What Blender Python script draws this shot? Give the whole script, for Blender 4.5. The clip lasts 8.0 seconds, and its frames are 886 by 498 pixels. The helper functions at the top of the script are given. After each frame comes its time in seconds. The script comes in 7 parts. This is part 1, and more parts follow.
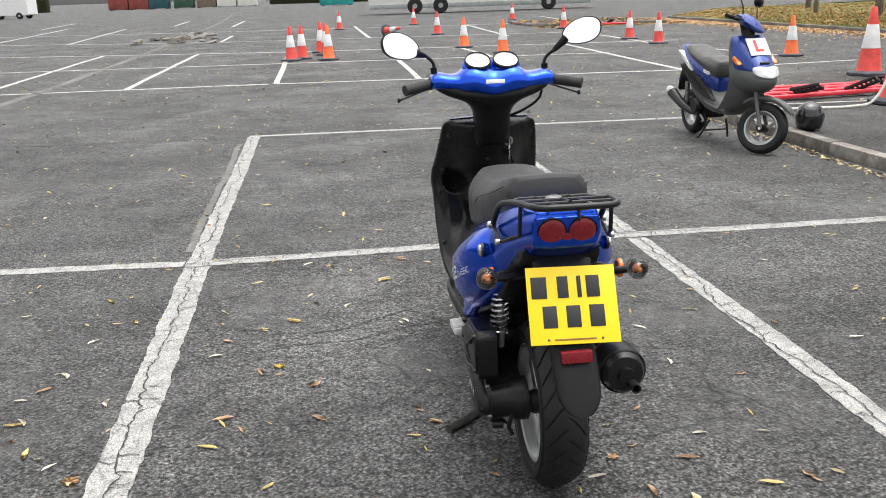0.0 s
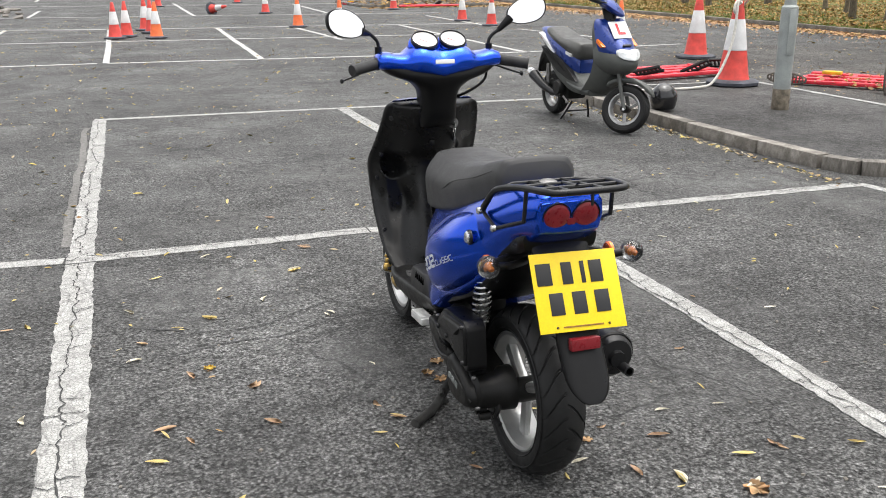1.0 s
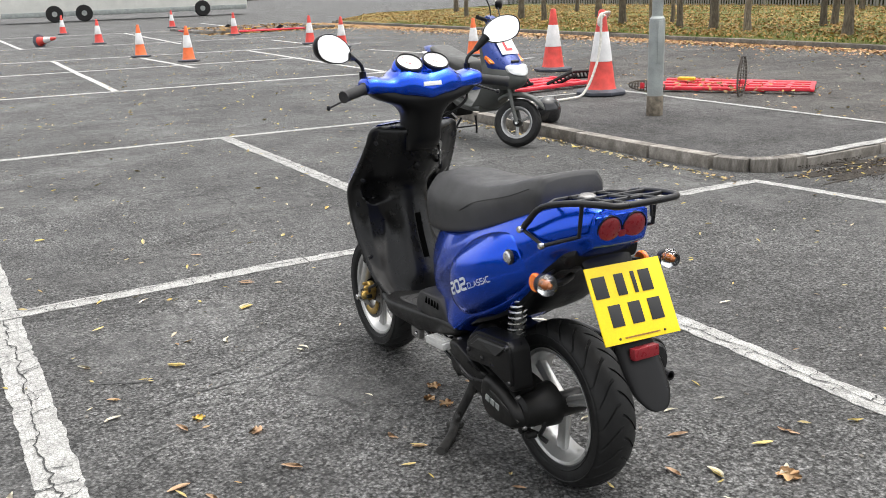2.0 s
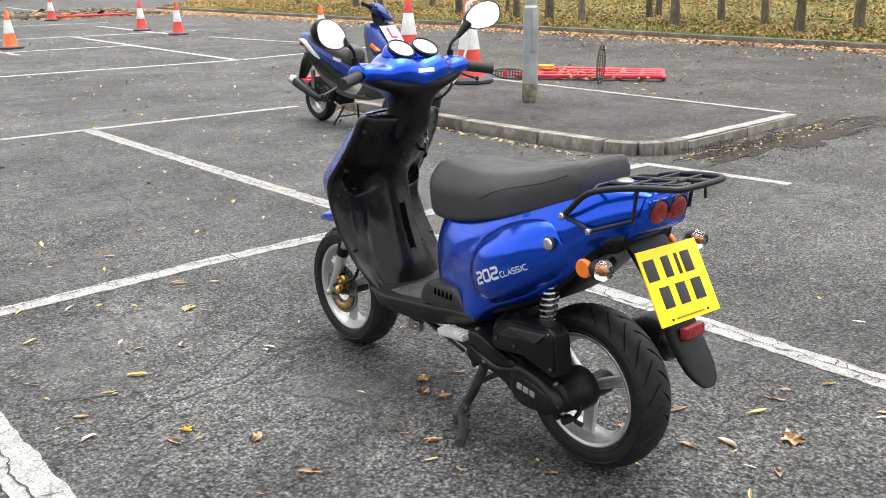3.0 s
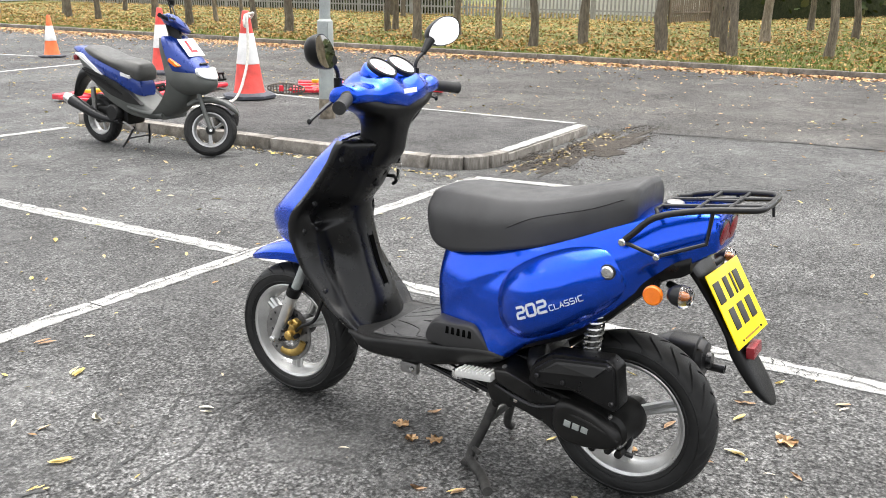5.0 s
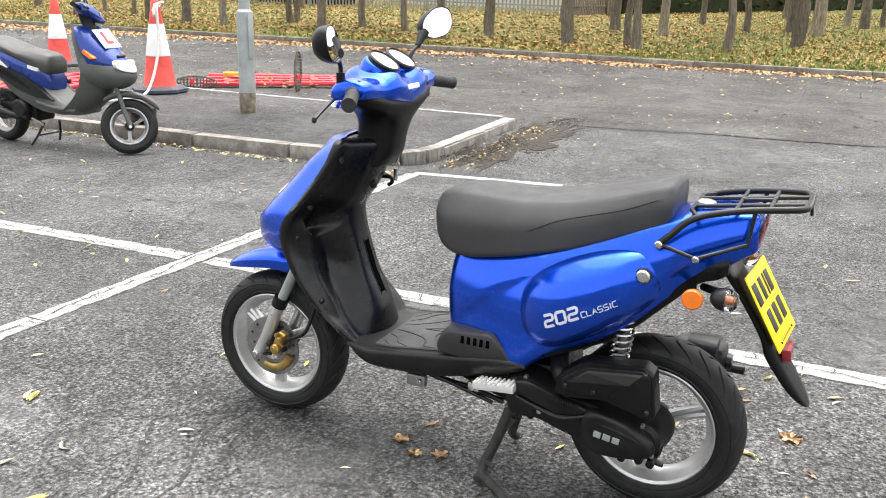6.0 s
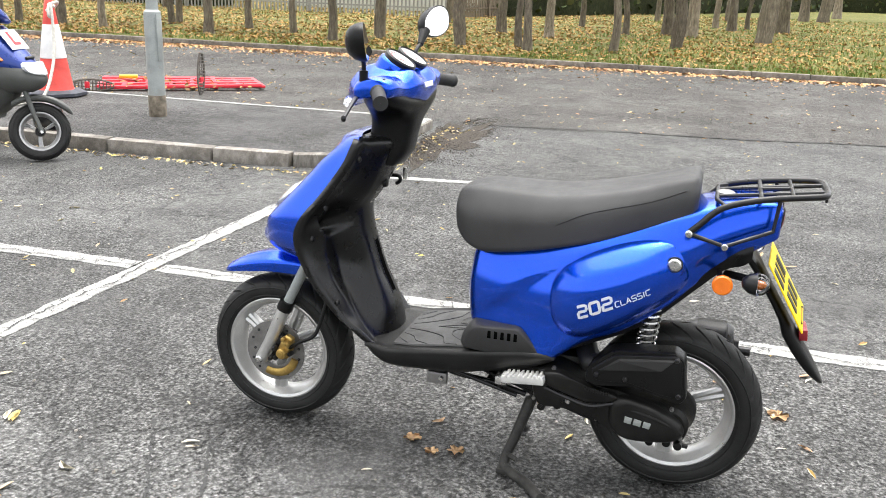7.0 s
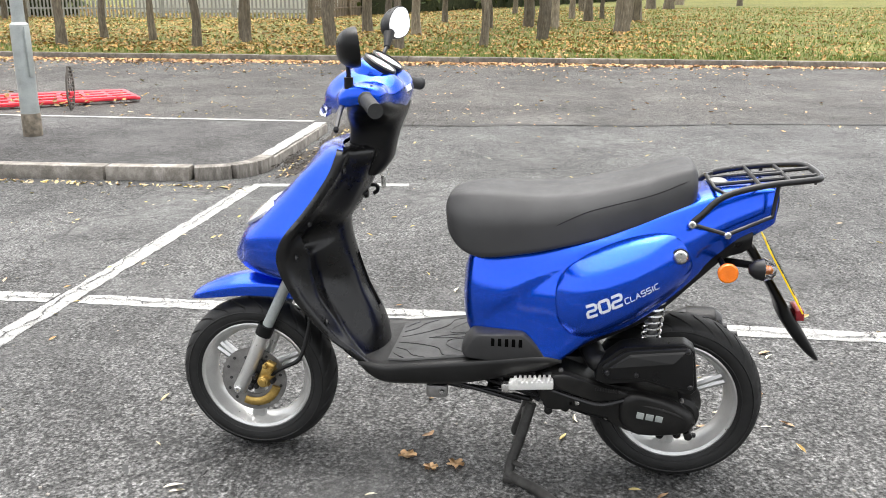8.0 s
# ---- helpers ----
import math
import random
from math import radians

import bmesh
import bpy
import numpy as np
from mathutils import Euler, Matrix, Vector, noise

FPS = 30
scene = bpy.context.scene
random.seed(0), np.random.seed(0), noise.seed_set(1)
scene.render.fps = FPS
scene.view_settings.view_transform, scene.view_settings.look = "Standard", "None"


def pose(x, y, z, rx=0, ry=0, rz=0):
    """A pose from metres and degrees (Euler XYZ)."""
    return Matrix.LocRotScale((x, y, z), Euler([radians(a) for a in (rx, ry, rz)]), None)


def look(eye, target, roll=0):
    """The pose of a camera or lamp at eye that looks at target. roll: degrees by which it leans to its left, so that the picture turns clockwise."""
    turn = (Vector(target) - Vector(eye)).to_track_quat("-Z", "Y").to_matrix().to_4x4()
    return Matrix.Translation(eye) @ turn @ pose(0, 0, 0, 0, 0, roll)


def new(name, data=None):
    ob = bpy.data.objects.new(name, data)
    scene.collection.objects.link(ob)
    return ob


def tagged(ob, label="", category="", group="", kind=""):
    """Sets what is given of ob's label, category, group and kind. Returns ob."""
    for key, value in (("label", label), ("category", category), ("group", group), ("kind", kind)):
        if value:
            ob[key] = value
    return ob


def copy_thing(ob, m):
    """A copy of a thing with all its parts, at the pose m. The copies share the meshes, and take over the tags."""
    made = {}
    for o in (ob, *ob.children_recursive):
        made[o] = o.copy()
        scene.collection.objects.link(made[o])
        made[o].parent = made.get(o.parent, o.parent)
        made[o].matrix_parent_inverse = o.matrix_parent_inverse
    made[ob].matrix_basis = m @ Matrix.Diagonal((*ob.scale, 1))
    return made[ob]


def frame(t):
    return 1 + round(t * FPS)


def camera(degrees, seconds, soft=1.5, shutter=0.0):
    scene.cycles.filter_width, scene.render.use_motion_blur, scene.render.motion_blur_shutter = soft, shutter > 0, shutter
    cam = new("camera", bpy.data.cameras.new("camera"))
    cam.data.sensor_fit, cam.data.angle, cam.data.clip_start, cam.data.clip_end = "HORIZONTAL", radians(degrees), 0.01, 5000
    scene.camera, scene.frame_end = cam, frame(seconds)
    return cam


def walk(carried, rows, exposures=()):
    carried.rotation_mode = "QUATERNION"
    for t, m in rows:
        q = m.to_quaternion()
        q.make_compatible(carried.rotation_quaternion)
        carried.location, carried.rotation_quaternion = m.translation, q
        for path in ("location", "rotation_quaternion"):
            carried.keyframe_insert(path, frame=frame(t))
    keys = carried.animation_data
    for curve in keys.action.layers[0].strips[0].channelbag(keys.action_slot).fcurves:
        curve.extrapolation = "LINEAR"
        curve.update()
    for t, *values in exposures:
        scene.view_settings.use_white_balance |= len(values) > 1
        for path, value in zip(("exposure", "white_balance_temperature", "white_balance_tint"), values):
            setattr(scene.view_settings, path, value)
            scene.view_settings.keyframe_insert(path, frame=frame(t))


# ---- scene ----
cam = camera(52.5, 8.0, 0.95)
PATH = [
    (0, (0.071, -0.066, 1.4), (0.296, 1.843, 0.848), -1.9),
    (0.5, (-0.085, 0.066, 1.394), (0.303, 1.94, 0.813), -2.3),
    (1, (-0.332, 0.14, 1.394), (0.268, 1.951, 0.796), -0.4),
    (1.5, (-0.557, 0.22, 1.407), (0.184, 1.98, 0.812), -1.3),
    (1.7, (-0.642, 0.279, 1.404), (0.161, 2.019, 0.831), -1.8),
    (2.8, (-1.164, 0.658, 1.408), (0.02, 2.158, 0.818), -1.1),
    (3, (-1.222, 0.733, 1.408), (0.001, 2.198, 0.812), -0.9),
    (3.5, (-1.29, 0.964, 1.404), (0.088, 2.286, 0.809), 0.1),
    (4, (-1.368, 1.146, 1.412), (0.091, 2.383, 0.827), 0.5),
    (4.5, (-1.532, 1.321, 1.414), (0.031, 2.434, 0.85), 0.1),
    (4.7, (-1.591, 1.402, 1.412), (0.003, 2.47, 0.847), 0.3),
    (6, (-1.626, 1.875, 1.392), (0.109, 2.682, 0.809), 1.4),
    (6.5, (-1.744, 2.063, 1.39), (0.056, 2.722, 0.818), 1.5),
    (7, (-1.785, 2.232, 1.371), (0.048, 2.793, 0.8), 1.9),
    (7.5, (-1.744, 2.413, 1.371), (0.128, 2.833, 0.807), 0.6),
    (8, (-1.771, 2.582, 1.368), (0.125, 2.862, 0.798), -0.0),
]
EXPOSURE = [(0, 1.10), (1.5, 1.14), (3, 1.39), (4.5, 1.67), (6.5, 1.80), (8, 1.80)]
walk(cam, [(t, look(eye, target, roll)) for t, eye, target, roll in PATH], EXPOSURE)

# world and light: bright overcast sky, one very soft sun
world = bpy.data.worlds.new("overcast_sky")
scene.world = world
world.use_nodes = True
wn = world.node_tree
sky = wn.nodes.new("ShaderNodeTexSky")
sky.sky_type, sky.sun_disc = "NISHITA", False
sky.sun_elevation, sky.sun_rotation = radians(78), radians(80)
sky.air_density, sky.dust_density = 1.0, 4.0
grey = wn.nodes.new("ShaderNodeHueSaturation")
grey.inputs["Saturation"].default_value = 0.12
wn.links.new(sky.outputs[0], grey.inputs["Color"])
wn.links.new(grey.outputs[0], wn.nodes["Background"].inputs["Color"])
wn.nodes["Background"].inputs["Strength"].default_value = 0.15
sun = new("sun", bpy.data.lights.new("sun", "SUN"))
sun.data.energy, sun.data.angle, sun.data.color = 1.05, radians(80), (1.0, 0.94, 0.86)
sun.matrix_world = look((3.5, 0.5, 18), (0, 0, 0))


# ---- materials ----
class Nodes:
    """A small builder for one node material."""

    def __init__(self, name):
        self.m = bpy.data.materials.new(name)
        self.m.use_nodes = True
        self.t = self.m.node_tree
        self.b = self.t.nodes["Principled BSDF"]
        self.co = self.t.nodes.new("ShaderNodeTexCoord").outputs["Object"]

    def node(self, kind, **inputs):
        n = self.t.nodes.new(kind)
        for k, v in inputs.items():
            self.put(n.inputs[k.replace("_", " ")], v)
        return n

    def put(self, socket, v):
        if isinstance(v, bpy.types.NodeSocket):
            self.t.links.new(v, socket)
        else:
            socket.default_value = v

    def noise(self, scale, detail=4.0, rough=0.55, co=None):
        return self.node("ShaderNodeTexNoise", Vector=co or self.co, Scale=scale, Detail=detail, Roughness=rough).outputs["Fac"]

    def voronoi(self, scale, feature="F1", out="Distance", co=None):
        n = self.t.nodes.new("ShaderNodeTexVoronoi")
        n.feature = feature
        self.put(n.inputs["Vector"], co or self.co)
        n.inputs["Scale"].default_value = scale
        return n.outputs[out]

    def ramp(self, fac, stops):
        n = self.t.nodes.new("ShaderNodeValToRGB")
        while len(n.color_ramp.elements) < len(stops):
            n.color_ramp.elements.new(0.5)
        for e, (p, c) in zip(n.color_ramp.elements, stops):
            e.position, e.color = p, (*(c if isinstance(c, tuple) else (c, c, c)), 1)
        self.put(n.inputs[0], fac)
        return n.outputs["Color"]

    def mix(self, fac, a, b, mode="MIX"):
        n = self.t.nodes.new("ShaderNodeMix")
        n.data_type, n.blend_type = "RGBA", mode
        for s, v in ((n.inputs[0], fac), (n.inputs[6], a), (n.inputs[7], b)):
            if isinstance(v, tuple) and len(v) == 3:
                v = (*v, 1)
            self.put(s, v)
        return n.outputs[2]

    def math(self, op, a, b=0.0):
        n = self.t.nodes.new("ShaderNodeMath")
        n.operation = op
        self.put(n.inputs[0], a)
        self.put(n.inputs[1], b)
        return n.outputs[0]

    def stretch(self, x, y, z):
        n = self.node("ShaderNodeMapping", Vector=self.co)
        n.inputs["Scale"].default_value = (x, y, z)
        return n.outputs[0]

    def bump(self, height, strength=0.3, distance=0.002):
        n = self.node("ShaderNodeBump", Height=height, Strength=strength, Distance=distance)
        self.t.links.new(n.outputs[0], self.b.inputs["Normal"])

    def set(self, **inputs):
        for k, v in inputs.items():
            if isinstance(v, tuple) and len(v) == 3:
                v = (*v, 1)
            self.put(self.b.inputs[k.replace("_", " ")], v)
        return self.m


def shade(c, f):
    return tuple(min(1.0, v * f) for v in c)


def plain(name, col, rough=0.5, metal=0.0, var=0.25, scale=9.0, bump=0.0, bscale=300.0, coat=0.0, spec=0.5, rv=1.0):
    """Paint, plastic, rubber or metal with soft stains and fine grain."""
    n = Nodes(name)
    a = n.ramp(n.noise(scale, 5), [(0.3, shade(col, 1 - var)), (0.7, shade(col, 1 + var))])
    fine = n.noise(bscale, 2)
    a = n.mix(0.25, a, n.ramp(fine, [(0.35, 0.35), (0.65, 0.65)]), "OVERLAY")
    r = n.ramp(n.noise(scale * 2.7, 4), [(0.3, max(0.02, rough - 0.07 * rv)), (0.7, min(1.0, rough + 0.09 * rv))])
    if bump:
        n.bump(fine, bump, 0.001)
    return n.set(Base_Color=a, Roughness=r, Metallic=metal, Coat_Weight=coat, Coat_Roughness=0.035, Specular_IOR_Level=spec)


def tarmac(name, low, high, stone, wet=0.0):
    n = Nodes(name)
    grit = n.noise(85.0, 4, 0.62)
    tone = n.math("ADD", n.math("MULTIPLY", grit, 0.75), n.math("MULTIPLY", n.noise(210.0, 2), 0.25))
    grain = n.ramp(tone, [(0.36, low), (0.47, high), (0.58, stone), (0.68, shade(stone, 1.35))])
    edge = n.ramp(n.voronoi(84.0), [(0.15, 1.15), (0.45, 0.98), (0.72, 0.42)])
    c = n.mix(1.0, grain, edge, "MULTIPLY")
    chips = n.ramp(n.voronoi(150.0, out="Color"), [(0.0, 0.66), (0.5, 0.92), (0.82, 1.02), (0.93, 1.6)])
    c = n.mix(0.8, c, n.mix(1.0, c, chips, "MULTIPLY"))
    pits = n.ramp(n.noise(44.0, 5, 0.68), [(0.38, 0.20), (0.47, 0.90), (0.62, 1.15)])
    c = n.mix(1.0, c, pits, "MULTIPLY")
    filled = n.ramp(n.noise(0.9, 5, 0.6), [(0.50, 0.0), (0.66, 0.75)])
    c = n.mix(filled, c, shade(high, 1.12))
    worn = n.ramp(n.noise(0.55, 6, 0.62), [(0.38, 0.80), (0.52, 1.06), (0.66, 1.45)])
    c = n.mix(1.0, c, worn, "MULTIPLY")
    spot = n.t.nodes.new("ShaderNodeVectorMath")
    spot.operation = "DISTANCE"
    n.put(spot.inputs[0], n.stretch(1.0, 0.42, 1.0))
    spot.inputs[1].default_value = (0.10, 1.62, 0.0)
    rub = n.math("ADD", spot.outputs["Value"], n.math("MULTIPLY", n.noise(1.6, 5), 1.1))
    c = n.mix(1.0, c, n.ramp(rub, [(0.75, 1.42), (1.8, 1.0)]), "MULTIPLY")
    mottle = n.ramp(n.noise(15.0, 3, 0.6), [(0.36, 0.74), (0.5, 1.0), (0.64, 1.24)])
    c = n.mix(1.0, c, mottle, "MULTIPLY")
    blot = n.ramp(n.noise(3.1, 6, 0.7), [(0.34, 0.72), (0.55, 1.06), (0.75, 1.35)])
    c = n.mix(1.0, c, blot, "MULTIPLY")
    warp = n.node("ShaderNodeVectorMath", **{})
    warp.operation = "ADD"
    n.put(warp.inputs[0], n.co)
    shift = n.node("ShaderNodeTexNoise", Vector=n.co, Scale=2.2, Detail=6.0)
    half = n.node("ShaderNodeVectorMath")
    half.operation = "SCALE"
    n.put(half.inputs[0], shift.outputs["Color"])
    half.inputs["Scale"].default_value = 0.55
    n.put(warp.inputs[1], half.outputs[0])
    crack = n.voronoi(1.9, "DISTANCE_TO_EDGE", co=warp.outputs[0])
    line = n.ramp(crack, [(0.0, 0.0), (0.009, 0.25), (0.022, 1.0)])
    some = n.ramp(n.noise(0.42, 3), [(0.44, 1.0), (0.54, 0.15)])
    gap = n.mix(1.0, line, some, "LIGHTEN")
    c = n.mix(1.0, c, n.mix(0.5, (1, 1, 1), gap), "MULTIPLY")
    h = n.math("MULTIPLY", n.math("ADD", n.math("MULTIPLY", tone, 0.5), n.math("MULTIPLY", edge, 1.3)), gap)
    n.bump(n.math("ADD", h, n.math("MULTIPLY", pits, 0.9)), 0.85, 0.0055)
    return n.set(Base_Color=c, Roughness=n.ramp(n.noise(1.4, 5), [(0.3, 0.62 - wet), (0.7, 0.86)]), Specular_IOR_Level=0.35)


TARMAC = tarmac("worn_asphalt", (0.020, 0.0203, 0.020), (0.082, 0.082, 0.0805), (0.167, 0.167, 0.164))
TARMAC_ROAD = tarmac("older_brownish_asphalt", (0.018, 0.0175, 0.0165), (0.072, 0.0685, 0.064), (0.140, 0.133, 0.124))
TARMAC_DARK = tarmac("dark_asphalt", (0.022, 0.0215, 0.0213), (0.060, 0.0585, 0.058), (0.118, 0.115, 0.113))


def road_paint(name="worn_white_road_paint", gain=1.0, worn=0.0):
    n = Nodes(name)
    base = n.ramp(n.noise(14, 6, 0.65), [(0.3, shade((0.26, 0.26, 0.248), gain)), (0.55, shade((0.40, 0.40, 0.383), gain)), (0.75, shade((0.52, 0.52, 0.50), gain))])
    crack = n.ramp(n.voronoi(9.0, "DISTANCE_TO_EDGE", co=n.stretch(1.0, 0.45, 1.0)), [(0.0, 0.0), (0.020, 0.2), (0.036, 1.0)])
    some = n.ramp(n.noise(1.3, 3), [(0.25, 1.0), (0.60, 0.60)])
    crack = n.mix(1.0, crack, some, "LIGHTEN")
    chip = n.ramp(n.noise(70, 7, 0.85), [(0.37 + worn, 0.0), (0.45 + worn, 1.0)])
    chip = n.mix(1.0, chip, n.ramp(n.voronoi(80.0, "DISTANCE_TO_EDGE"), [(0.0, 0.35), (0.10, 0.85), (0.2, 1.0)]), "MULTIPLY")
    keep = n.mix(1.0, crack, chip, "MULTIPLY")
    c = n.mix(keep, (0.06, 0.06, 0.06), base)
    n.bump(n.math("ADD", keep, n.noise(180, 3)), 0.4, 0.003)
    return n.set(Base_Color=c, Roughness=0.7)


PAINT_WHITE = road_paint()
PAINT_FRESH = road_paint("sounder_white_road_paint", 1.5, -0.06)


def concrete():
    n = Nodes("weathered_concrete")
    c = n.ramp(n.noise(7, 8, 0.7), [(0.28, (0.075, 0.066, 0.056)), (0.5, (0.175, 0.160, 0.140)), (0.72, (0.33, 0.31, 0.28))])
    c = n.mix(0.5, c, n.ramp(n.voronoi(160.0, out="Color"), [(0.0, 0.3), (1.0, 0.7)]), "OVERLAY")
    rnd = n.t.nodes.new("ShaderNodeObjectInfo").outputs["Random"]
    c = n.mix(1.0, c, n.ramp(rnd, [(0.0, 0.75), (1.0, 1.15)]), "MULTIPLY")
    n.bump(n.noise(90, 6), 0.5, 0.004)
    return n.set(Base_Color=c, Roughness=0.85)


CONCRETE = concrete()


def ground_cover(name, stops, scale):
    n = Nodes(name)
    c = n.ramp(n.noise(scale, 8, 0.72), stops)
    c = n.mix(0.6, c, n.ramp(n.noise(0.5, 4), [(0.3, 0.3), (0.7, 0.75)]), "OVERLAY")
    n.bump(n.noise(scale * 2, 6), 0.6, 0.03)
    return n.set(Base_Color=c, Roughness=0.95, Specular_IOR_Level=0.2)


TURF = ground_cover("leafy_turf", [(0.25, (0.042, 0.047, 0.014)), (0.45, (0.085, 0.096, 0.026)), (0.6, (0.15, 0.13, 0.04)), (0.75, (0.25, 0.18, 0.06))], 9)


def island_varied(name, cols, rough=0.7):
    """One colour a loose piece, for leaves and blades joined in one mesh."""
    n = Nodes(name)
    rnd = n.t.nodes.new("ShaderNodeNewGeometry").outputs["Random Per Island"]
    k = len(cols)
    c = n.ramp(rnd, [(i / max(1, k - 1), c) for i, c in enumerate(cols)])
    c = n.mix(0.5, c, n.ramp(n.noise(60, 4), [(0.3, 0.3), (0.7, 0.72)]), "OVERLAY")
    return n.set(Base_Color=c, Roughness=rough, Specular_IOR_Level=0.25)


LEAF_LITTER = island_varied("autumn_leaf_litter", [(0.42, 0.25, 0.055), (0.24, 0.125, 0.045), (0.44, 0.29, 0.10), (0.12, 0.066, 0.032), (0.46, 0.33, 0.14), (0.30, 0.155, 0.06)])
GUTTER_LEAF = island_varied("russet_gutter_leaf", [(0.60, 0.36, 0.17), (0.42, 0.22, 0.12), (0.66, 0.45, 0.26), (0.26, 0.13, 0.08), (0.68, 0.50, 0.20), (0.52, 0.32, 0.22)])
PALE_LEAF = island_varied("dry_willow_leaf", [(0.44, 0.36, 0.13), (0.40, 0.34, 0.22), (0.50, 0.40, 0.10), (0.30, 0.19, 0.08), (0.52, 0.48, 0.36), (0.26, 0.14, 0.06)])
BLADES = island_varied("grass_blades", [(0.06, 0.115, 0.02), (0.10, 0.17, 0.03), (0.16, 0.20, 0.045), (0.21, 0.20, 0.065)])
CROWN = island_varied("autumn_foliage", [(0.30, 0.22, 0.03), (0.22, 0.18, 0.03), (0.38, 0.26, 0.04), (0.14, 0.14, 0.03)])


def bark():
    n = Nodes("tree_bark")
    c = n.ramp(n.noise(9, 8, 0.7, co=n.stretch(3.0, 3.0, 0.6)), [(0.3, (0.055, 0.045, 0.034)), (0.55, (0.16, 0.135, 0.10)), (0.75, (0.29, 0.255, 0.19))])
    rnd = n.t.nodes.new("ShaderNodeObjectInfo").outputs["Random"]
    c = n.mix(1.0, c, n.ramp(rnd, [(0.0, 0.75), (0.7, 1.1), (1.0, 1.9)]), "MULTIPLY")
    n.bump(n.noise(22, 8, co=n.stretch(3.0, 3.0, 0.5)), 0.8, 0.02)
    return n.set(Base_Color=c, Roughness=0.95)


BARK = bark()
BLUE = plain("metallic_blue_paint", (0.002, 0.070, 0.62), 0.23, 0.82, 0.03, 4, 0, 900, coat=0.6, spec=0.3, rv=0.15)
BLUE_OLD = plain("faded_blue_paint", (0.008, 0.036, 0.23), 0.3, 0.3, 0.15, 6, 0, 500, coat=0.4)
BLACK_PLASTIC = plain("black_moulded_plastic", (0.005, 0.005, 0.0053), 0.33, 0, 0.3, 7, 0.2, 900, spec=0.24)
SHIELD_PLASTIC = plain("satin_black_shield_plastic", (0.0045, 0.0045, 0.0047), 0.29, 0, 0.3, 8, 0.08, 900, spec=0.36)
BLACK_DULL = plain("dusty_black_plastic", (0.009, 0.009, 0.009), 0.46, 0, 0.4, 9, 0.25, 700, spec=0.3)
BLACK_METAL = plain("black_coated_steel", (0.012, 0.012, 0.013), 0.32, 0.3, 0.3, 12, 0.1, 600)
ENGINE = plain("dirty_black_casting", (0.008, 0.0078, 0.0075), 0.40, 0.1, 0.6, 14, 0.4, 260, spec=0.28)
SEAT_VINYL = plain("grained_black_vinyl", (0.048, 0.048, 0.049), 0.52, 0, 0.15, 6, 0.35, 1100, spec=0.3)
STAND_GREY = plain("dusty_stand_steel", (0.040, 0.039, 0.037), 0.6, 0.1, 0.5, 20, 0.3, 200, spec=0.3)
GRIP_RUBBER = plain("worn_grip_rubber", (0.030, 0.030, 0.030), 0.6, 0, 0.3, 14, 0.3, 500, spec=0.3)
RUBBER = plain("tyre_rubber", (0.010, 0.010, 0.010), 0.58, 0, 0.4, 11, 0.4, 400, spec=0.38)
SILVER = plain("silver_wheel_paint", (0.55, 0.55, 0.54), 0.34, 0.75, 0.15, 9, 0.05, 500)
STEEL = plain("bright_steel", (0.62, 0.62, 0.61), 0.25, 1.0, 0.15, 14, 0.05, 500)
ALLOY_BRIGHT = plain("pale_cast_alloy", (0.74, 0.74, 0.72), 0.42, 0.55, 0.15, 14, 0.05, 500)
LATTICE_RUBBER = plain("dusty_lattice_rubber", (0.115, 0.102, 0.088), 0.8, 0, 0.3, 14, 0.2, 300)
STEEL_DULL = plain("brushed_disc_steel", (0.24, 0.235, 0.23), 0.45, 0.8, 0.25, 25, 0.1, 500)
BRASS = plain("gold_anodised_alloy", (0.46, 0.31, 0.095), 0.36, 0.8, 0.35, 22, 0.15, 300)
GREY_BODY = plain("matt_grey_body_plastic", (0.074, 0.078, 0.073), 0.5, 0.0, 0.15, 7, 0.1, 500)
CONE_RED = plain("scuffed_orange_red_plastic", (0.64, 0.062, 0.048), 0.5, 0, 0.22, 9, 0.15, 250)
CONE_ORANGE = plain("faded_orange_plastic", (0.80, 0.16, 0.045), 0.5, 0, 0.2, 9, 0.15, 250)
CONE_WHITE = plain("grubby_white_sleeve", (0.66, 0.66, 0.66), 0.45, 0, 0.15, 8, 0.1, 250)
CONE_BASE = plain("black_recycled_base", (0.05, 0.055, 0.07), 0.7, 0, 0.4, 12, 0.4, 250)
BARRIER_RED = plain("red_barrier_plastic", (0.66, 0.03, 0.05), 0.42, 0, 0.2, 6, 0.1, 250)
GALV = plain("galvanised_steel", (0.33, 0.355, 0.345), 0.5, 0.35, 0.2, 6, 0.15, 120)
GALV_PALE = plain("weathered_palisade_steel", (0.34, 0.335, 0.315), 0.6, 0.2, 0.25, 3, 0.1, 100)
ALLOY_DULL = plain("dull_grey_alloy", (0.42, 0.42, 0.42), 0.4, 0.6, 0.3, 12, 0.1, 400)
WHITE = plain("white_enamel", (0.74, 0.74, 0.73), 0.35, 0, 0.08, 6)
YELLOW = plain("yellow_reflective_sheet", (0.88, 0.63, 0.0), 0.35, 0, 0.05, 6)
FLOOR_RUBBER = plain("ribbed_floor_rubber", (0.060, 0.060, 0.060), 0.50, 0, 0.4, 12, 0.3, 600, spec=0.28)
# near-black without gloss: the shade inside open slots, put into the colour
SLOT_SHADE = plain("slot_shade_black", (0.0015, 0.0015, 0.0015), 0.9, 0, 0.2, 9, spec=0.02)
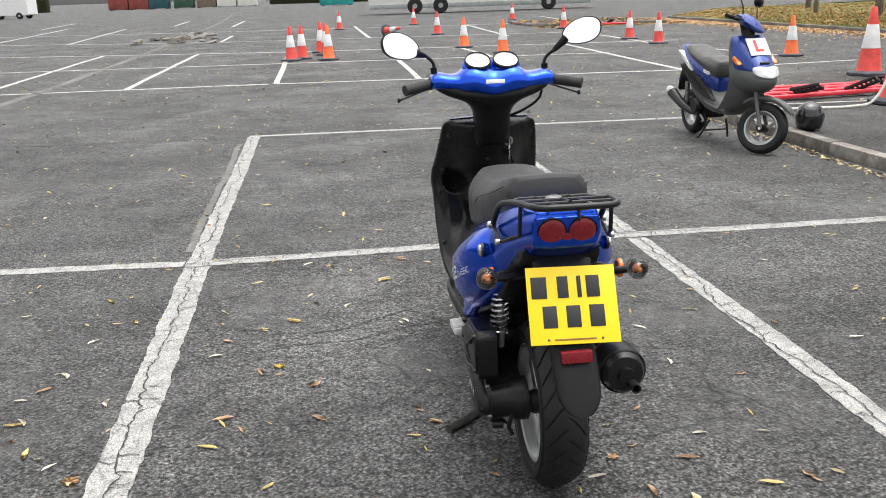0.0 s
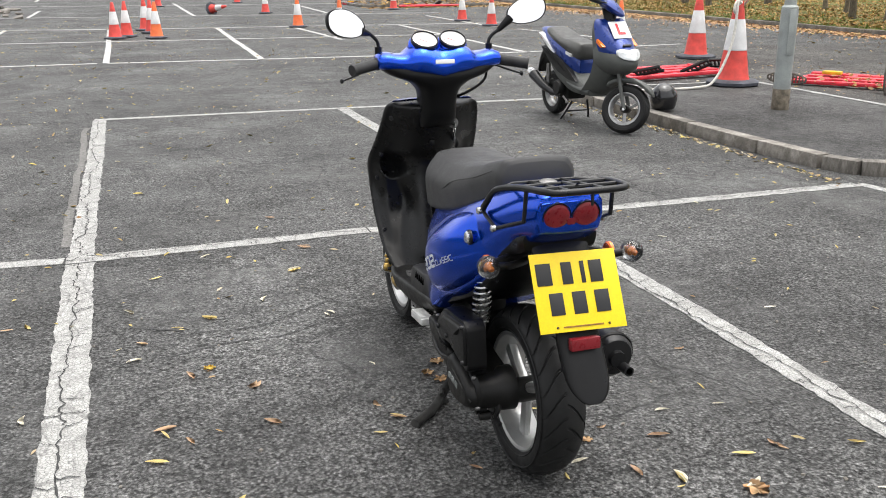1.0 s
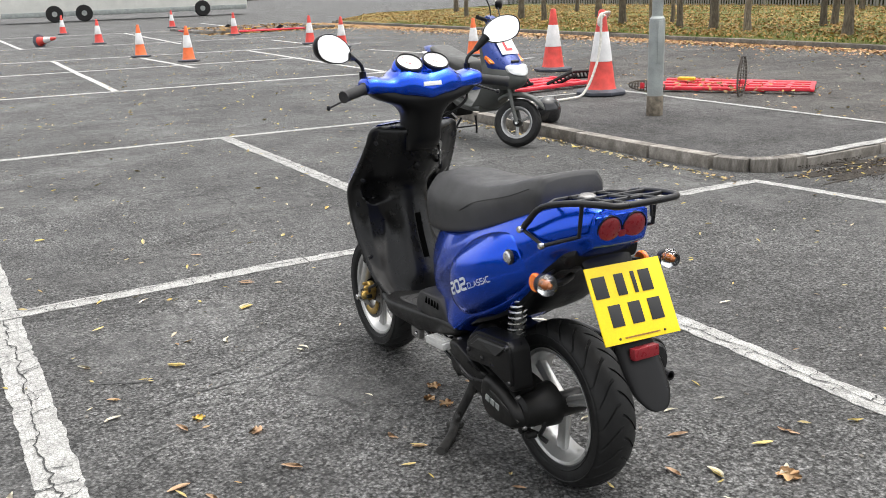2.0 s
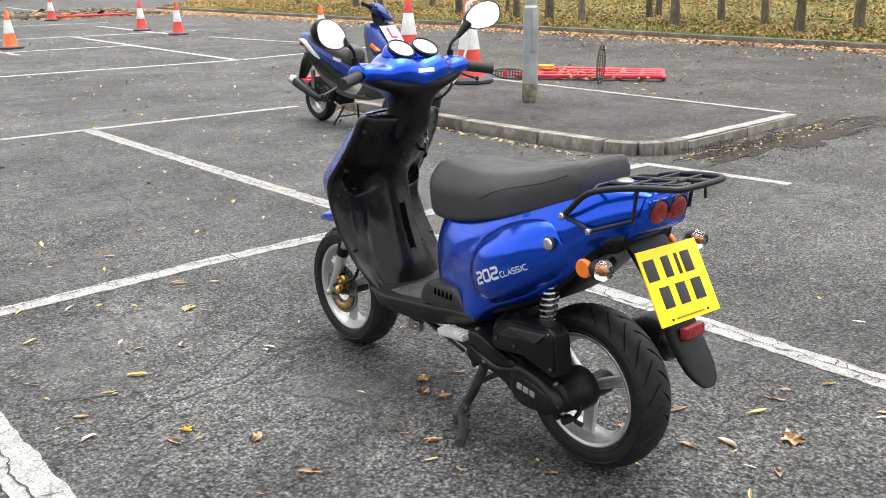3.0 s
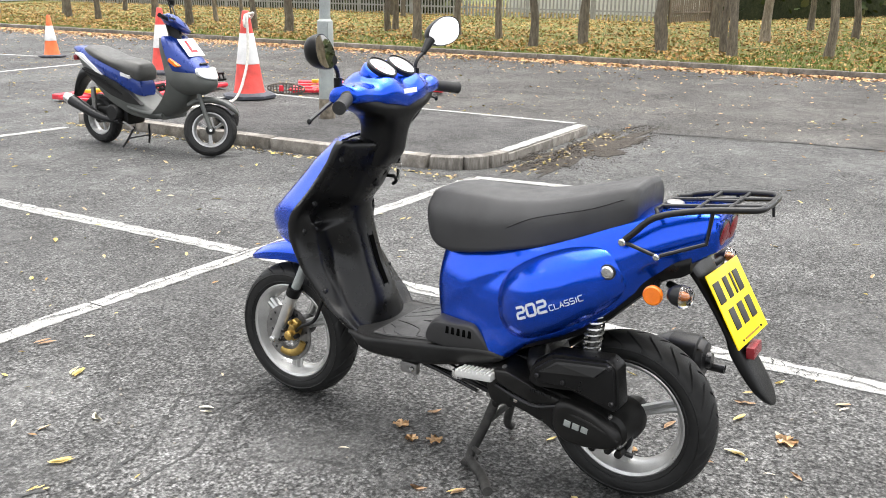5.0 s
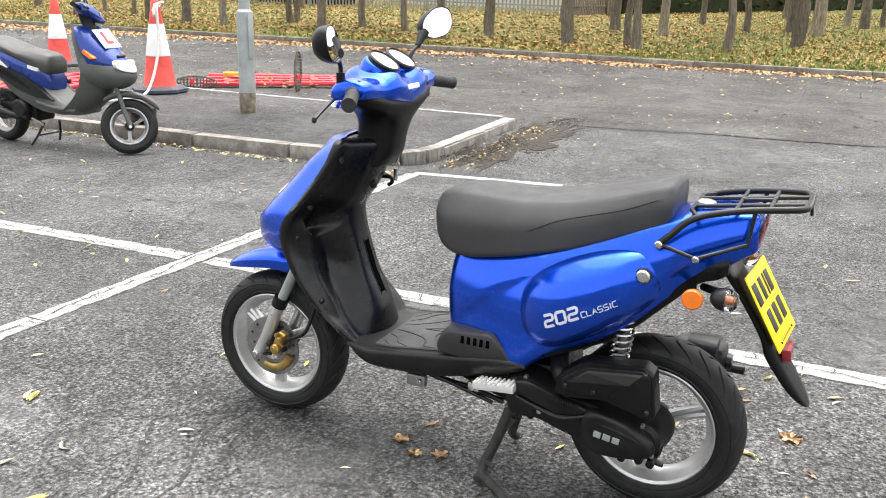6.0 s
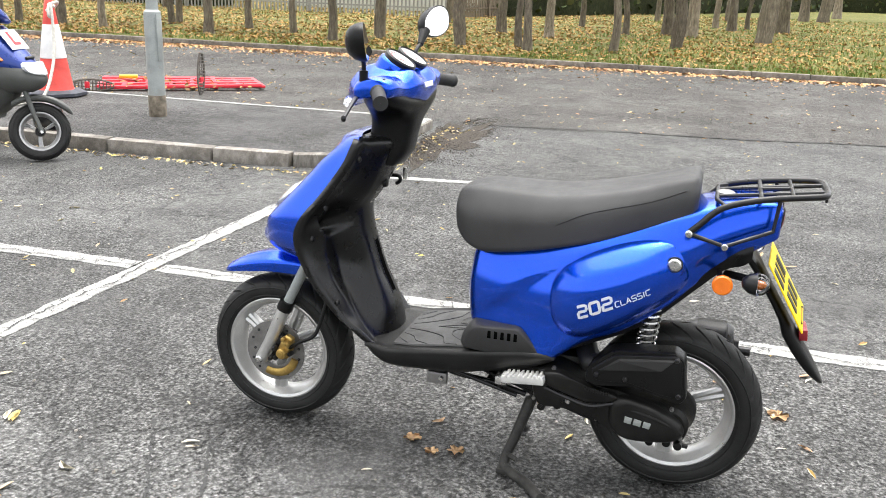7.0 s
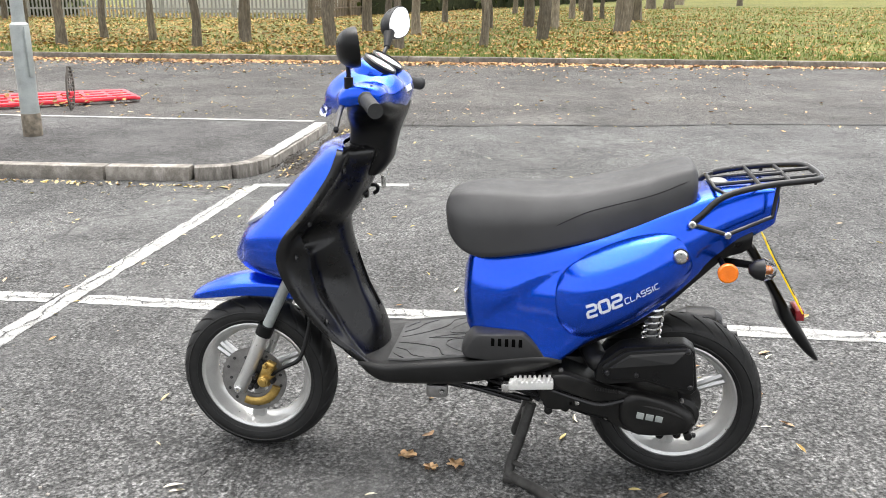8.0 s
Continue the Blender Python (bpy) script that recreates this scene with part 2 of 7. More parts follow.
# black vent plastic, its base lightened for the sky's sheen on the slant
VENT_SHEEN = plain("sheen_lightened_vent_plastic", (0.026, 0.026, 0.027), 0.5, 0, 0.2, 9, 0.2, 500, spec=0.3)
INK_TAR = plain("dark_tar_in_cracks", (0.045, 0.045, 0.045), 0.9, 0, 0.4, 30)
INK = plain("black_ink", (0.01, 0.01, 0.011), 0.4, 0, 0.2, 9)
BROWN_INK = plain("small_brown_print", (0.25, 0.12, 0.01), 0.4, 0, 0.2, 9)

RED_INK = plain("red_ink", (0.62, 0.02, 0.03), 0.4, 0, 0.1, 9)
ROPE = plain("white_rope", (0.6, 0.58, 0.53), 0.85, 0, 0.2, 40, 0.4, 500)
DECAL = plain("silver_decal", (0.72, 0.74, 0.78), 0.35, 0.2, 0.05, 9)
LENS_RED = plain("red_lens", (0.21, 0.014, 0.020), 0.3, 0, 0.15, 30, 0.6, 420, coat=0.25, spec=0.3)
AMBER_BULB = plain("smoked_amber_bulb", (0.42, 0.12, 0.02), 0.15, 0, 0.1, 30, coat=0.8)
LENS_ORANGE = plain("orange_lens", (0.85, 0.19, 0.01), 0.2, 0, 0.1, 30, 0.5, 420, coat=0.6)
DIAL = plain("dial_face", (0.62, 0.62, 0.62), 0.25, 0, 0.06, 20, coat=1.0)
WOOD = plain("grey_weathered_timber", (0.17, 0.135, 0.10), 0.85, 0, 0.35, 4, 0.4, 60)
LAMP_GLASS = plain("pale_headlamp_glass", (0.66, 0.68, 0.68), 0.1, 0.3, 0.1, 40, 0.3, 120, coat=1.0)
HEDGE = island_varied("hedge_leaves", [(0.02, 0.035, 0.01), (0.05, 0.07, 0.02), (0.09, 0.09, 0.03)])
TEAL = plain("teal_painted_steel", (0.02, 0.30, 0.28), 0.5, 0.1, 0.2, 1.5)
CREAM = plain("cream_coach_paint", (0.70, 0.70, 0.66), 0.35, 0, 0.08, 2)
TEAL_DARK = plain("dark_teal_steel", (0.015, 0.07, 0.09), 0.55, 0, 0.3, 1.2)
MAROON = plain("red_brown_steel", (0.22, 0.045, 0.035), 0.6, 0, 0.3, 1.2)
GREEN_STEEL = plain("dark_green_steel", (0.03, 0.08, 0.05), 0.6, 0, 0.3, 1.2)
SOIL = ground_cover("bare_soil_and_grit", [(0.3, (0.022, 0.019, 0.016)), (0.55, (0.055, 0.048, 0.041)), (0.78, (0.13, 0.117, 0.10))], 42)
SEAM_GRIT = ground_cover("pale_trench_grit", [(0.3, (0.10, 0.098, 0.093)), (0.55, (0.17, 0.166, 0.16)), (0.75, (0.25, 0.245, 0.235))], 30)


def glass(name, col=(1, 1, 1), rough=0.03):
    n = Nodes(name)
    return n.set(Base_Color=col, Roughness=rough, Transmission_Weight=1.0, IOR=1.45)


CLEAR = glass("clear_lens_plastic", (0.93, 0.93, 0.93), 0.08)
MIRROR = Nodes("mirror_silver").set(Base_Color=(0.93, 0.93, 0.93), Metallic=1.0, Roughness=0.015)


# ---- mesh helpers ----
def thing(name, m, label, category, group="", kind=""):
    ob = new(name)
    ob.matrix_basis = m
    ob.empty_display_size = 0.1
    return tagged(ob, label, category, group, kind)


def finish(bm, sharp=38):
    bmesh.ops.recalc_face_normals(bm, faces=bm.faces)
    lim = radians(sharp)
    for f in bm.faces:
        f.smooth = True
    for e in bm.edges:
        e.smooth = len(e.link_faces) == 2 and e.calc_face_angle(0.0) < lim


def part(name, bm, material, parent=None, label="", sharp=38):
    """One bmesh as one mesh object under a thing or a part."""
    finish(bm, sharp)
    me = bpy.data.meshes.new(name)
    bm.to_mesh(me)
    bm.free()
    me.materials.append(material)
    ob = new(name, me)
    if parent:
        ob.parent = parent
    return tagged(ob, label)


def BM():
    return bmesh.new()


def box(bm, c, s, bevel=0.0, m=None, seg=2):
    r = bmesh.ops.create_cube(bm, size=1.0)["verts"]
    for v in r:
        v.co = Vector((v.co.x * s[0], v.co.y * s[1], v.co.z * s[2]))
    vs = set(r)
    if bevel:
        es = [e for e in bm.edges if e.verts[0] in vs]
        out = bmesh.ops.bevel(bm, geom=es, offset=bevel, segments=seg, affect="EDGES", profile=0.6)
        vs = set(out["verts"]) | {v for v in vs if v.is_valid}
    t = Matrix.Translation(c) @ (m or Matrix())
    for v in vs:
        v.co = t @ v.co
    return bm


def rings(bm, rs, close=True, cap0=True, cap1=True):
    """Skins a row of rings of points."""
    vs = [[bm.verts.new(p) for p in r] for r in rs]
    n = len(vs[0])
    for a, b in zip(vs, vs[1:]):
        for i in range(n if close else n - 1):
            j = (i + 1) % n
            bm.faces.new((a[i], a[j], b[j], b[i]))
    if close and cap0:
        bm.faces.new(vs[0])
    if close and cap1:
        bm.faces.new(reversed(vs[-1]))
    return bm


def frames_along(pts):
    """A frame (side, up) at each point of a polyline that does not twist."""
    out, up = [], None
    for i, p in enumerate(pts):
        a, b = pts[max(0, i - 1)], pts[min(len(pts) - 1, i + 1)]
        d = (b - a).normalized()
        if up is None:
            up = Vector((0, 0, 1)) if abs(d.z) < 0.9 else Vector((1, 0, 0))
        side = d.cross(up).normalized()
        up = side.cross(d).normalized()
        out.append((side, up))
    return out


def curve(pts, n=6):
    """Catmull-Rom through the points."""
    p = [Vector(q) for q in pts]
    if len(p) < 3:
        return p
    p = [2 * p[0] - p[1]] + p + [2 * p[-1] - p[-2]]
    out = []
    for i in range(1, len(p) - 2):
        for k in range(n):
            t = k / n
            a, b, c, d = p[i - 1:i + 3]
            out.append(0.5 * (2 * b + (c - a) * t + (2 * a - 5 * b + 4 * c - d) * t * t + (3 * b - a - 3 * c + d) * t ** 3))
    return out + [p[-2]]


def tube(bm, pts, r, n=10, smooth=0, r1=None, flat=1.0):
    p = curve(pts, smooth) if smooth else [Vector(q) for q in pts]
    rs = []
    for i, (q, (s, u)) in enumerate(zip(p, frames_along(p))):
        rad = r if r1 is None else r + (r1 - r) * i / (len(p) - 1)
        rs.append([q + rad * (math.cos(a) * s + flat * math.sin(a) * u) for a in (2 * math.pi * k / n for k in range(n))])
    return rings(bm, rs)


def lathe(bm, profile, c, axis="X", n=32, closed=False):
    """Turns a profile of (radius, along) about an axis through c."""
    c = Vector(c)
    rs = []
    for k in range(n):
        a = 2 * math.pi * k / n
        ca, sa = math.cos(a), math.sin(a)
        ring = []
        for r, h in profile:
            v = {"X": (h, r * ca, r * sa), "Y": (r * ca, h, r * sa), "Z": (r * ca, r * sa, h)}[axis]
            ring.append(bm.verts.new(c + Vector(v)))
        rs.append(ring)
    m = len(profile)
    for k in range(n):
        a, b = rs[k], rs[(k + 1) % n]
        for i in range(m if closed else m - 1):
            j = (i + 1) % m
            bm.faces.new((a[i], a[j], b[j], b[i]))
    bmesh.ops.remove_doubles(bm, verts=[v for r in rs for v in r], dist=1e-6)
    return bm


def lerp_rows(rows, n):
    """Smooth rows of numbers in between, n steps a gap."""
    rows = [np.array(r, float) for r in rows]
    rows = [2 * rows[0] - rows[1]] + rows + [2 * rows[-1] - rows[-2]]
    out = []
    for i in range(1, len(rows) - 2):
        a, b, c, d = rows[i - 1:i + 3]
        for k in range(n):
            t = k / n
            out.append(0.5 * (2 * b + (c - a) * t + (2 * a - 5 * b + 4 * c - d) * t * t + (3 * b - a - 3 * c + d) * t ** 3))
    return out + [rows[-2]]


def pillow(bm, outline, x0, x1, inset=0.03, steps=4, side=-1, ease=0.5):
    """A raised panel on a side: an outline in (y, z), from x0 at its edge to x1 on its face."""
    pts = [np.array(p, float) for p in outline]
    c = sum(pts) / len(pts)
    mean = sum(np.linalg.norm(p - c) for p in pts) / len(pts)
    k1 = 1 - inset / mean
    rs = []
    for s in range(steps + 1):
        t = s / steps
        k = 1 + (k1 - 1) * t ** 1.6
        x = x0 + (x1 - x0) * math.sin(t * math.pi / 2) ** (2 * ease)
        rs.append([Vector((side * x, *(c + (p - c) * k))) for p in pts])
    return rings(bm, rs)


def ease(a, b, v):
    t = min(1.0, max(0.0, (v - a) / (b - a)))
    return t * t * (3 - 2 * t)


def round_poly(pts, r=0.02, n=4):
    """A polygon in the plane with its corners rounded."""
    out, k = [], len(pts)
    for i in range(k):
        p, a, b = (np.array(pts[j % k], float) for j in (i, i - 1, i + 1))
        da, db = a - p, b - p
        ra = min(r, 0.45 * np.linalg.norm(da))
        rb = min(r, 0.45 * np.linalg.norm(db))
        q0, q1 = p + da / np.linalg.norm(da) * ra, p + db / np.linalg.norm(db) * rb
        for s in range(n + 1):
            t = s / n
            out.append(tuple((1 - t) ** 2 * q0 + 2 * t * (1 - t) * p + t * t * q1))
    return out


# ---- ground ----
def sheet(name, x0, x1, y0, y1, z, nx, ny, material, label, kind="structure", category="ground", wave=0.0):
    bm = BM()
    g = [[bm.verts.new((x0 + (x1 - x0) * i / nx, y0 + (y1 - y0) * j / ny, z + wave * noise.noise((i * 0.9, j * 0.9, 3.1)))) for j in range(ny + 1)] for i in range(nx + 1)]
    for i in range(nx):
        for j in range(ny):
            bm.faces.new((g[i][j], g[i + 1][j], g[i + 1][j + 1], g[i][j + 1]))
    return tagged(part(name, bm, material), label, category, kind=kind)


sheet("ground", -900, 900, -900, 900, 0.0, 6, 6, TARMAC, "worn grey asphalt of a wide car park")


def painted_line(a, b, w, label="worn white painted parking bay line, cracked", z=0.0, material=None):
    """A thin coat of paint from a to b, with ragged edges and blunt ends."""
    a, b = Vector((*a, 0)), Vector((*b, 0))
    d = b - a
    length = d.length
    d.normalize()
    s = Vector((-d.y, d.x, 0))
    n = max(4, int(length / (0.03 if a.y < 6 else 0.12)))
    bm = BM()
    L, R = [], []
    for i in range(n + 1):
        q = a + d * (length * i / n)
        j = [noise.noise((q.x * 9 + k * 40, q.y * 9, k * 3.0)) * 0.012 + noise.noise((q.x * 31 + k * 11, q.y * 31, 7)) * 0.010 for k in (1, 2)]
        drift = 0.02 * noise.noise((q.x * 0.5, q.y * 0.5, 20.0))
        for row, off in ((L, w / 2 + j[0] + drift), (R, -w / 2 - j[1] + drift)):
            p = q + s * off
            row.append((bm.verts.new((p.x, p.y, z + 0.001)), bm.verts.new((p.x, p.y, z + 0.004))))
    for i in range(n):
        bm.faces.new((L[i][1], R[i][1], R[i + 1][1], L[i + 1][1]))
        bm.faces.new((L[i][0], L[i][1], L[i + 1][1], L[i + 1][0]))
        bm.faces.new((R[i][1], R[i][0], R[i + 1][0], R[i + 1][1]))
    return tagged(part("bay_line", bm, material or PAINT_WHITE), label, "road marking", "painted bay lines", "structure")


LINES = [  # from, to, width
    ((-0.650, 1.2), (-0.708, 4.728), 0.138), ((-0.705, 4.856), (-0.757, 9.415), 0.122), ((1.80, 1.2), (1.758, 4.735), 0.112), ((1.750, 4.876), (1.63, 9.35), 0.116),
    ((-8.0, 5.35), (-0.79, 4.80), 0.10), ((-0.78, 4.79), (0.78, 4.822), 0.106), ((0.79, 4.822), (4.10, 4.79), 0.104), ((4.13, 4.80), (4.29, 3.72), 0.085), ((-0.80, 9.47), (3.86, 9.25), 0.098),
]
MID_LINES = [
    ((-9.5, 15.6), (-0.95, 15.3), 0.11), ((-0.80, 15.28), (6.0, 14.6), 0.11), ((-9.5, 20.9), (6.1, 19.2), 0.11), ((-11.0, 27.4), (-1.0, 24.1), 0.12), ((-0.8, 24.0), (9.0, 22.6), 0.12),
    ((-0.82, 15.34), (-0.92, 24.0), 0.10), ((-3.28, 15.45), (-3.33, 24.7), 0.10), ((-5.70, 16.0), (-5.95, 25.6), 0.10), ((1.55, 15.0), (1.58, 23.7), 0.10), ((5.95, 14.7), (6.05, 22.8), 0.10), ((3.66, 18.6), (3.4, 23.0), 0.10),
]
FAR_LINES = [
    ((-13.0, 35.6), (-3.6, 31.0), 0.10), ((-3.4, 31.0), (9.0, 28.6), 0.10), ((-9.0, 33.8), (-10.3, 49.8), 0.11), ((-12.6, 37.7), (-14.3, 53.8), 0.11), ((-3.44, 31.1), (-3.5, 36.0), 0.11), ((1.45, 30.1), (1.3, 41.3), 0.11), ((5.6, 27.8), (5.9, 38.5), 0.11),
    ((-17.0, 45.0), (-4.0, 40.5), 0.12), ((-3.8, 40.5), (12.0, 37.0), 0.12), ((-8.2, 52.0), (-8.8, 62.0), 0.13), ((-16.0, 55.0), (-17.5, 68.0), 0.13), ((-4.6, 47.0), (-4.9, 58.0), 0.13),
    ((6.05, 14.62), (9.3, 15.0), 0.10), ((8.20, 20.2), (8.78, 16.6), 0.09), ((8.0, 21.2), (8.1, 27.0), 0.11), ((10.4, 38.0), (10.9, 46.0), 0.12),
]
def paint_crack(line, a, b, w, z, rnd):
    """A winding split along a painted line, with short side branches, as thin dark ribbons."""
    a, b = Vector((*a, z)), Vector((*b, z))
    d = (b - a).normalized()
    side = Vector((-d.y, d.x, 0))
    length = min((b - a).length, 6.0)
    bm = BM()

    def ribbon(pts, width):
        prev = None
        for i, p in enumerate(pts):
            t = (pts[min(i + 1, len(pts) - 1)] - pts[max(i - 1, 0)]).normalized()
            n = Vector((-t.y, t.x, 0)) * width * rnd.uniform(0.25, 1.3)
            cur = (bm.verts.new(p + n), bm.verts.new(p - n))
            if prev:
                bm.faces.new((prev[0], prev[1], cur[1], cur[0]))
            prev = cur

    def clamp_side(v):
        return max(-0.49 * w, min(0.49 * w, v))

    pts, k, off = [], 0.0, 0.0
    while k < length:
        off = clamp_side(off * 0.94 + rnd.gauss(0, 0.0065))
        pts.append(a + d * k + side * off)
        if rnd.random() < 0.30:
            sgn, br, o = rnd.choice((-1, 1)), [], off
            q = k
            while abs(o) < 0.47 * w:
                br.append(a + d * q + side * o)
                o += sgn * rnd.uniform(0.006, 0.016)
                q += rnd.uniform(-0.010, 0.014)
            if len(br) > 1:
                ribbon(br, 0.0024)
        k += rnd.uniform(0.012, 0.03)
    ribbon(pts, 0.0034)
    part("crack", bm, INK_TAR, line)


crack_rnd = random.Random(5)
for a, b, w in LINES + MID_LINES + FAR_LINES:
    line = painted_line(a, b, w, material=PAINT_WHITE if (a, b, w) in LINES else PAINT_FRESH)
    if (a, b, w) in LINES[:4] + LINES[5:7]:
        paint_crack(line, a, b, w, 0.0075, crack_rnd)


def patch(name, x0, x1, y0, y1, material, label, z=0.004, ragged=0.12, n=40):
    """A thin resurfaced or stained patch with an uneven edge."""
    bm = BM()
    c = Vector(((x0 + x1) / 2, (y0 + y1) / 2, z))
    top = []
    for k in range(n):
        a = 2 * math.pi * k / n
        u, v = math.cos(a), math.sin(a)
        f = 1 / max(abs(u), abs(v)) ** 0.75
        r = f * (1 + ragged * noise.noise((u * 2.1 + x0, v * 2.1 + y0, 5.0)) + 0.4 * ragged * noise.noise((u * 7 + x0, v * 7, 9.0)) + 0.3 * ragged * noise.noise((u * 23 + x0, v * 23, 2.0)))
        top.append(bm.verts.new(c + Vector((u * r * (x1 - x0) / 2, v * r * (y1 - y0) / 2, 0))))
    low = [bm.verts.new((v.co.x, v.co.y, 0.001)) for v in top]
    bm.faces.new(top)
    for i in range(n):
        j = (i + 1) % n
        bm.faces.new((top[i], low[i], low[j], top[j]))
    return tagged(part(name, bm, material), label, "ground patch", kind="structure")


# the old trench seam that runs away through the bays
bm = BM()
seam = curve([(-4.7, 11.5, 0.002), (-4.7, 14, 0.002), (-4.72, 18.6, 0.002), (-5.1, 31, 0.002), (-6.4, 60, 0.002), (-8.6, 90, 0.002)], 10)
prev = None
for p in seam:
    q = [bm.verts.new(p + Vector((o + 0.05 * noise.noise((p.y, o, 1)), 0, 0.002))) for o in (-0.09, 0.09)]
    if prev:
        bm.faces.new((prev[0], prev[1], q[1], q[0]))
    prev = q
tagged(part("trench_seam", bm, SEAM_GRIT), "pale gritty seam of an old trench in the asphalt", "ground patch", kind="structure")


def strip(name, pts, w, material, label, wild=0.5, step=0.04, z=0.003):
    """A thin winding strip of other material in the asphalt."""
    bm, prev, rnd = BM(), None, random.Random(len(pts) * 7 + int(abs(pts[0][0]) * 100))
    pts = [(p.x, p.y) for p in curve([(x, y, 0) for x, y in pts], 6)]
    for (x0, y0), (x1, y1) in zip(pts, pts[1:]):
        d = Vector((x1 - x0, y1 - y0, 0))
        n = max(2, int(d.length / step))
        side = Vector((-d.y, d.x, 0)).normalized()
        for k in range(n + 1):
            c = Vector((x0, y0, z)) + d * (k / n) + side * 0.03 * noise.noise((x0 * 3 + d.x * k / n * 3, y0 * 3 + d.y * k / n * 3, 4.0)) + side * rnd.gauss(0, 0.0035)
            h = w / 2 * (1 + wild * rnd.uniform(-1, 1))
            q = (bm.verts.new(c + side * h), bm.verts.new(c - side * h))
            if prev:
                bm.faces.new((prev[0], prev[1], q[1], q[0]))
            prev = q
    return tagged(part(name, bm, material), label, "ground patch", kind="structure")


strip("asphalt_crack", [(-7.5, 9.95), (-3.33, 9.57), (-0.9, 9.41)], 0.022, INK_TAR, "dark open crack across the worn asphalt", 0.8)
strip("asphalt_crack", [(-3.25, 11.57), (-1.09, 11.3), (0.4, 11.25)], 0.03, INK_TAR, "dark open crack across the worn asphalt", 0.8)
strip("asphalt_crack", [(6.95, 4.4), (7.15, 3.18), (7.25, 2.1), (7.49, 1.03), (7.7, -0.6), (7.9, -4.0)], 0.03, INK_TAR, "dark open crack across the worn asphalt", 0.9, z=0.007)
for pts in ([(-0.45, 3.75), (-0.18, 3.63), (0.05, 3.62), (0.22, 3.74), (0.42, 3.86)], [(-0.35, 3.40), (-0.10, 3.48), (0.12, 3.47), (0.32, 3.58), (0.52, 3.62)], [(0.05, 4.7), (0.15, 5.6), (0.05, 6.4), (0.3, 7.3)], [(0.15, 5.6), (0.6, 5.9), (0.9, 6.5)], [(-0.2, 6.6), (0.05, 6.4)]):
    strip("asphalt_crack", pts, 0.008, INK_TAR, "fine winding crack in the worn asphalt", 0.95, 0.02)
strip("repair_strip", [(-0.80, 5.05), (-0.825, 7.0), (-0.855, 9.0)], 0.050, SEAM_GRIT, "pale worn repair strip beside the bay line", 0.12, 0.1)
patch("soil_patch", 4.72, 6.85, 4.34, 4.86, SOIL, "bare soil and grit at the foot of the kerb", ragged=0.75, n=220)
bm = BM()
for _ in range(3400):
    y = 4.84 - abs(random.gauss(0, 0.34))
    x = random.uniform(4.6, 7.3) + 0.3 * (4.84 - y)
    if noise.noise((x * 2.2, y * 3.0, 8.0)) > 0.32 - 0.5 * (y - 4.2):
        continue
    r = random.uniform(0.0015, 0.0065)
    m = pose(x, y, r * 0.5 + 0.03 * math.exp(-(4.84 - y) * 9), random.uniform(-30, 30), random.uniform(-30, 30), random.uniform(0, 90))
    ring = [[m @ Vector((r * math.cos(k * 1.2566) * w, r * 0.8 * math.sin(k * 1.2566) * w, z * r)) for k in range(5)] for w, z in ((0.7, -0.6), (1.0, 0.0), (0.6, 0.6))]
    rings(bm, ring)
tagged(part("soil_clods", bm, SOIL), "loose soil clods and grit by the kerb", "grit", kind="stuff")

# older road surface beyond the seam, up to the far kerb
bm = BM()
left = curve([(6.7, 13.0, 0.003), (6.95, 4.4, 0.003), (7.15, 3.18, 0.003), (7.25, 2.1, 0.003), (7.49, 1.03, 0.003), (7.7, -0.6, 0.003), (7.9, -4.0, 0.003), (9.5, -40.0, 0.003)], 8)
bm.faces.new([bm.verts.new(p + Vector((0.03 * noise.noise((p.y * 2, 0, 6)), 0, 0))) for p in left] + [bm.verts.new((14.15, -40, 0.003)), bm.verts.new((14.15, 13.6, 0.003)), bm.verts.new((10.0, 14.2, 0.003))])
tagged(part("road", bm, TARMAC_ROAD), "older brownish asphalt roadway along the verge", "road", kind="structure")

# ---- kerbed island ----
def kerb_stone(length, w=0.125, h=0.10, bevel=0.015):
    bm = BM()
    box(bm, (0, 0, h / 2 - 0.03), (w, length - 0.012, h + 0.06), bevel)
    for v in bm.verts:
        v.co += Vector((noise.noise(v.co * 17), noise.noise(v.co * 17 + Vector((5, 0, 0))), noise.noise(v.co * 13 + Vector((0, 7, 0))))) * 0.004
    return bm


island = thing("traffic_island", pose(0, 0, 0), "low asphalt island edged with worn concrete kerbs", "traffic island", kind="structure")
bm = BM()
edge = [(4.22, 9.38), (4.23, 6.5), (4.30, 5.35), (4.40, 5.12), (4.55, 4.99), (4.78, 4.965), (6.42, 5.02), (6.60, 5.12), (6.60, 9.20)]
rings(bm, [[Vector((x, y, z)) for x, y in edge] for z in (-0.02, 0.086)])
part("island_surface", bm, TARMAC_DARK, island, "dark asphalt infill")
KERB = kerb_stone(0.92)
kerb_mesh = bpy.data.meshes.new("kerb_stone")
finish(KERB)
KERB.to_mesh(kerb_mesh)
KERB.free()
kerb_mesh.materials.append(CONCRETE)


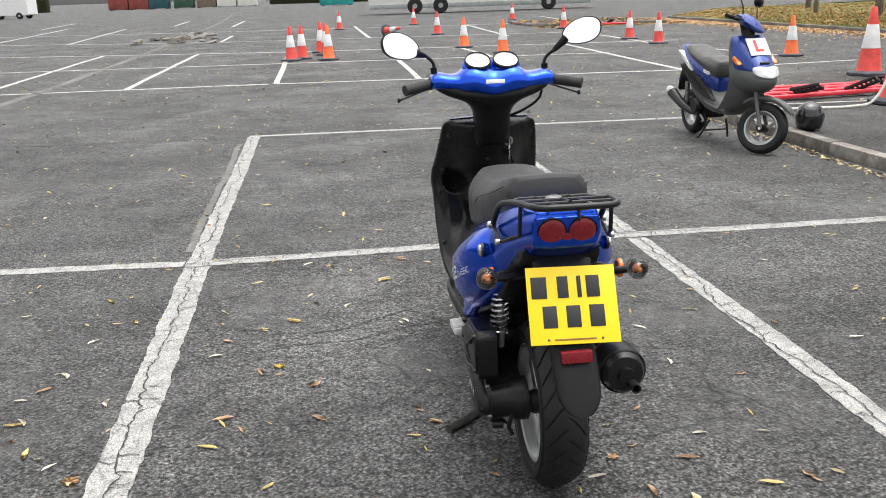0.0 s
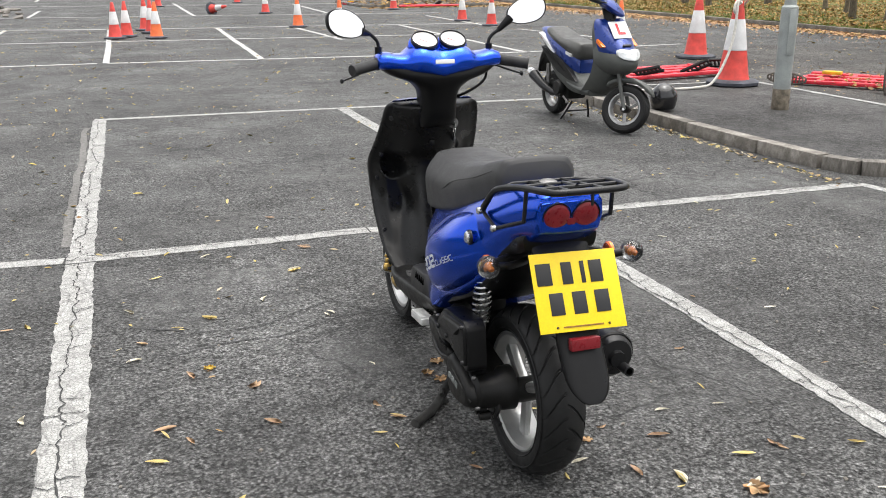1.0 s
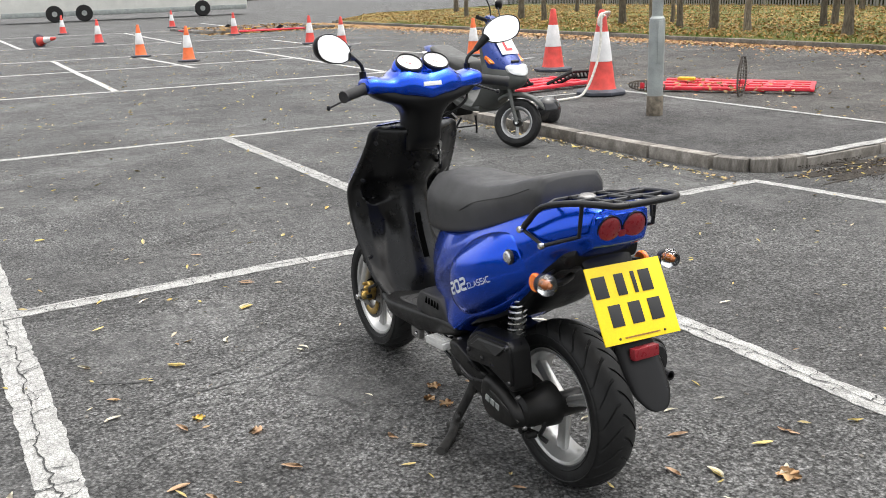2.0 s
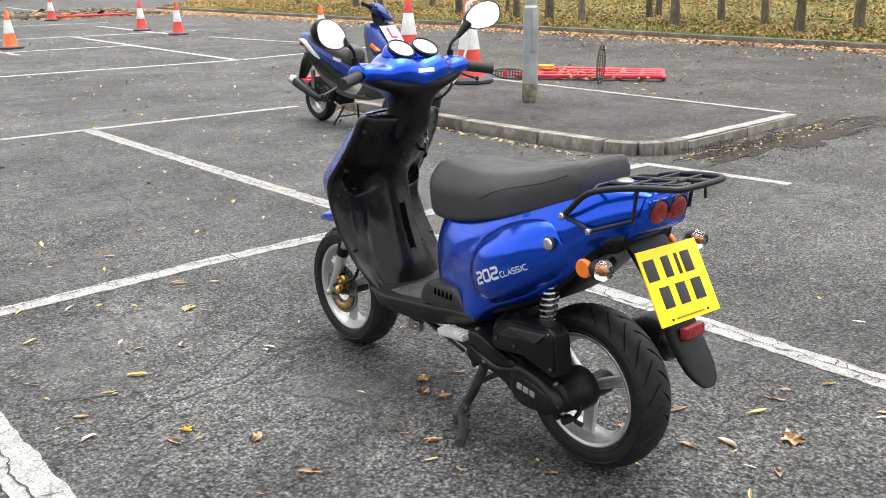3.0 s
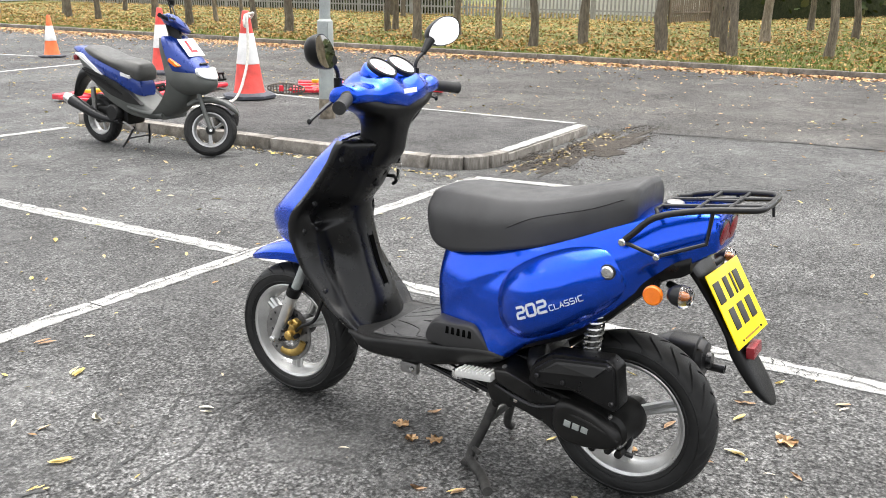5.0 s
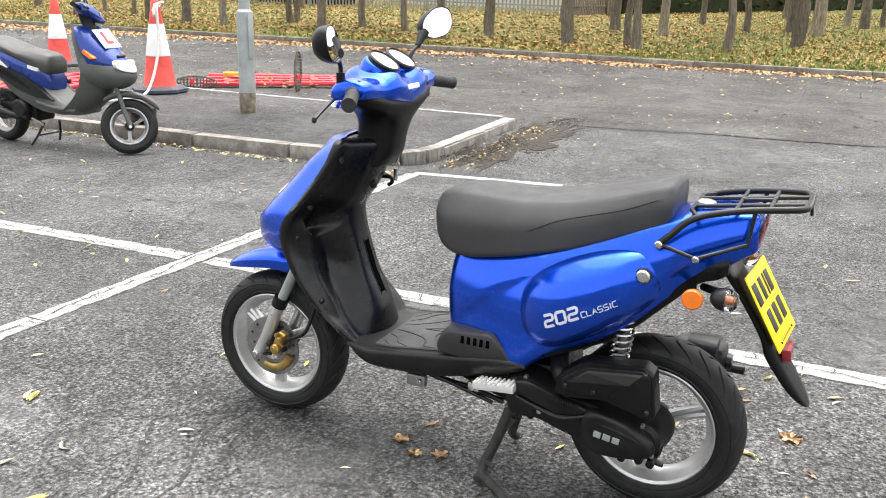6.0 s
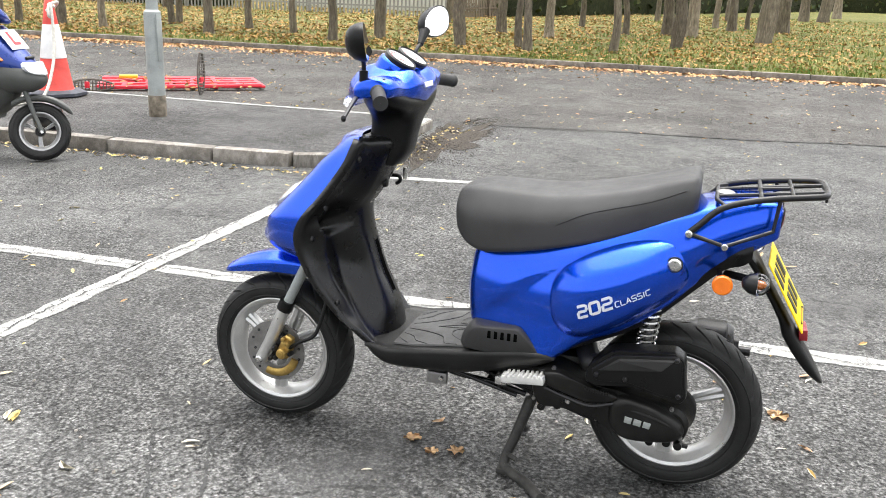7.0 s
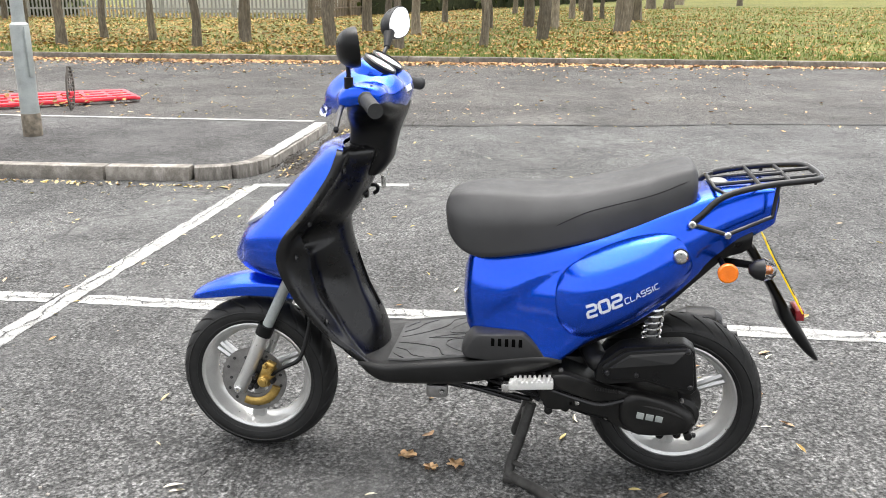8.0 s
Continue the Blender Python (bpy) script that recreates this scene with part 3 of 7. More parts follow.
def kerb_run(parent, pts, step=0.92, drop=0.0):
    """Kerb stones end to end along a polyline; returns nothing."""
    p = [Vector((*q, 0)) for q in pts]
    for a, b in zip(p, p[1:]):
        d = b - a
        n = max(1, round(d.length / step))
        ang = math.degrees(math.atan2(d.y, d.x)) - 90
        for i in range(n):
            q = a + d * ((i + 0.5) / n)
            o = new("kerb_stone", kerb_mesh)
            o.parent = parent
            o.matrix_basis = pose(q.x, q.y, drop + random.uniform(-0.004, 0.004), 0, random.uniform(-1, 1), ang + random.uniform(-0.6, 0.6)) @ Matrix.Diagonal((1, d.length / n / 0.92, 1, 1))


kerb_run(island, [(4.17, 9.40), (4.17, 6.84), (4.21, 5.92), (4.26, 5.30)])
kerb_run(island, [(4.265, 5.285), (4.36, 5.04), (4.52, 4.93), (4.75, 4.905)], 0.28)
kerb_run(island, [(4.76, 4.91), (6.50, 4.97)], 0.9, -0.022)
painted_line((6.50, 9.12), (6.53, 5.06), 0.075, "white painted edge line of the island", 0.088)
painted_line((6.50, 4.99), (4.80, 4.93), 0.105, "white painted kerb edge of the island", 0.086)
painted_line((4.25, 9.33), (6.55, 9.16), 0.075, "white painted edge line of the island", 0.088)

# ---- far verge ----
verge = sheet("verge", 14.32, 110, -70, 120, 0.095, 96, 120, TURF, "leaf-strewn grass verge under trees", wave=0.05)
for v in verge.data.vertices:  # the verge ends in a slanting corner
    v.co.y = min(v.co.y, 37.0 + min(8.5, (v.co.x - 14.32) * 1.5) + max(0, v.co.x - 20) * 0.3)
far_kerb = thing("far_kerb", pose(0, 0, 0), "long concrete kerb along the grass verge", "kerb", kind="structure")
kerb_run(far_kerb, [(14.2, -16.56), (14.2, 36.9)], 0.92)
kerb_run(far_kerb, [(14.2, 37.0), (19.9, 45.5)], 0.92)


def flakes(bm, spots, size, lift=0.01, curl=0.3, slim=0.5, pts=6):
    """Small curled leaves lying about."""
    for x, y, z in spots:
        s = size * random.uniform(0.6, 1.3)
        a, tilt, roll = random.uniform(0, 6.28), random.uniform(-curl, curl), random.uniform(-curl, curl)
        m = Matrix.Translation((x, y, z + lift)) @ Euler((tilt, roll, a)).to_matrix().to_4x4()
        w = s * slim * random.uniform(0.7, 1.2)
        mid = [bm.verts.new(m @ Vector((s * (k - 1), 0, -0.12 * s * (1 - (k - 1) ** 2)))) for k in (0, 1, 2)]
        up = [bm.verts.new(m @ Vector((s * k, w * f, 0.10 * s))) for k, f in ((-0.35, 0.85), (0.35, 0.8))]
        dn = [bm.verts.new(m @ Vector((s * k, -w * f, 0.10 * s))) for k, f in ((-0.35, 0.85), (0.35, 0.8))]
        bm.faces.new((mid[0], mid[1], up[0]))
        bm.faces.new((mid[1], up[1], up[0]))
        bm.faces.new((mid[1], mid[2], up[1]))
        bm.faces.new((mid[0], dn[0], mid[1]))
        bm.faces.new((mid[1], dn[0], dn[1]))
        bm.faces.new((mid[1], dn[1], mid[2]))


def verge_z(x, y):
    return 0.10 + 0.05 * noise.noise(((x - 14.32) * 96 / 95.68 * 0.9, (y + 70) * 120 / 190 * 0.9, 3.1))


def loose(name, bm, material, label, category):
    return tagged(part(name, bm, material), label, category, kind="stuff")


bm = BM()
def leafy(x, y):
    """How thick the leaves lie: thin by the kerb and on the open grass, thick under the trees."""
    return min(1, 0.28 + (x - 14.4) * 0.30) * (1.0 if y > 7 else max(0.30, 1 - (7 - y) * 0.07)) * (1.1 + noise.noise((x * 0.3, y * 0.3, 0)))


flakes(bm, [(x, y, verge_z(x, y)) for x, y in ((14.45 + 32 * random.random() ** 1.6, random.uniform(-14, 45)) for _ in range(82000)) if y < 36.9 + min(8.5, (x - 14.32) * 1.5) and random.random() < 0.95 * leafy(x, y)], 0.042, 0.025, 0.7, 0.7)
loose("leaf_litter", bm, LEAF_LITTER, "fallen yellow-brown leaves lying on the grass verge", "leaves")
bm = BM()
flakes(bm, [(14.13 - abs(random.gauss(0, 0.20 + 0.016 * max(0, y))), y, 0.0) for y in (-3 + 41 * random.random() ** 0.8 for _ in range(9500))], 0.034, 0.012, 0.6, 0.7)
flakes(bm, [(14.13 - abs(random.gauss(0, 1.3)), random.uniform(0, 38), 0.0) for _ in range(1800)], 0.028, 0.008, 0.4, 0.6)
flakes(bm, [(random.uniform(7, 14), random.uniform(-6, 40), 0.0) for _ in range(700)], 0.026, 0.006, 0.4, 0.6)
loose("gutter_leaves", bm, GUTTER_LEAF, "orange-brown leaves drifted along the kerb gutter", "leaves")
bm = BM()
for _ in range(52000):
    x, y = 14.42 + 34 * random.random() ** 1.9, random.uniform(-16, 32) if random.random() < 0.55 else random.uniform(-16, 6)
    z, h, a = verge_z(x, y), random.uniform(0.03, 0.09), random.uniform(0, 6.28)
    w = 0.012
    bm.faces.new([bm.verts.new(p) for p in ((x - w * math.cos(a), y - w * math.sin(a), z - 0.02), (x + w * math.cos(a), y + w * math.sin(a), z - 0.02), (x + random.uniform(-0.05, 0.05), y + random.uniform(-0.05, 0.05), z + h))])
loose("grass_tufts", bm, BLADES, "short rough grass of the verge", "grass")


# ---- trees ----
# near-black green: the shade deep inside the hedges, put into the colour
HEDGE_SHADE = ground_cover("dense_hedge_shadow", [(0.3, (0.008, 0.012, 0.004)), (0.6, (0.03, 0.035, 0.014)), (0.8, (0.06, 0.055, 0.025))], 6)

def make_tree(seed, r, height, burr=0.0):
    """A street-side tree: bent tapered trunk with root flare, limbs, and a thin autumn crown."""
    rnd = random.Random(seed)
    t = thing("tree", pose(0, 0, 0), "bare-stemmed tree with thin yellowing crown on grass", "tree", "trees on the verge")
    bm = BM()
    pts, rad = [], []
    lean = (rnd.uniform(-0.06, 0.06), rnd.uniform(-0.06, 0.06))
    for i in range(15):
        z = height * i / 14
        pts.append(Vector((lean[0] * z + 0.03 * rnd.uniform(-1, 1), lean[1] * z + 0.03 * rnd.uniform(-1, 1), z - 0.08 if i == 0 else z)))
    pts = curve(pts, 3)
    rs = []
    for q, (s, u) in zip(pts, frames_along(pts)):
        z = q.z
        base = r * (1 - 0.72 * z / height) * (1 + 0.28 * math.exp(-max(0, z) * 5.0))
        ring = []
        for k in range(14):
            a = 2 * math.pi * k / 14
            w = 1 + 0.13 * noise.noise((3 * math.cos(a) + seed, 3 * math.sin(a), z * 1.4)) + burr * max(0, noise.noise((2 * math.cos(a) + seed, 2 * math.sin(a), z * 3.1)))
            ring.append(q + base * w * (math.cos(a) * s + math.sin(a) * u))
        rs.append(ring)
    rings(bm, rs)
    part("trunk", bm, BARK, t)
    tips = []
    bm = BM()
    for i in range(11):
        k = int(len(pts) * rnd.uniform(0.36, 0.97))
        q, a = pts[min(k, len(pts) - 1)], rnd.uniform(0, 6.28)
        reach = rnd.uniform(0.9, 2.1) * (1.25 - k / len(pts))
        d = Vector((math.cos(a), math.sin(a), rnd.uniform(0.5, 1.2)))
        limb = [q, q + d * reach * 0.4 + Vector((0, 0, 0.08)), q + d * reach + Vector((rnd.uniform(-0.2, 0.2), rnd.uniform(-0.2, 0.2), 0.2))]
        tube(bm, limb, r * 0.26, 7, 4, r * 0.05)
        for _ in range(3):
            e = limb[2] + Vector((rnd.uniform(-0.7, 0.7), rnd.uniform(-0.7, 0.7), rnd.uniform(-0.1, 0.8)))
            tube(bm, [limb[1].lerp(limb[2], rnd.uniform(0.2, 0.9)), e], r * 0.07, 5, 0, r * 0.02)
            tips += [limb[2], e]
    part("limbs", bm, BARK, t)
    bm = BM()
    spots = []
    for q in tips:
        for _ in range(9):
            p = q + Vector((rnd.gauss(0, 0.33), rnd.gauss(0, 0.33), rnd.gauss(0, 0.3)))
            spots.append(tuple(p))
    flakes(bm, spots, 0.085, 0, 1.4, 0.75)
    part("crown", bm, CROWN, t, "thin yellow-green autumn leaves")
    return t


KINDS = [make_tree(3, 0.084, 7.0), make_tree(8, 0.106, 8.0, 0.3), make_tree(14, 0.070, 6.5), make_tree(21, 0.122, 8.5, 0.9)]
TREES = [  # place, kind, size: the row nearest the kerb
    (16.8, 19.0, 0, 1.0), (16.7, 17.7, 1, 1.0), (16.33, 16.2, 0, 1.0), (18.64, 15.9, 0, 1.0), (19.4, 16.2, 0, 1.05), (16.25, 13.35, 1, 0.95), (18.3, 13.5, 0, 1.05), (18.0, 12.15, 2, 1.1), (16.3, 10.4, 0, 1.1), (17.6, 9.8, 0, 1.05), (18.3, 10.1, 1, 0.9), (16.18, 7.5, 3, 0.85), (16.67, 6.42, 2, 1.05), (16.17, 6.1, 0, 1.0), (16.93, 4.49, 2, 1.15), (18.96, 3.41, 3, 0.95),
]
MORE_TREES = [
    (22.3, 8.14, 1, 1.2), (21.1, 6.66, 1, 1.05), (24.4, 5.12, 0, 1.1), (25.5, 4.09, 1, 1.35), (24.05, 3.37, 1, 1.4), (32.3, 2.86, 1, 1.0), (29.6, 2.27, 1, 1.3), (31.5, 1.81, 0, 0.95), (22.84, 1.51, 3, 1.5), (30.0, 0.74, 3, 1.7), (44.7, -0.8, 1, 2.0), (44.1, -1.6, 3, 1.8), (52.8, -3.0, 1, 2.0),
    (18.75, 29.5, 1, 1.05), (17.97, 26.9, 0, 1.05), (20.8, 27.5, 1, 1.1), (17.8, 22.5, 1, 1.0), (19.9, 23.6, 2, 1.0), (18.4, 21.0, 2, 0.85), (28.7, 22.9, 0, 1.1), (27.8, 21.7, 0, 1.1),
    (20.0, 31.4, 1, 1.0), (19.0, 34.0, 0, 1.1), (24.0, 33.0, 0, 1.0), (22.0, 40.0, 1, 1.1), (36.0, 5.2, 0, 1.2), (40.0, 2.5, 1, 1.2), (51.0, -6.0, 1, 1.3), (28.5, 7.0, 0, 1.1), (26.5, 11.0, 2, 1.2),
]
used = set()
for x, y, k, s in TREES + MORE_TREES:
    m = pose(x, y, verge_z(x, y) - 0.02, 0, 0, random.uniform(0, 360)) @ Matrix.Scale(s, 4)
    if k in used:
        o = copy_thing(KINDS[k], Matrix())
        o.matrix_basis = m
    else:
        used.add(k)
        KINDS[k].matrix_basis = m

# ---- palisade fence and what lies behind it ----
def pale_mesh(material, w, h, thick=0.012):
    bm = BM()
    pts = [(-w / 2, 0), (w / 2, 0), (w / 2, h - 0.10), (0, h), (-w / 2, h - 0.10)]
    rings(bm, [[Vector((x, y, z)) for x, z in pts] for y in (0, thick)])
    finish(bm)
    me = bpy.data.meshes.new("pale")
    bm.to_mesh(me)
    bm.free()
    me.materials.append(material)
    return me


def fence_run(name, a, b, step, w, h, material, label):
    a, b = Vector((*a, 0)), Vector((*b, 0))
    d = b - a
    ang = math.degrees(math.atan2(d.y, d.x))
    f = thing(name, pose(a.x, a.y, 0.08, 0, 0, ang), label, "fence", kind="structure")
    me = pale_mesh(material, w, h)
    for i in range(int(d.length / step)):
        o = new("pale", me)
        o.parent = f
        o.matrix_basis = pose(i * step, 0.05, 0.03 + random.uniform(-0.01, 0.01), 0, random.uniform(-0.8, 0.8), 0)
    for z in (0.35, h - 0.35):
        bm = BM()
        box(bm, (d.length / 2, 0.03, z), (d.length, 0.035, 0.06), 0.006)
        part("rail", bm, material, f)
    for i in range(int(d.length / 2.75) + 1):
        bm = BM()
        box(bm, (i * 2.75, -0.01, h / 2 - 0.1), (0.10, 0.055, h), 0.008)
        part("post", bm, material, f)
    return f


fence_run("palisade_fence", (30.2, 12.2), (31.5, 52.0), 0.155, 0.068, 2.1, GALV_PALE, "grey steel palisade fence behind the trees")
fence_run("timber_fence", (30.2, 12.0), (47.0, 7.6), 0.125, 0.095, 1.7, WOOD, "brown weathered paling fence behind the trees")


def hedge(x0, y0, x1, y1, h, count, label):
    bm = BM()
    for _ in range(count):
        t = random.random()
        z = h * random.random() ** 0.8
        flakes(bm, [(x0 + (x1 - x0) * t + random.gauss(0, 0.5), y0 + (y1 - y0) * t + random.gauss(0, 0.5), z)], 0.16, 0, 1.4, 0.8)
    o = loose("hedge", bm, HEDGE, label, "hedge")
    # dark body added behind the leaves, for the shade between them
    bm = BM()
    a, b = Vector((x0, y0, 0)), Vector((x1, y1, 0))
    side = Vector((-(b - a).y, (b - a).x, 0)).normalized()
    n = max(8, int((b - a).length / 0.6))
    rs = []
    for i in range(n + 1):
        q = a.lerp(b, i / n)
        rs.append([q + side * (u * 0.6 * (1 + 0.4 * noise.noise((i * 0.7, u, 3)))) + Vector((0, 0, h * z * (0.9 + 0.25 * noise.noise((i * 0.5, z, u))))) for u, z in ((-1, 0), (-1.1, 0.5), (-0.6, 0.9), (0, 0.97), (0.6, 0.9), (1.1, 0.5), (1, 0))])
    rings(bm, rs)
    part("hedge_core", bm, HEDGE_SHADE, o)
    return o


hedge(34, 11.5, 75, -4, 2.6, 5000, "dark hedge beyond the verge")
hedge(75, -4, 80, -40, 3.0, 4000, "dark hedge beyond the verge")
hedge(32.2, 22.5, 33.5, 52, 2.6, 7000, "dark shrubs behind the palisade fence")


def clad_building(name, x, y0, y1, h, material, label, step=0.9):
    b = thing(name, pose(x, y0, 0), label, "building")
    bm = BM()
    box(bm, (3, (y1 - y0) / 2, h / 2), (6, y1 - y0, h), 0.02)
    part("wall", bm, material, b)
    for i in range(int((y1 - y0) / step)):
        bm = BM()
        box(bm, (-0.02, (i + 0.5) * step, h / 2), (0.05, 0.05, h - 0.1), 0.008)
        part("rib", bm, material, b)
    bm = BM()
    box(bm, (3, (y1 - y0) / 2, h + 0.12), (6.4, y1 - y0 + 0.4, 0.24), 0.03)
    part("roof", bm, GALV, b)
    for i in range(3):
        w = bpy.data.objects.new("window", None)
        bm = BM()
        box(bm, (-0.06, 3 + i * (y1 - y0) / 3, 1.9), (0.08, 1.6, 1.1), 0.01)
        o = part("window", bm, GALV, b)
        bm = BM()
        box(bm, (-0.10, 3 + i * (y1 - y0) / 3, 1.9), (0.02, 1.45, 0.95), 0.005)
        part("pane", bm, BLACK_METAL, o)
        bpy.data.objects.remove(w)
    return b


clad_building("white_shed", 36.0, 13.6, 21.5, 3.4, CREAM, "long pale clad building behind the fence")


# ---- lamp post on the island ----
def lamp_post():
    t = thing("lamp_post", pose(5.41, 7.25, 0.08), "grey galvanised lamp post with stained base on the island", "lamp post")
    bm = BM()
    lathe(bm, [(0.001, 0), (0.079, 0), (0.079, 0.10), (0.0775, 0.11), (0.0775, 0.90), (0.074, 0.945), (0.055, 0.965), (0.053, 1.0), (0.042, 5.0), (0.001, 5.0)], (0, 0, 0), "Z", 28)
    part("column", bm, GALV, t)
    bm = BM()
    lathe(bm, [(0.0792, 0.0), (0.0803, 0.004), (0.0803, 0.19), (0.0792, 0.20)], (0, 0, 0), "Z", 28)
    part("foot_band", bm, plain("rusty_bitumen_band", (0.20, 0.17, 0.13), 0.8, 0.1, 0.6, 18, 0.4, 120), t, "stained bitumen-painted foot")
    bm = BM()
    box(bm, (-0.02, -0.075, 0.72), (0.075, 0.014, 0.42), 0.008)
    part("access_door", bm, GALV, t)
    bm = BM()
    tube(bm, [(0, 0, 4.95), (0, 0, 5.2), (0.3, 0, 5.4), (0.9, 0, 5.45)], 0.03, 10, 5)
    part("arm", bm, GALV, t)
    bm = BM()
    box(bm, (1.15, 0, 5.45), (0.6, 0.22, 0.12), 0.04)
    part("lantern", bm, GALV, t)


lamp_post()


# ---- traffic cones ----
def make_cone(h, red, base_col, rope=False):
    t = thing("traffic_cone", pose(0, 0, 0), "scuffed orange-red traffic cone with a white band on a black base", "traffic cone", "traffic cones in the car park")
    k = h / 0.75
    bm = BM()
    lathe(bm, [(0.001, 0), (0.20, 0), (0.235, 0.012), (0.235, 0.035), (0.20, 0.05), (0.16, 0.055), (0.001, 0.055)], (0, 0, 0), "Z", 8)
    for v in bm.verts:
        v.co *= k
    part("base", bm, base_col, t, sharp=30)
    bm = BM()

    def rad(z):
        return (0.135 - 0.105 * (z - 0.05) / 0.70) * k

    lathe(bm, [(rad(0.05) + 0.012, 0.05 * k), (rad(0.07), 0.07 * k), (rad(0.30), 0.30 * k), (rad(0.56), 0.56 * k), (rad(0.74), 0.74 * k), (rad(0.75) * 0.7, 0.752 * k), (0.012, 0.75 * k), (0.01, 0.70 * k)], (0, 0, 0), "Z", 24)
    part("body", bm, red, t)
    bm = BM()
    lathe(bm, [(rad(0.30), 0.30 * k), (rad(0.305) + 0.004, 0.304 * k), (rad(0.56) + 0.004, 0.556 * k), (rad(0.565), 0.562 * k)], (0, 0, 0), "Z", 24)
    part("sleeve", bm, CONE_WHITE, t, "white reflective sleeve")
    return t


C1 = make_cone(0.75, CONE_RED, CONE_BASE)
C2 = make_cone(0.75, CONE_ORANGE, CONE_BASE)
C3 = make_cone(0.98, CONE_RED, CONE_BASE)
CONES = [(C1, -0.75, 20.7), (C1, -0.52, 21.2), (C2, 0.08, 20.5), (C1, 0.02, 22.3), (C1, -0.1, 23.3), (C2, 3.5, 23.0), (C2, 4.0, 20.4), (C1, 3.9, 40.6), (C1, 3.75, 30.7), (C1, 8.1, 23.8), (C1, 8.05, 21.5), (C1, 8.3, 31.5), (C1, 8.6, 42.0), (C2, 8.79, 16.4), (C1, 0.6, 38.0), (C3, 6.10, 8.96), (C3, 7.99, 12.55)]
placed = set()
for c, x, y in CONES:
    m = pose(x, y, 0.086 if 4.3 < x < 6.6 and 5 < y < 9.35 else 0.0, 0, 0, random.uniform(0, 360))
    if c in placed:
        copy_thing(c, m)
    else:
        placed.add(c)
        c.matrix_basis = m


# a cone that has toppled over
o = copy_thing(C1, pose(2.05, 31.0, 0.16, 82, 0, 35))
tagged(o, "toppled orange-red traffic cone lying on the asphalt")

# rope tied from the tall cone to the barrier
rope = thing("rope", pose(0, 0, 0), "white rope tied to a traffic cone and trailing on the asphalt", "rope")
bm = BM()
tube(bm, [(6.05, 8.89, 0.98), (6.01, 8.86, 1.00), (5.97, 8.82, 0.72), (5.88, 8.78, 0.45), (5.70, 8.76, 0.16), (5.48, 8.76, 0.105), (5.03, 8.80, 0.10), (4.58, 8.86, 0.10)], 0.015, 8, 6)
tube(bm, [(6.04, 8.91, 1.02), (6.16, 8.90, 1.04), (6.15, 8.96, 0.97), (6.04, 8.94, 0.96), (6.06, 8.86, 1.01)], 0.015, 8, 5)
tube(bm, [(6.03, 8.90, 1.02), (5.99, 8.88, 0.97), (5.98, 8.87, 0.91), (6.01, 8.88, 0.90), (6.03, 8.90, 0.96)], 0.015, 8, 5)
part("cord", bm, ROPE, rope)


# ---- red plastic barriers lying flat ----
def lattice_foot(t, m, length=0.47, width=0.13):
    """A long lens-shaped foot of open lattice, with the red end of its pin in the middle."""
    def half(z):
        return width / 2 * (1 - 0.72 * abs(2 * z / length) ** 2.6)

    zs = [length * (k / 12 - 0.5) for k in range(13)]
    bm = BM()
    for sx in (-1, 1):
        tube(bm, [m @ Vector((sx * half(z), 0, z)) for z in zs], 0.013, 6)
        tube(bm, [m @ Vector((sx * half(z) * 0.33, 0, z)) for z in zs[1:-1]], 0.006, 6)
    for z in zs:
        box(bm, (0, 0, 0), (2 * half(z), 0.030, 0.012), 0.002, m @ pose(0, 0, z), 1)
    foot = part("foot", bm, LATTICE_RUBBER, t, "dusty black lattice rubber foot")
    part("pin", box(BM(), (0, 0, 0), (0.075, 0.036, 0.055), 0.008, m @ pose(0, -0.004, -0.06)), BARRIER_RED, foot, "red plastic pin")


def barrier(x, y, ang, length, label, feet, lattice_feet=()):
    t = thing("plastic_barrier", pose(x, y, 0.0, 0, 0, ang), label, "barrier", "red barriers lying on the asphalt")
    for off in (-0.42, -0.14, 0.14, 0.42):
        part("rail", box(BM(), (0, off, 0.052), (length * (0.93 + 0.1 * abs(off)), 0.12, 0.045), 0.018, pose(0, 0, 0, 5 * off, 1.6 * off, 2.5 * off)), BARRIER_RED, t)
    n = int(length / 0.25)
    for k in range(n + 1):
        part("slat", box(BM(), (-length / 2 + 0.04 + k * (length - 0.08) / n, 0, 0.050), (0.06, 0.94, 0.034), 0.012, pose(0, 0, 0, (k % 3 - 1) * 1.2, 0, (k % 4 - 1.5) * 2)), BARRIER_RED, t)
    for fx, fy, rx, ry in feet:
        bm = BM()
        m = pose(0, 0, 0, rx, ry, 12)
        for k in (-0.05, 0.05):
            box(bm, (fx, fy, 0), (0.03, 0.035, 0.40), 0.006, pose(k, 0, 0))
        for k in range(7):
            box(bm, (fx, fy, 0), (0.13, 0.03, 0.018), 0.004, pose(0, 0, -0.175 + k * 0.058))
        c = Vector((fx, fy, 0))
        for v in bm.verts:
            v.co = m @ (v.co - c) + c + Vector((0, 0, 0.21 if abs(rx) < 40 else 0.13))
        part("foot", bm, BLACK_DULL, t, "black lattice rubber foot")
    for m in lattice_feet:
        lattice_foot(t, t.matrix_basis.inverted() @ m)
    bm = BM()
    box(bm, (-length / 2 + 0.35, 0.1, 0.115), (0.22, 0.12, 0.04), 0.01)
    part("clip", bm, plain("yellow_clip", (0.7, 0.45, 0.02), 0.5), t, "yellow plastic clip")


barrier(6.05, 10.7, 6, 2.1, "red plastic barrier lying flat with black feet", [(-0.35, -0.45, 75, 30), (0.45, -0.4, 60, 30), (1.15, -0.1, 80, 60)])
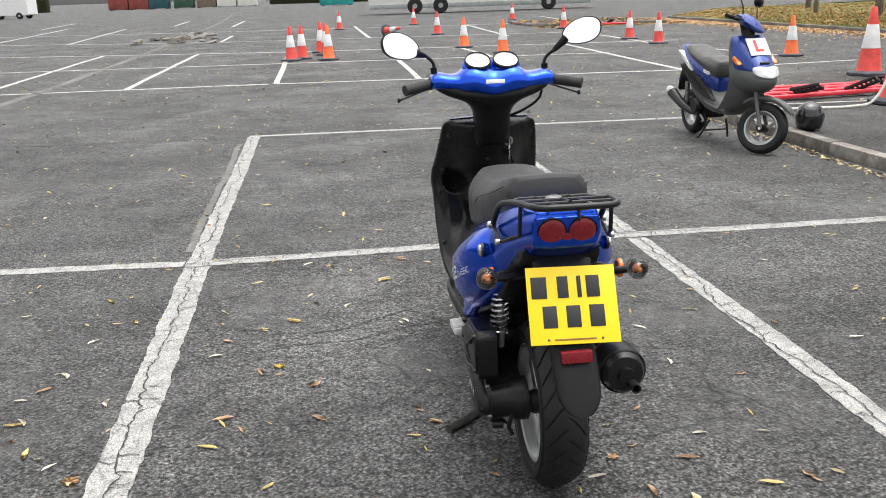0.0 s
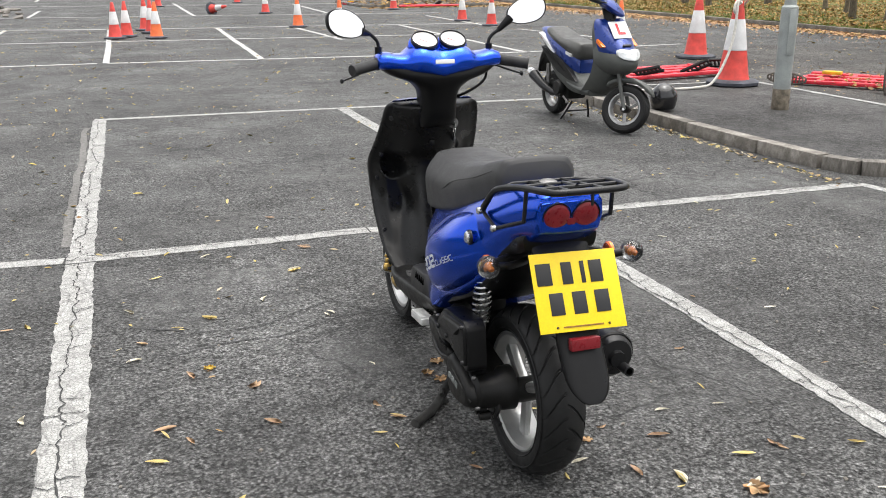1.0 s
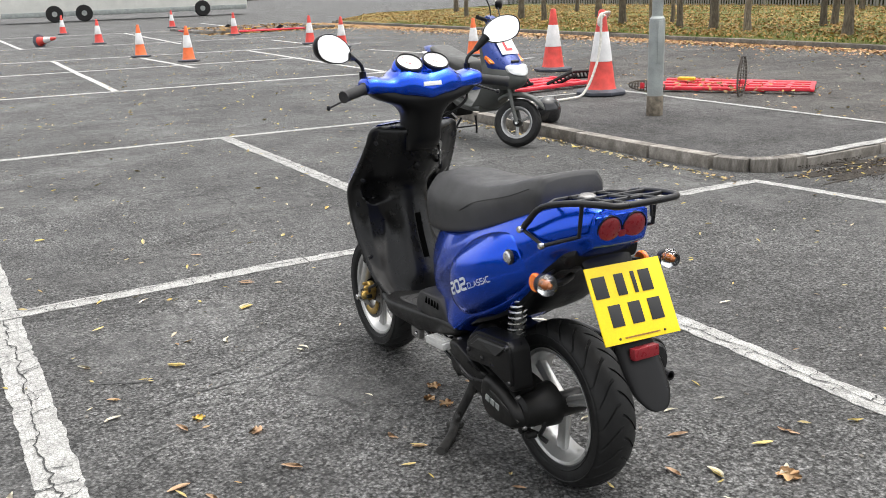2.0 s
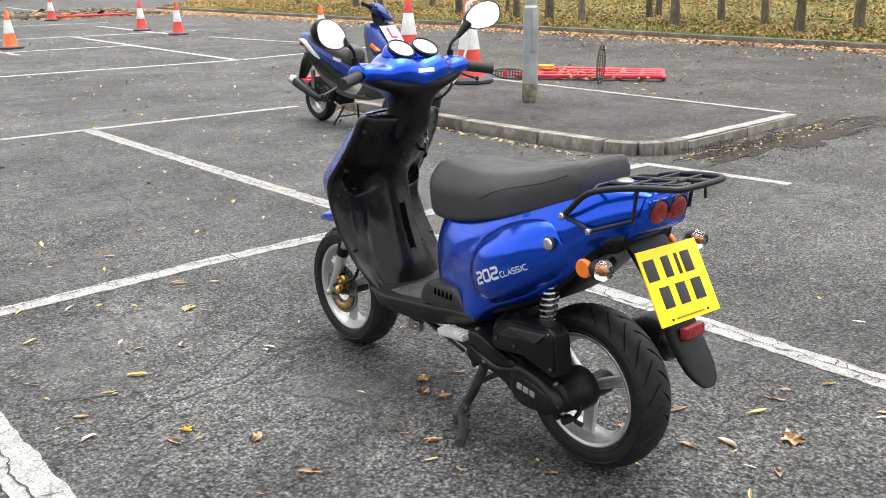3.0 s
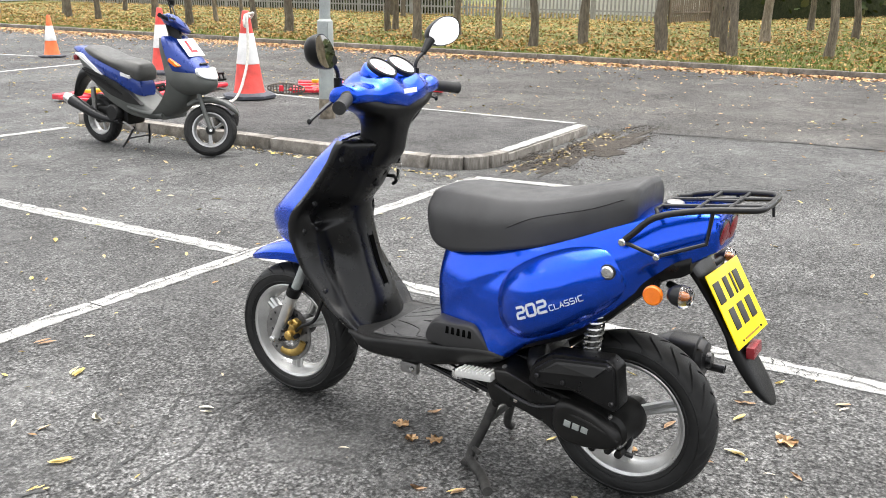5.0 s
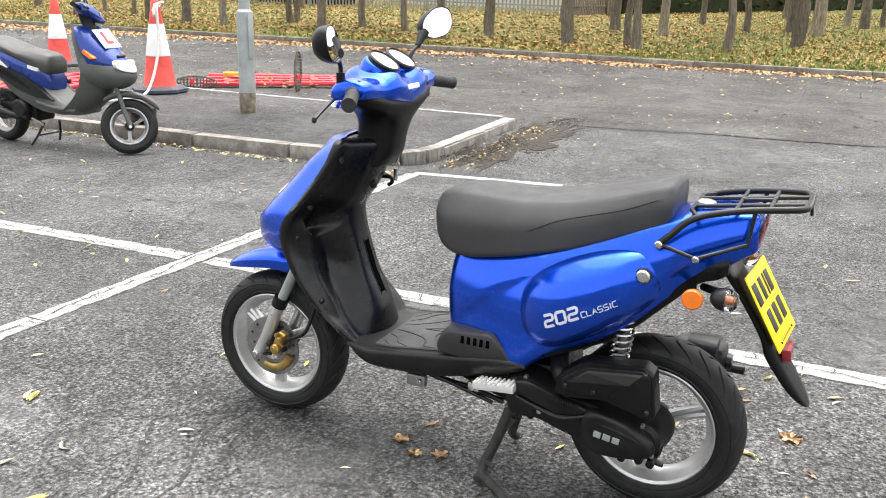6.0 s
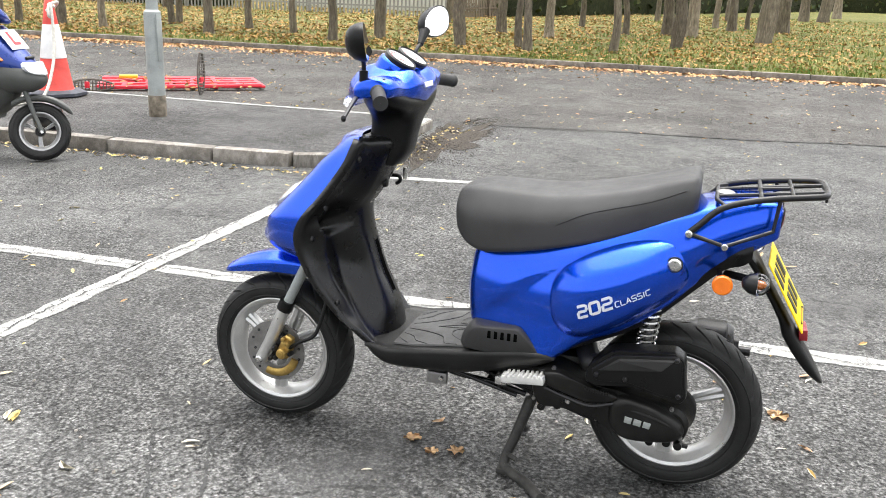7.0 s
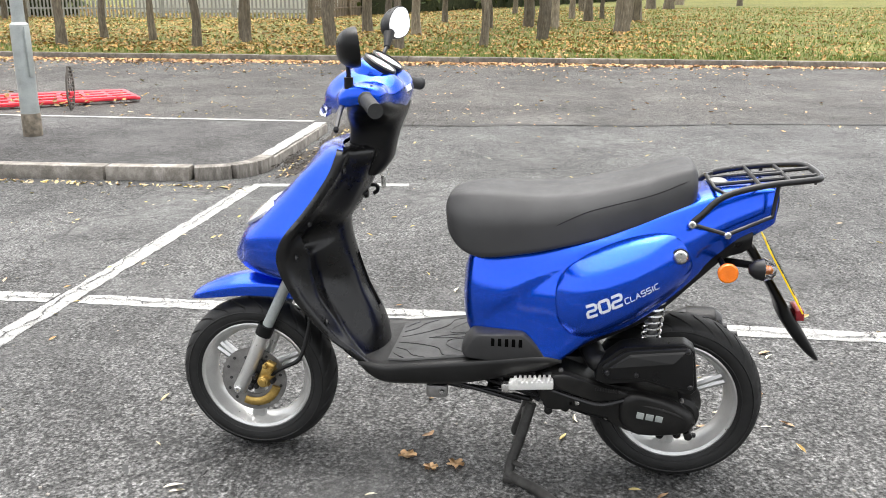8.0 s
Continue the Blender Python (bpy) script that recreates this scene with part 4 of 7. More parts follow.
barrier(8.1, 8.76, -55, 1.95, "red plastic barrier lying flat with one foot upright", [], [pose(7.54, 8.12, 0.240, 0, 3, -2), pose(7.145, 9.33, 0.075, 0, 92, -60)])
bm = BM()
flakes(bm, [(7.85 + random.gauss(0, 0.35), 8.6 + random.gauss(0, 0.5), random.uniform(0, 0.1)) for _ in range(160)], 0.03, 0.02, 0.6, 0.7)
loose("barrier_leaves", bm, LEAF_LITTER, "dry leaves caught round the fallen barrier", "leaves")


# ---- far side of the car park ----
def van():
    t = thing("van", pose(-32.0, 100.0, 0, 0, 0, -12), "white panel van parked far across the car park", "van")
    bm = BM()
    rows = [(-2.4, 0.55, 0.9, 0.9), (-2.3, 0.4, 1.2, 0.98), (-1.6, 0.38, 1.35, 1.0), (-1.0, 0.38, 2.1, 1.0), (2.3, 0.38, 2.2, 1.0), (2.45, 0.45, 2.1, 0.97)]
    rings(bm, [[Vector((r[0], sx * r[3], r[1] if lo else r[2])) for sx, lo in ((-1, 1), (1, 1), (1, 0), (-1, 0))] for r in rows])
    part("body", bm, WHITE, t)
    for x in (-1.55, 1.5):
        for y in (-0.92, 0.92):
            bm = BM()
            lathe(bm, [(0.10, -0.1), (0.20, -0.11), (0.33, -0.1), (0.34, 0), (0.33, 0.1), (0.20, 0.11), (0.10, 0.1)], (x, y, 0.34), "Y", 20, True)
            part("tyre", bm, RUBBER, t)
            bm = BM()
            lathe(bm, [(0.001, -0.09), (0.20, -0.10), (0.20, 0.10), (0.001, 0.09)], (x, y, 0.34), "Y", 16)
            part("rim", bm, SILVER, t)
    bm = BM()
    box(bm, (-1.3, 0, 1.68), (0.5, 1.7, 0.55), 0.05, pose(0, 0, 0, 0, 35, 0))
    part("windscreen", bm, BLACK_METAL, t)


van()


def coach():
    t = thing("coach", pose(10.4, 62.0, 0, 0, 0, -3), "long cream single-deck coach parked along the far edge", "coach")
    bm = BM()
    box(bm, (0, 0, 1.77), (14.9, 2.5, 2.85), 0.12)
    part("body", bm, CREAM, t)
    bm = BM()
    box(bm, (0, -1.26, 0.50), (14.7, 0.03, 0.28), 0.01)
    part("skirt", bm, GALV, t)
    for i in range(9):
        bm = BM()
        box(bm, (-6.8 + i * 1.7, -1.25, 2.2), (1.55, 0.03, 0.9), 0.01)
        part("window", bm, BLACK_METAL, t)
    for x in (-4.4, -2.7, 4.5):
        bm = BM()
        lathe(bm, [(0.16, -0.15), (0.46, -0.15), (0.5, -0.1), (0.5, 0.1), (0.46, 0.15), (0.16, 0.15)], (x, -1.17, 0.5), "Y", 24, True)
        part("tyre", bm, RUBBER, t)
        bm = BM()
        lathe(bm, [(0.001, -0.10), (0.27, -0.12), (0.27, 0.1), (0.001, 0.08)], (x, -1.20, 0.5), "Y", 20)
        part("rim", bm, GALV, t)


coach()


def container(x, y, w, d, h, ang, material, label):
    t = thing("container", pose(x, y, 0, 0, 0, ang), label, "container", "containers and skips at the far edge")
    bm = BM()
    box(bm, (0, 0, h / 2 + 0.1), (w, d, h), 0.05)
    part("body", bm, material, t)
    for i in range(int(w / 0.5)):
        bm = BM()
        box(bm, (-w / 2 + 0.3 + i * 0.5, -d / 2 - 0.02, h / 2 + 0.1), (0.12, 0.06, h - 0.3), 0.015)
        part("rib", bm, material, t)
    for i in (-1, 1):
        bm = BM()
        box(bm, (i * w * 0.4, 0, 0.05), (0.3, d * 0.9, 0.1), 0.01)
        part("skid", bm, BLACK_DULL, t)


container(1.6, 124.0, 4.4, 2.2, 1.5, 0, TEAL, "teal painted steel skip at the far edge")
BIN_KINDS = [(-33.7, MAROON, "red-brown steel container at the far edge"), (-30.4, MAROON, "red-brown steel container at the far edge"),
             (-27.2, TEAL_DARK, "dark teal steel container at the far edge"), (-23.2, GREEN_STEEL, "dark green steel container at the far edge"),
             (-19.5, WOOD, "tan board-sided container at the far edge"), (-16.2, CREAM, "pale cream container at the far edge"), (-12.8, CREAM, "pale cream container at the far edge")]
for x, material, label in BIN_KINDS:
    container(x, 160.0, 3.1, 3.0, 2.5, 0, material, label)
hedge(-80, 168, -46, 163, 5.0, 3000, "dark hedge at the far edge of the car park")
hedge(-10, 178, 60, 150, 6.0, 4500, "dark hedge at the far edge of the car park")

# a second kerbed island far off with barriers on it
isl2 = thing("far_island", pose(0, 0, 0), "low leaf-strewn kerbed island far across the car park", "traffic island", kind="structure")
bm = BM()
rings(bm, [[Vector((x, y, z)) for x, y in ((7.8, 34.0), (12.6, 33.0), (12.6, 37.0), (8.2, 38.5))] for z in (0, 0.09)])
part("island_surface", bm, TARMAC_DARK, isl2)
kerb_run(isl2, [(7.75, 38.5), (7.75, 34), (12.6, 32.95)])
bm = BM()
flakes(bm, [(random.uniform(7.6, 13.5), random.gauss(32.7, 0.35), 0) for _ in range(500)] + [(random.uniform(8, 12.5), random.uniform(33.2, 38), 0.09) for _ in range(500)], 0.06, 0.01, 0.5, 0.7)
loose("island_leaves", bm, LEAF_LITTER, "brown leaves drifted on the far island", "leaves")
barrier(9.2, 36.5, -8, 3.2, "red plastic barrier lying on the far island", [(0.3, 0.1, 70, 20)])
barrier(10.2, 33.2, -12, 2.4, "red plastic barrier lying on the far island", [(0.3, 0.1, 70, 20)])
bm = BM()
for _ in range(46):
    q = Vector((random.gauss(-5.3, 0.7), random.gauss(34.5, 1.6), 0.03))
    box(bm, q, [random.uniform(0.1, 0.45) for _ in "ab"] + [random.uniform(0.04, 0.12)], 0.015, pose(0, 0, 0, random.uniform(-15, 15), random.uniform(-15, 15), random.uniform(0, 90)))
loose("broken_kerb_rubble", bm, CONCRETE, "heap of broken pale kerb rubble on the asphalt", "rubble")

# unseen hedges that close the car park behind, added for dark reflections in gloss
hedge(-34, -30, 40, -26, 3.5, 3000, "unseen dark hedge closing the car park, added for reflections")
hedge(-34, -30, -32, 30, 3.5, 3000, "unseen dark hedge closing the car park, added for reflections")


# ---- scooters ----
def ring_side(s, zb, zt, wb, wm, wt, n=6, power=2.4):
    """A closed cross-section at y = s: rounded from a bottom half-width to a middle and a top one."""
    half = []
    for k in range(2 * n + 1):
        t = k / (2 * n)
        z = zb + (zt - zb) * t
        w = wb + (wm - wb) * math.sin(min(1, t * 2) * math.pi / 2) if t < 0.5 else wt + (wm - wt) * math.cos((t - 0.5) * math.pi)
        half.append((w, z))
    # rounded shoulders towards the centre line
    (w0, z0), (w1, z1) = half[0], half[-1]
    h = zt - zb
    low = [(w0 * math.sin(a), z0 - 0.10 * h * math.cos(a)) for a in (0.35, 0.75, 1.15)]
    top = [(w1 * math.cos(a), z1 + 0.10 * h * math.sin(a)) for a in (0.42, 0.82, 1.22)]
    prof = low + half + top
    return [Vector((w, s, z)) for w, z in prof] + [Vector((-w, s, z)) for w, z in reversed(prof)]


def skin_rows(rows, sub=4, fn=ring_side):
    bm = BM()
    return rings(bm, [fn(*r) for r in lerp_rows(rows, sub)])


def make_wheel(thing_ob, s, z, R, w, rim_r, pairs, name, x=0.0, alloy=None, spoke=0.019):
    """Tyre with cut tread, alloy rim with paired spokes, hub. Axis along x."""
    alloy = alloy or SILVER
    hub = part(name, lathe(BM(), [(0.001, -0.055), (0.030, -0.055), (0.036, -0.04), (0.036, 0.04), (0.030, 0.055), (0.001, 0.055)], (x, s, z), "X", 24), ENGINE, thing_ob)
    prof = []
    for k in range(21):
        t = -1 + 2 * k / 20
        a = abs(t)
        if a < 0.62:
            q = a / 0.62
            prof.append((R - 0.021 * q ** 2.2, w * 0.46 * t / 0.62))
        else:
            q = (a - 0.62) / 0.38
            prof.append((R - 0.021 - (R - 0.021 - rim_r) * q, math.copysign(w * (0.46 + 0.05 * math.sin(q * math.pi * 0.8) - 0.075 * q * q), t)))
    inner = [(rim_r - 0.004, w * 0.30), (rim_r - 0.004, -w * 0.30)]
    ring = prof + inner
    pitch, cuts = 24, (0.0, 0.035, 0.135, 0.17, 0.32, 0.48, 0.515, 0.615, 0.65, 0.82)
    bm, cols = BM(), []
    for k in range(pitch):
        for c in cuts:
            col = []
            for i, (rr, h) in enumerate(ring):
                t = min(1.0, abs(h) / (w * 0.46)) if i < len(prof) else 1.0
                sunk = (0.035 <= c <= 0.135 and h > 0) or (0.515 <= c <= 0.615 and h < 0)
                deep = 0.0055 if sunk and 0.10 < t < 0.985 and rr > R - 0.030 else 0.0
                a = 2 * math.pi * (k + c) / pitch + 0.30 * t ** 1.5
                col.append(bm.verts.new((x + h, s + (rr - deep) * math.cos(a), z + (rr - deep) * math.sin(a))))
            cols.append(col)
    for a, b in zip(cols, cols[1:] + cols[:1]):
        for i in range(len(ring)):
            j = (i + 1) % len(ring)
            bm.faces.new((a[i], a[j], b[j], b[i]))
    tyre = part("tyre", bm, RUBBER, hub, "black road tyre with cut tread", 40)
    for side in (-1, 1):  # moulded ridges on the sidewall
        for rr, h in ((R - 0.030, 0.487), (rim_r + 0.010, 0.463)):
            part("sidewall_ridge", lathe(BM(), [(rr - 0.0022, 0), (rr, side * 0.0022), (rr + 0.0022, 0)], (x + side * w * h, s, z), "X", 72), RUBBER, tyre)
    bm = lathe(BM(), [(rim_r + 0.003, -w * 0.40), (rim_r - 0.004, -w * 0.42), (rim_r - 0.012, -w * 0.39), (rim_r - 0.022, -w * 0.22), (rim_r - 0.030, -w * 0.1), (rim_r - 0.030, w * 0.1), (rim_r - 0.022, w * 0.22), (rim_r - 0.012, w * 0.39), (rim_r - 0.004, w * 0.42), (rim_r + 0.003, w * 0.40), (rim_r - 0.008, w * 0.2), (rim_r - 0.008, -w * 0.2)], (x, s, z), "X", 72, True)
    part("rim", bm, alloy, hub, "silver alloy rim")
    for i in range(pairs):
        for off in (-0.065, 0.065):
            a = 2 * math.pi * i / pairs + 0.5
            p = [Vector((x - 0.012, s + rr * math.cos(a + b), z + rr * math.sin(a + b))) for rr, b in ((0.030, off * 1.6), (0.075, off * 1.15 + 0.05), (rim_r - 0.024, off + 0.10))]
            bm = tube(BM(), p, spoke, 8, 4, spoke * 0.78, flat=0.7)
            part("spoke", bm, alloy, hub)
    return hub


def bolt(parent, c, r=0.008, mat=None, axis="X", name="bolt", d=0.006):
    bm = lathe(BM(), [(0.001, -d), (r * 0.7, -d), (r, -d * 0.5), (r, d), (0.001, d)], c, axis, 12)
    return part(name, bm, mat or STEEL, parent)


def ring_body(s, zb, zt, wb, wm, wt):
    """The tail body's cross-section, with a swage line that sweeps up from the front."""
    r = ring_side(s, zb, zt, wb, wm, wt, 14)
    zr = float(np.interp(s, [0.10, 0.26, 0.41, 0.56], [0.742, 0.700, 0.615, 0.480]))
    on = float(np.clip((0.60 - s) / 0.05, 0, 1) * np.clip((s - 0.0) / 0.12, 0, 1))
    low = zb + 0.02
    for v in r:
        d = np.clip((zr - v.z) / 0.022, 0, 1) * np.clip((v.z - low) / 0.07, 0, 1)
        if abs(v.x) > 0.02:
            v.x -= math.copysign(0.011 * on * float(d), v.x)
    return r


SX, SY = 0.638, 2.278
scooter = thing("scooter", pose(SX, SY, 0), "glossy blue motor scooter with black seat and rack, on stand", "scooter")

# wheels
front = make_wheel(scooter, 1.218, 0.2365, 0.2365, 0.118, 0.170, 3, "front_wheel")
rear = make_wheel(scooter, 0.0, 0.2434, 0.2434, 0.130, 0.172, 3, "rear_wheel")
bm = lathe(BM(), [(0.050, -0.003), (0.099, -0.003), (0.099, 0.003), (0.050, 0.003)], (-0.062, 1.218, 0.2365), "X", 48, True)
disc = part("brake_disc", bm, STEEL_DULL, front, "drilled steel brake disc")
for i in range(15):
    a = i * 2 * math.pi / 15
    r = 0.084 if i % 3 else 0.070
    bolt(disc, (-0.066, 1.218 + r * math.cos(a), 0.2365 + r * math.sin(a)), 0.0045, INK, name="hole", d=0.0012)

# front fork
for sx in (-1, 1):
    bm = tube(BM(), [(sx * 0.085, 1.256, 0.212), (sx * 0.085, 1.223, 0.275), (sx * 0.083, 1.170, 0.400)], 0.0205, 14)
    leg = part("fork_leg", bm, SILVER, scooter, "silver fork slider")
    part("fork_tube", tube(BM(), [(sx * 0.083, 1.168, 0.400), (sx * 0.080, 1.090, 0.56)], 0.0155, 12), GALV, leg)
    part("dust_seal", tube(BM(), [(sx * 0.083, 1.175, 0.388), (sx * 0.083, 1.161, 0.418)], 0.0245, 14), BLACK_PLASTIC, leg)
    bolt(leg, (sx * 0.107, 1.254, 0.218), 0.012)
bm = BM()
box(bm, (-0.088, 1.168, 0.262), (0.036, 0.042, 0.060), 0.012, pose(0, 0, 0, 24), 3)
box(bm, (-0.092, 1.156, 0.292), (0.024, 0.030, 0.030), 0.008, pose(0, 0, 0, 24), 3)
caliper = part("brake_caliper", bm, BRASS, scooter, "gold brake caliper")
for y, z, r, d in ((1.172, 0.252, 0.017, 0.014), (1.152, 0.286, 0.010, 0.012), (1.166, 0.300, 0.007, 0.010)):
    bm = lathe(BM(), [(0.001, -d), (r * 0.55, -d), (r * 0.62, -d * 0.8), (r * 0.86, -d * 0.75), (r, -d * 0.5), (r, d), (0.001, d)], (-0.110, y, z), "X", 20)
    part("piston_cap", bm, BRASS, caliper)
for y, z in ((1.200, 0.262), (1.196, 0.232), (1.214, 0.228), (1.146, 0.252)):
    bolt(caliper, (-0.104, y, z), 0.008, BLACK_METAL, d=0.010)
arc = [(-0.070, 1.218 + 0.072 * math.cos(a), 0.2365 + 0.072 * math.sin(a)) for a in (radians(195 + 9 * k) for k in range(12))]
part("caliper_arm", tube(BM(), arc, 0.013, 8, 0, flat=0.4), BRASS, caliper, "curved gold caliper arm")
part("caliper_bracket", box(BM(), (-0.080, 1.208, 0.285), (0.02, 0.05, 0.06), 0.006, pose(0, 0, 0, 30)), BLACK_METAL, scooter)
part("brake_hose", tube(BM(), [(-0.10, 1.15, 0.27), (-0.115, 1.11, 0.30), (-0.11, 1.06, 0.33), (-0.09, 1.04, 0.40), (-0.07, 1.03, 0.47)], 0.006, 8, 5), BLACK_PLASTIC, scooter)

# front mudguard
rows = [(1.418, 0.464, 0.468, 0.010, 0.010, 0.006), (1.390, 0.470, 0.494, 0.036, 0.038, 0.018), (1.320, 0.484, 0.527, 0.056, 0.058, 0.026), (1.230, 0.497, 0.550, 0.064, 0.067, 0.030), (1.140, 0.497, 0.556, 0.062, 0.066, 0.032), (1.085, 0.490, 0.545, 0.055, 0.060, 0.030)]
part("front_mudguard", skin_rows(rows), BLUE, scooter, "blue pointed front mudguard")


# front fairing: rows of (z, y at the centre, y at the edge, half-width)
def ring_fairing(z, yc, ye, w, back=0.012, crest=0.0):
    pts = []
    for k in range(49):
        u = -1 + 2 * k / 48
        pts.append(Vector((w * u, ye + (yc - ye) * (1 - abs(u) ** 2.2) ** 0.8 + crest * ease(0.56, 0.66, abs(u)) * (1 - ease(0.76, 0.98, abs(u))), z)))
    return pts + [Vector((w * u * 0.97, ye - back + (yc - ye - 0.02) * (1 - abs(u) ** 2.2) ** 0.8, z)) for u in (0.9, 0.6, 0.3, 0, -0.3, -0.6, -0.9)]


FAIR = [(0.560, 1.190, 1.046, 0.100), (0.575, 1.225, 1.052, 0.140), (0.596, 1.252, 1.060, 0.166), (0.620, 1.262, 1.067, 0.182), (0.650, 1.250, 1.070, 0.191), (0.690, 1.228, 1.060, 0.199), (0.730, 1.186, 1.036, 0.201), (0.780, 1.136, 0.994, 0.194), (0.835, 1.080, 0.954, 0.185), (0.885, 1.034, 0.922, 0.177), (0.920, 1.006, 0.908, 0.171), (0.940, 0.992, 0.902, 0.160), (0.952, 0.962, 0.904, 0.140)]
bm = BM()
rings(bm, [ring_fairing(*r, crest=0.026 * ease(0.60, 0.70, r[0]) * (1 - ease(0.86, 0.95, r[0]))) for r in lerp_rows(FAIR, 4)])
fairing = part("front_fairing", bm, BLUE, scooter, "glossy blue front fairing", 50)
def fairing_point(u, z, out=0.0):
    r = [float(np.interp(z, [q[0] for q in FAIR], [q[k] for q in FAIR])) for k in (1, 2, 3)]
    return Vector((r[2] * u, r[1] + (r[0] - r[1]) * (1 - abs(u) ** 2.2) ** 0.8 + out, z + 0.4 * out))


rs = []
for k, o in ((1.0, 0.002), (0.97, 0.010), (0.85, 0.014), (0.5, 0.016), (0.1, 0.017)):
    rs.append([fairing_point(0.52 * k * math.cos(a), 0.728 + 0.040 * k * math.sin(a) + 0.035 * k * abs(math.cos(a)), o) for a in (2 * math.pi * i / 28 for i in range(28))])
bm = BM()
rings(bm, rs)
part("headlamp", bm, LAMP_GLASS, fairing, "pale glazed headlamp lens")

# inner leg shield: rows of (z, edge y, half-width, upper panel y, lower well y, tunnel y, tunnel half-width)
SHIELD = [(0.330, 0.835, 0.150, 0.860, 0.842, 0.812, 0.088), (0.365, 0.868, 0.172, 0.880, 0.868, 0.817, 0.086), (0.400, 0.902, 0.184, 0.905, 0.893, 0.822, 0.084), (0.430, 0.938, 0.189, 0.930, 0.915, 0.830, 0.082), (0.477, 0.980, 0.192, 0.965, 0.945, 0.850, 0.079), (0.530, 1.022, 0.194, 1.000, 0.980, 0.876, 0.076), (0.572, 1.045, 0.195, 1.022, 0.994, 0.891, 0.074), (0.610, 1.062, 0.196, 1.036, 1.002, 0.903, 0.072),
          (0.650, 1.070, 0.198, 1.040, 1.004, 0.914, 0.070), (0.690, 1.060, 0.204, 1.032, 0.998, 0.922, 0.070), (0.730, 1.036, 0.205, 1.006, 0.978, 0.922, 0.072), (0.780, 0.994, 0.197, 0.966, 0.948, 0.888, 0.076), (0.835, 0.954, 0.188, 0.928, 0.905, 0.858, 0.080), (0.885, 0.922, 0.180, 0.898, 0.880, 0.834, 0.082), (0.920, 0.908, 0.174, 0.886, 0.870, 0.820, 0.080), (0.938, 0.902, 0.166, 0.884, 0.868, 0.824, 0.076), (0.947, 0.904, 0.150, 0.892, 0.880, 0.848, 0.072)]


SHIELD_FINE = np.array(lerp_rows(SHIELD, 6))


def shield_y(x, z):
    """The shield's rear face: rolled edge, upper panels, pockets with a sagging lip, foot wells and a centre tunnel."""
    ye, w, yu, yl, yt, wt = (float(np.interp(z, SHIELD_FINE[:, 0], SHIELD_FINE[:, k])) for k in range(1, 7))
    ax = abs(x)
    p = max(0.0, 1 - ((ax - 0.118) / 0.048) ** 2)
    lip = 0.690 - 0.036 * p
    soft = 0.030 - 0.022 * min(1.0, p * 2.5)
    up = ease(lip - soft * 0.5, lip + soft, z)
    panel = yl + (yu - yl) * up
    panel += 0.008 * p * ease(lip, lip + 0.012, z) * (1 - ease(lip + 0.02, lip + 0.085, z))
    inner = 0.030 + 0.034 * ease(0.56, 0.66, z) + 0.040 * ease(0.69, 0.77, z) + 0.045 * (1 - ease(0.40, 0.60, z))
    wt *= 0.72
    y = yt + 0.012 * min(1.0, ax / wt) ** 2 + (panel - yt - 0.012) * ease(wt - 0.006, wt + inner, ax) if ax > wt - 0.006 else yt + 0.012 * (ax / wt) ** 2
    rim = ease(w - 0.050, w - 0.006, ax)
    y += (ye - 0.012 - y) * rim
    return y + 0.014 * ease(w - 0.007, w, ax)


bm, rs = BM(), []
zs = [0.330 + 0.617 * k / 118 for k in range(119)]
for z in zs:
    ye, w = (float(np.interp(z, SHIELD_FINE[:, 0], SHIELD_FINE[:, k])) for k in (1, 2))
    us = [math.copysign(abs(u) ** 0.86, u) for u in (-1 + 2 * k / 56 for k in range(57))]
    rs.append([Vector((w * u, shield_y(w * u, z), z)) for u in us] + [Vector((w * u, max(ye, shield_y(0.12, z)) + 0.016, z)) for u in (0.97, 0.5, 0, -0.5, -0.97)])
rings(bm, rs)
shield = part("leg_shield", bm, SHIELD_PLASTIC, scooter, "black inner leg shield with pockets and a centre tunnel", 60)
for x, z in ((-0.170, 0.470), (0.170, 0.470), (-0.150, 0.892), (0.150, 0.892), (-0.166, 0.748), (-0.172, 0.652)):
    y = shield_y(x, z)
    hole = part("screw_hole", lathe(BM(), [(0.001, -0.002), (0.0085, -0.002), (0.010, 0.003), (0.001, 0.003)], (x, y - 0.001, z), "Y", 16), INK, shield)
    bolt(hole, (x, y - 0.003, z), 0.0045, BLACK_METAL, "Y", "screw", 0.002)
KY = shield_y(0.066, 0.862)
bm = BM()
lathe(bm, [(0.010, -0.006), (0.018, -0.006), (0.018, 0.006), (0.010, 0.006)], (0.062, KY - 0.004, 0.870), "Y", 20, True)
lock = part("ignition_lock", bm, STEEL_DULL, shield, "key in the chrome ignition lock")
bm = BM()
tube(bm, [(0.062, KY - 0.004, 0.870), (0.062, KY - 0.016, 0.870)], 0.003, 6)
box(bm, (0.062, KY - 0.018, 0.866), (0.003, 0.018, 0.024), 0.001)
lathe(bm, [(0.011, -0.001), (0.013, -0.001), (0.013, 0.001), (0.011, 0.001)], (0.062, KY - 0.020, 0.846), "X", 16, True)
box(bm, (0.062, KY - 0.018, 0.818), (0.004, 0.013, 0.036), 0.002)
part("key", bm, STEEL, lock, "steel key hanging on a ring")
bm = BM()
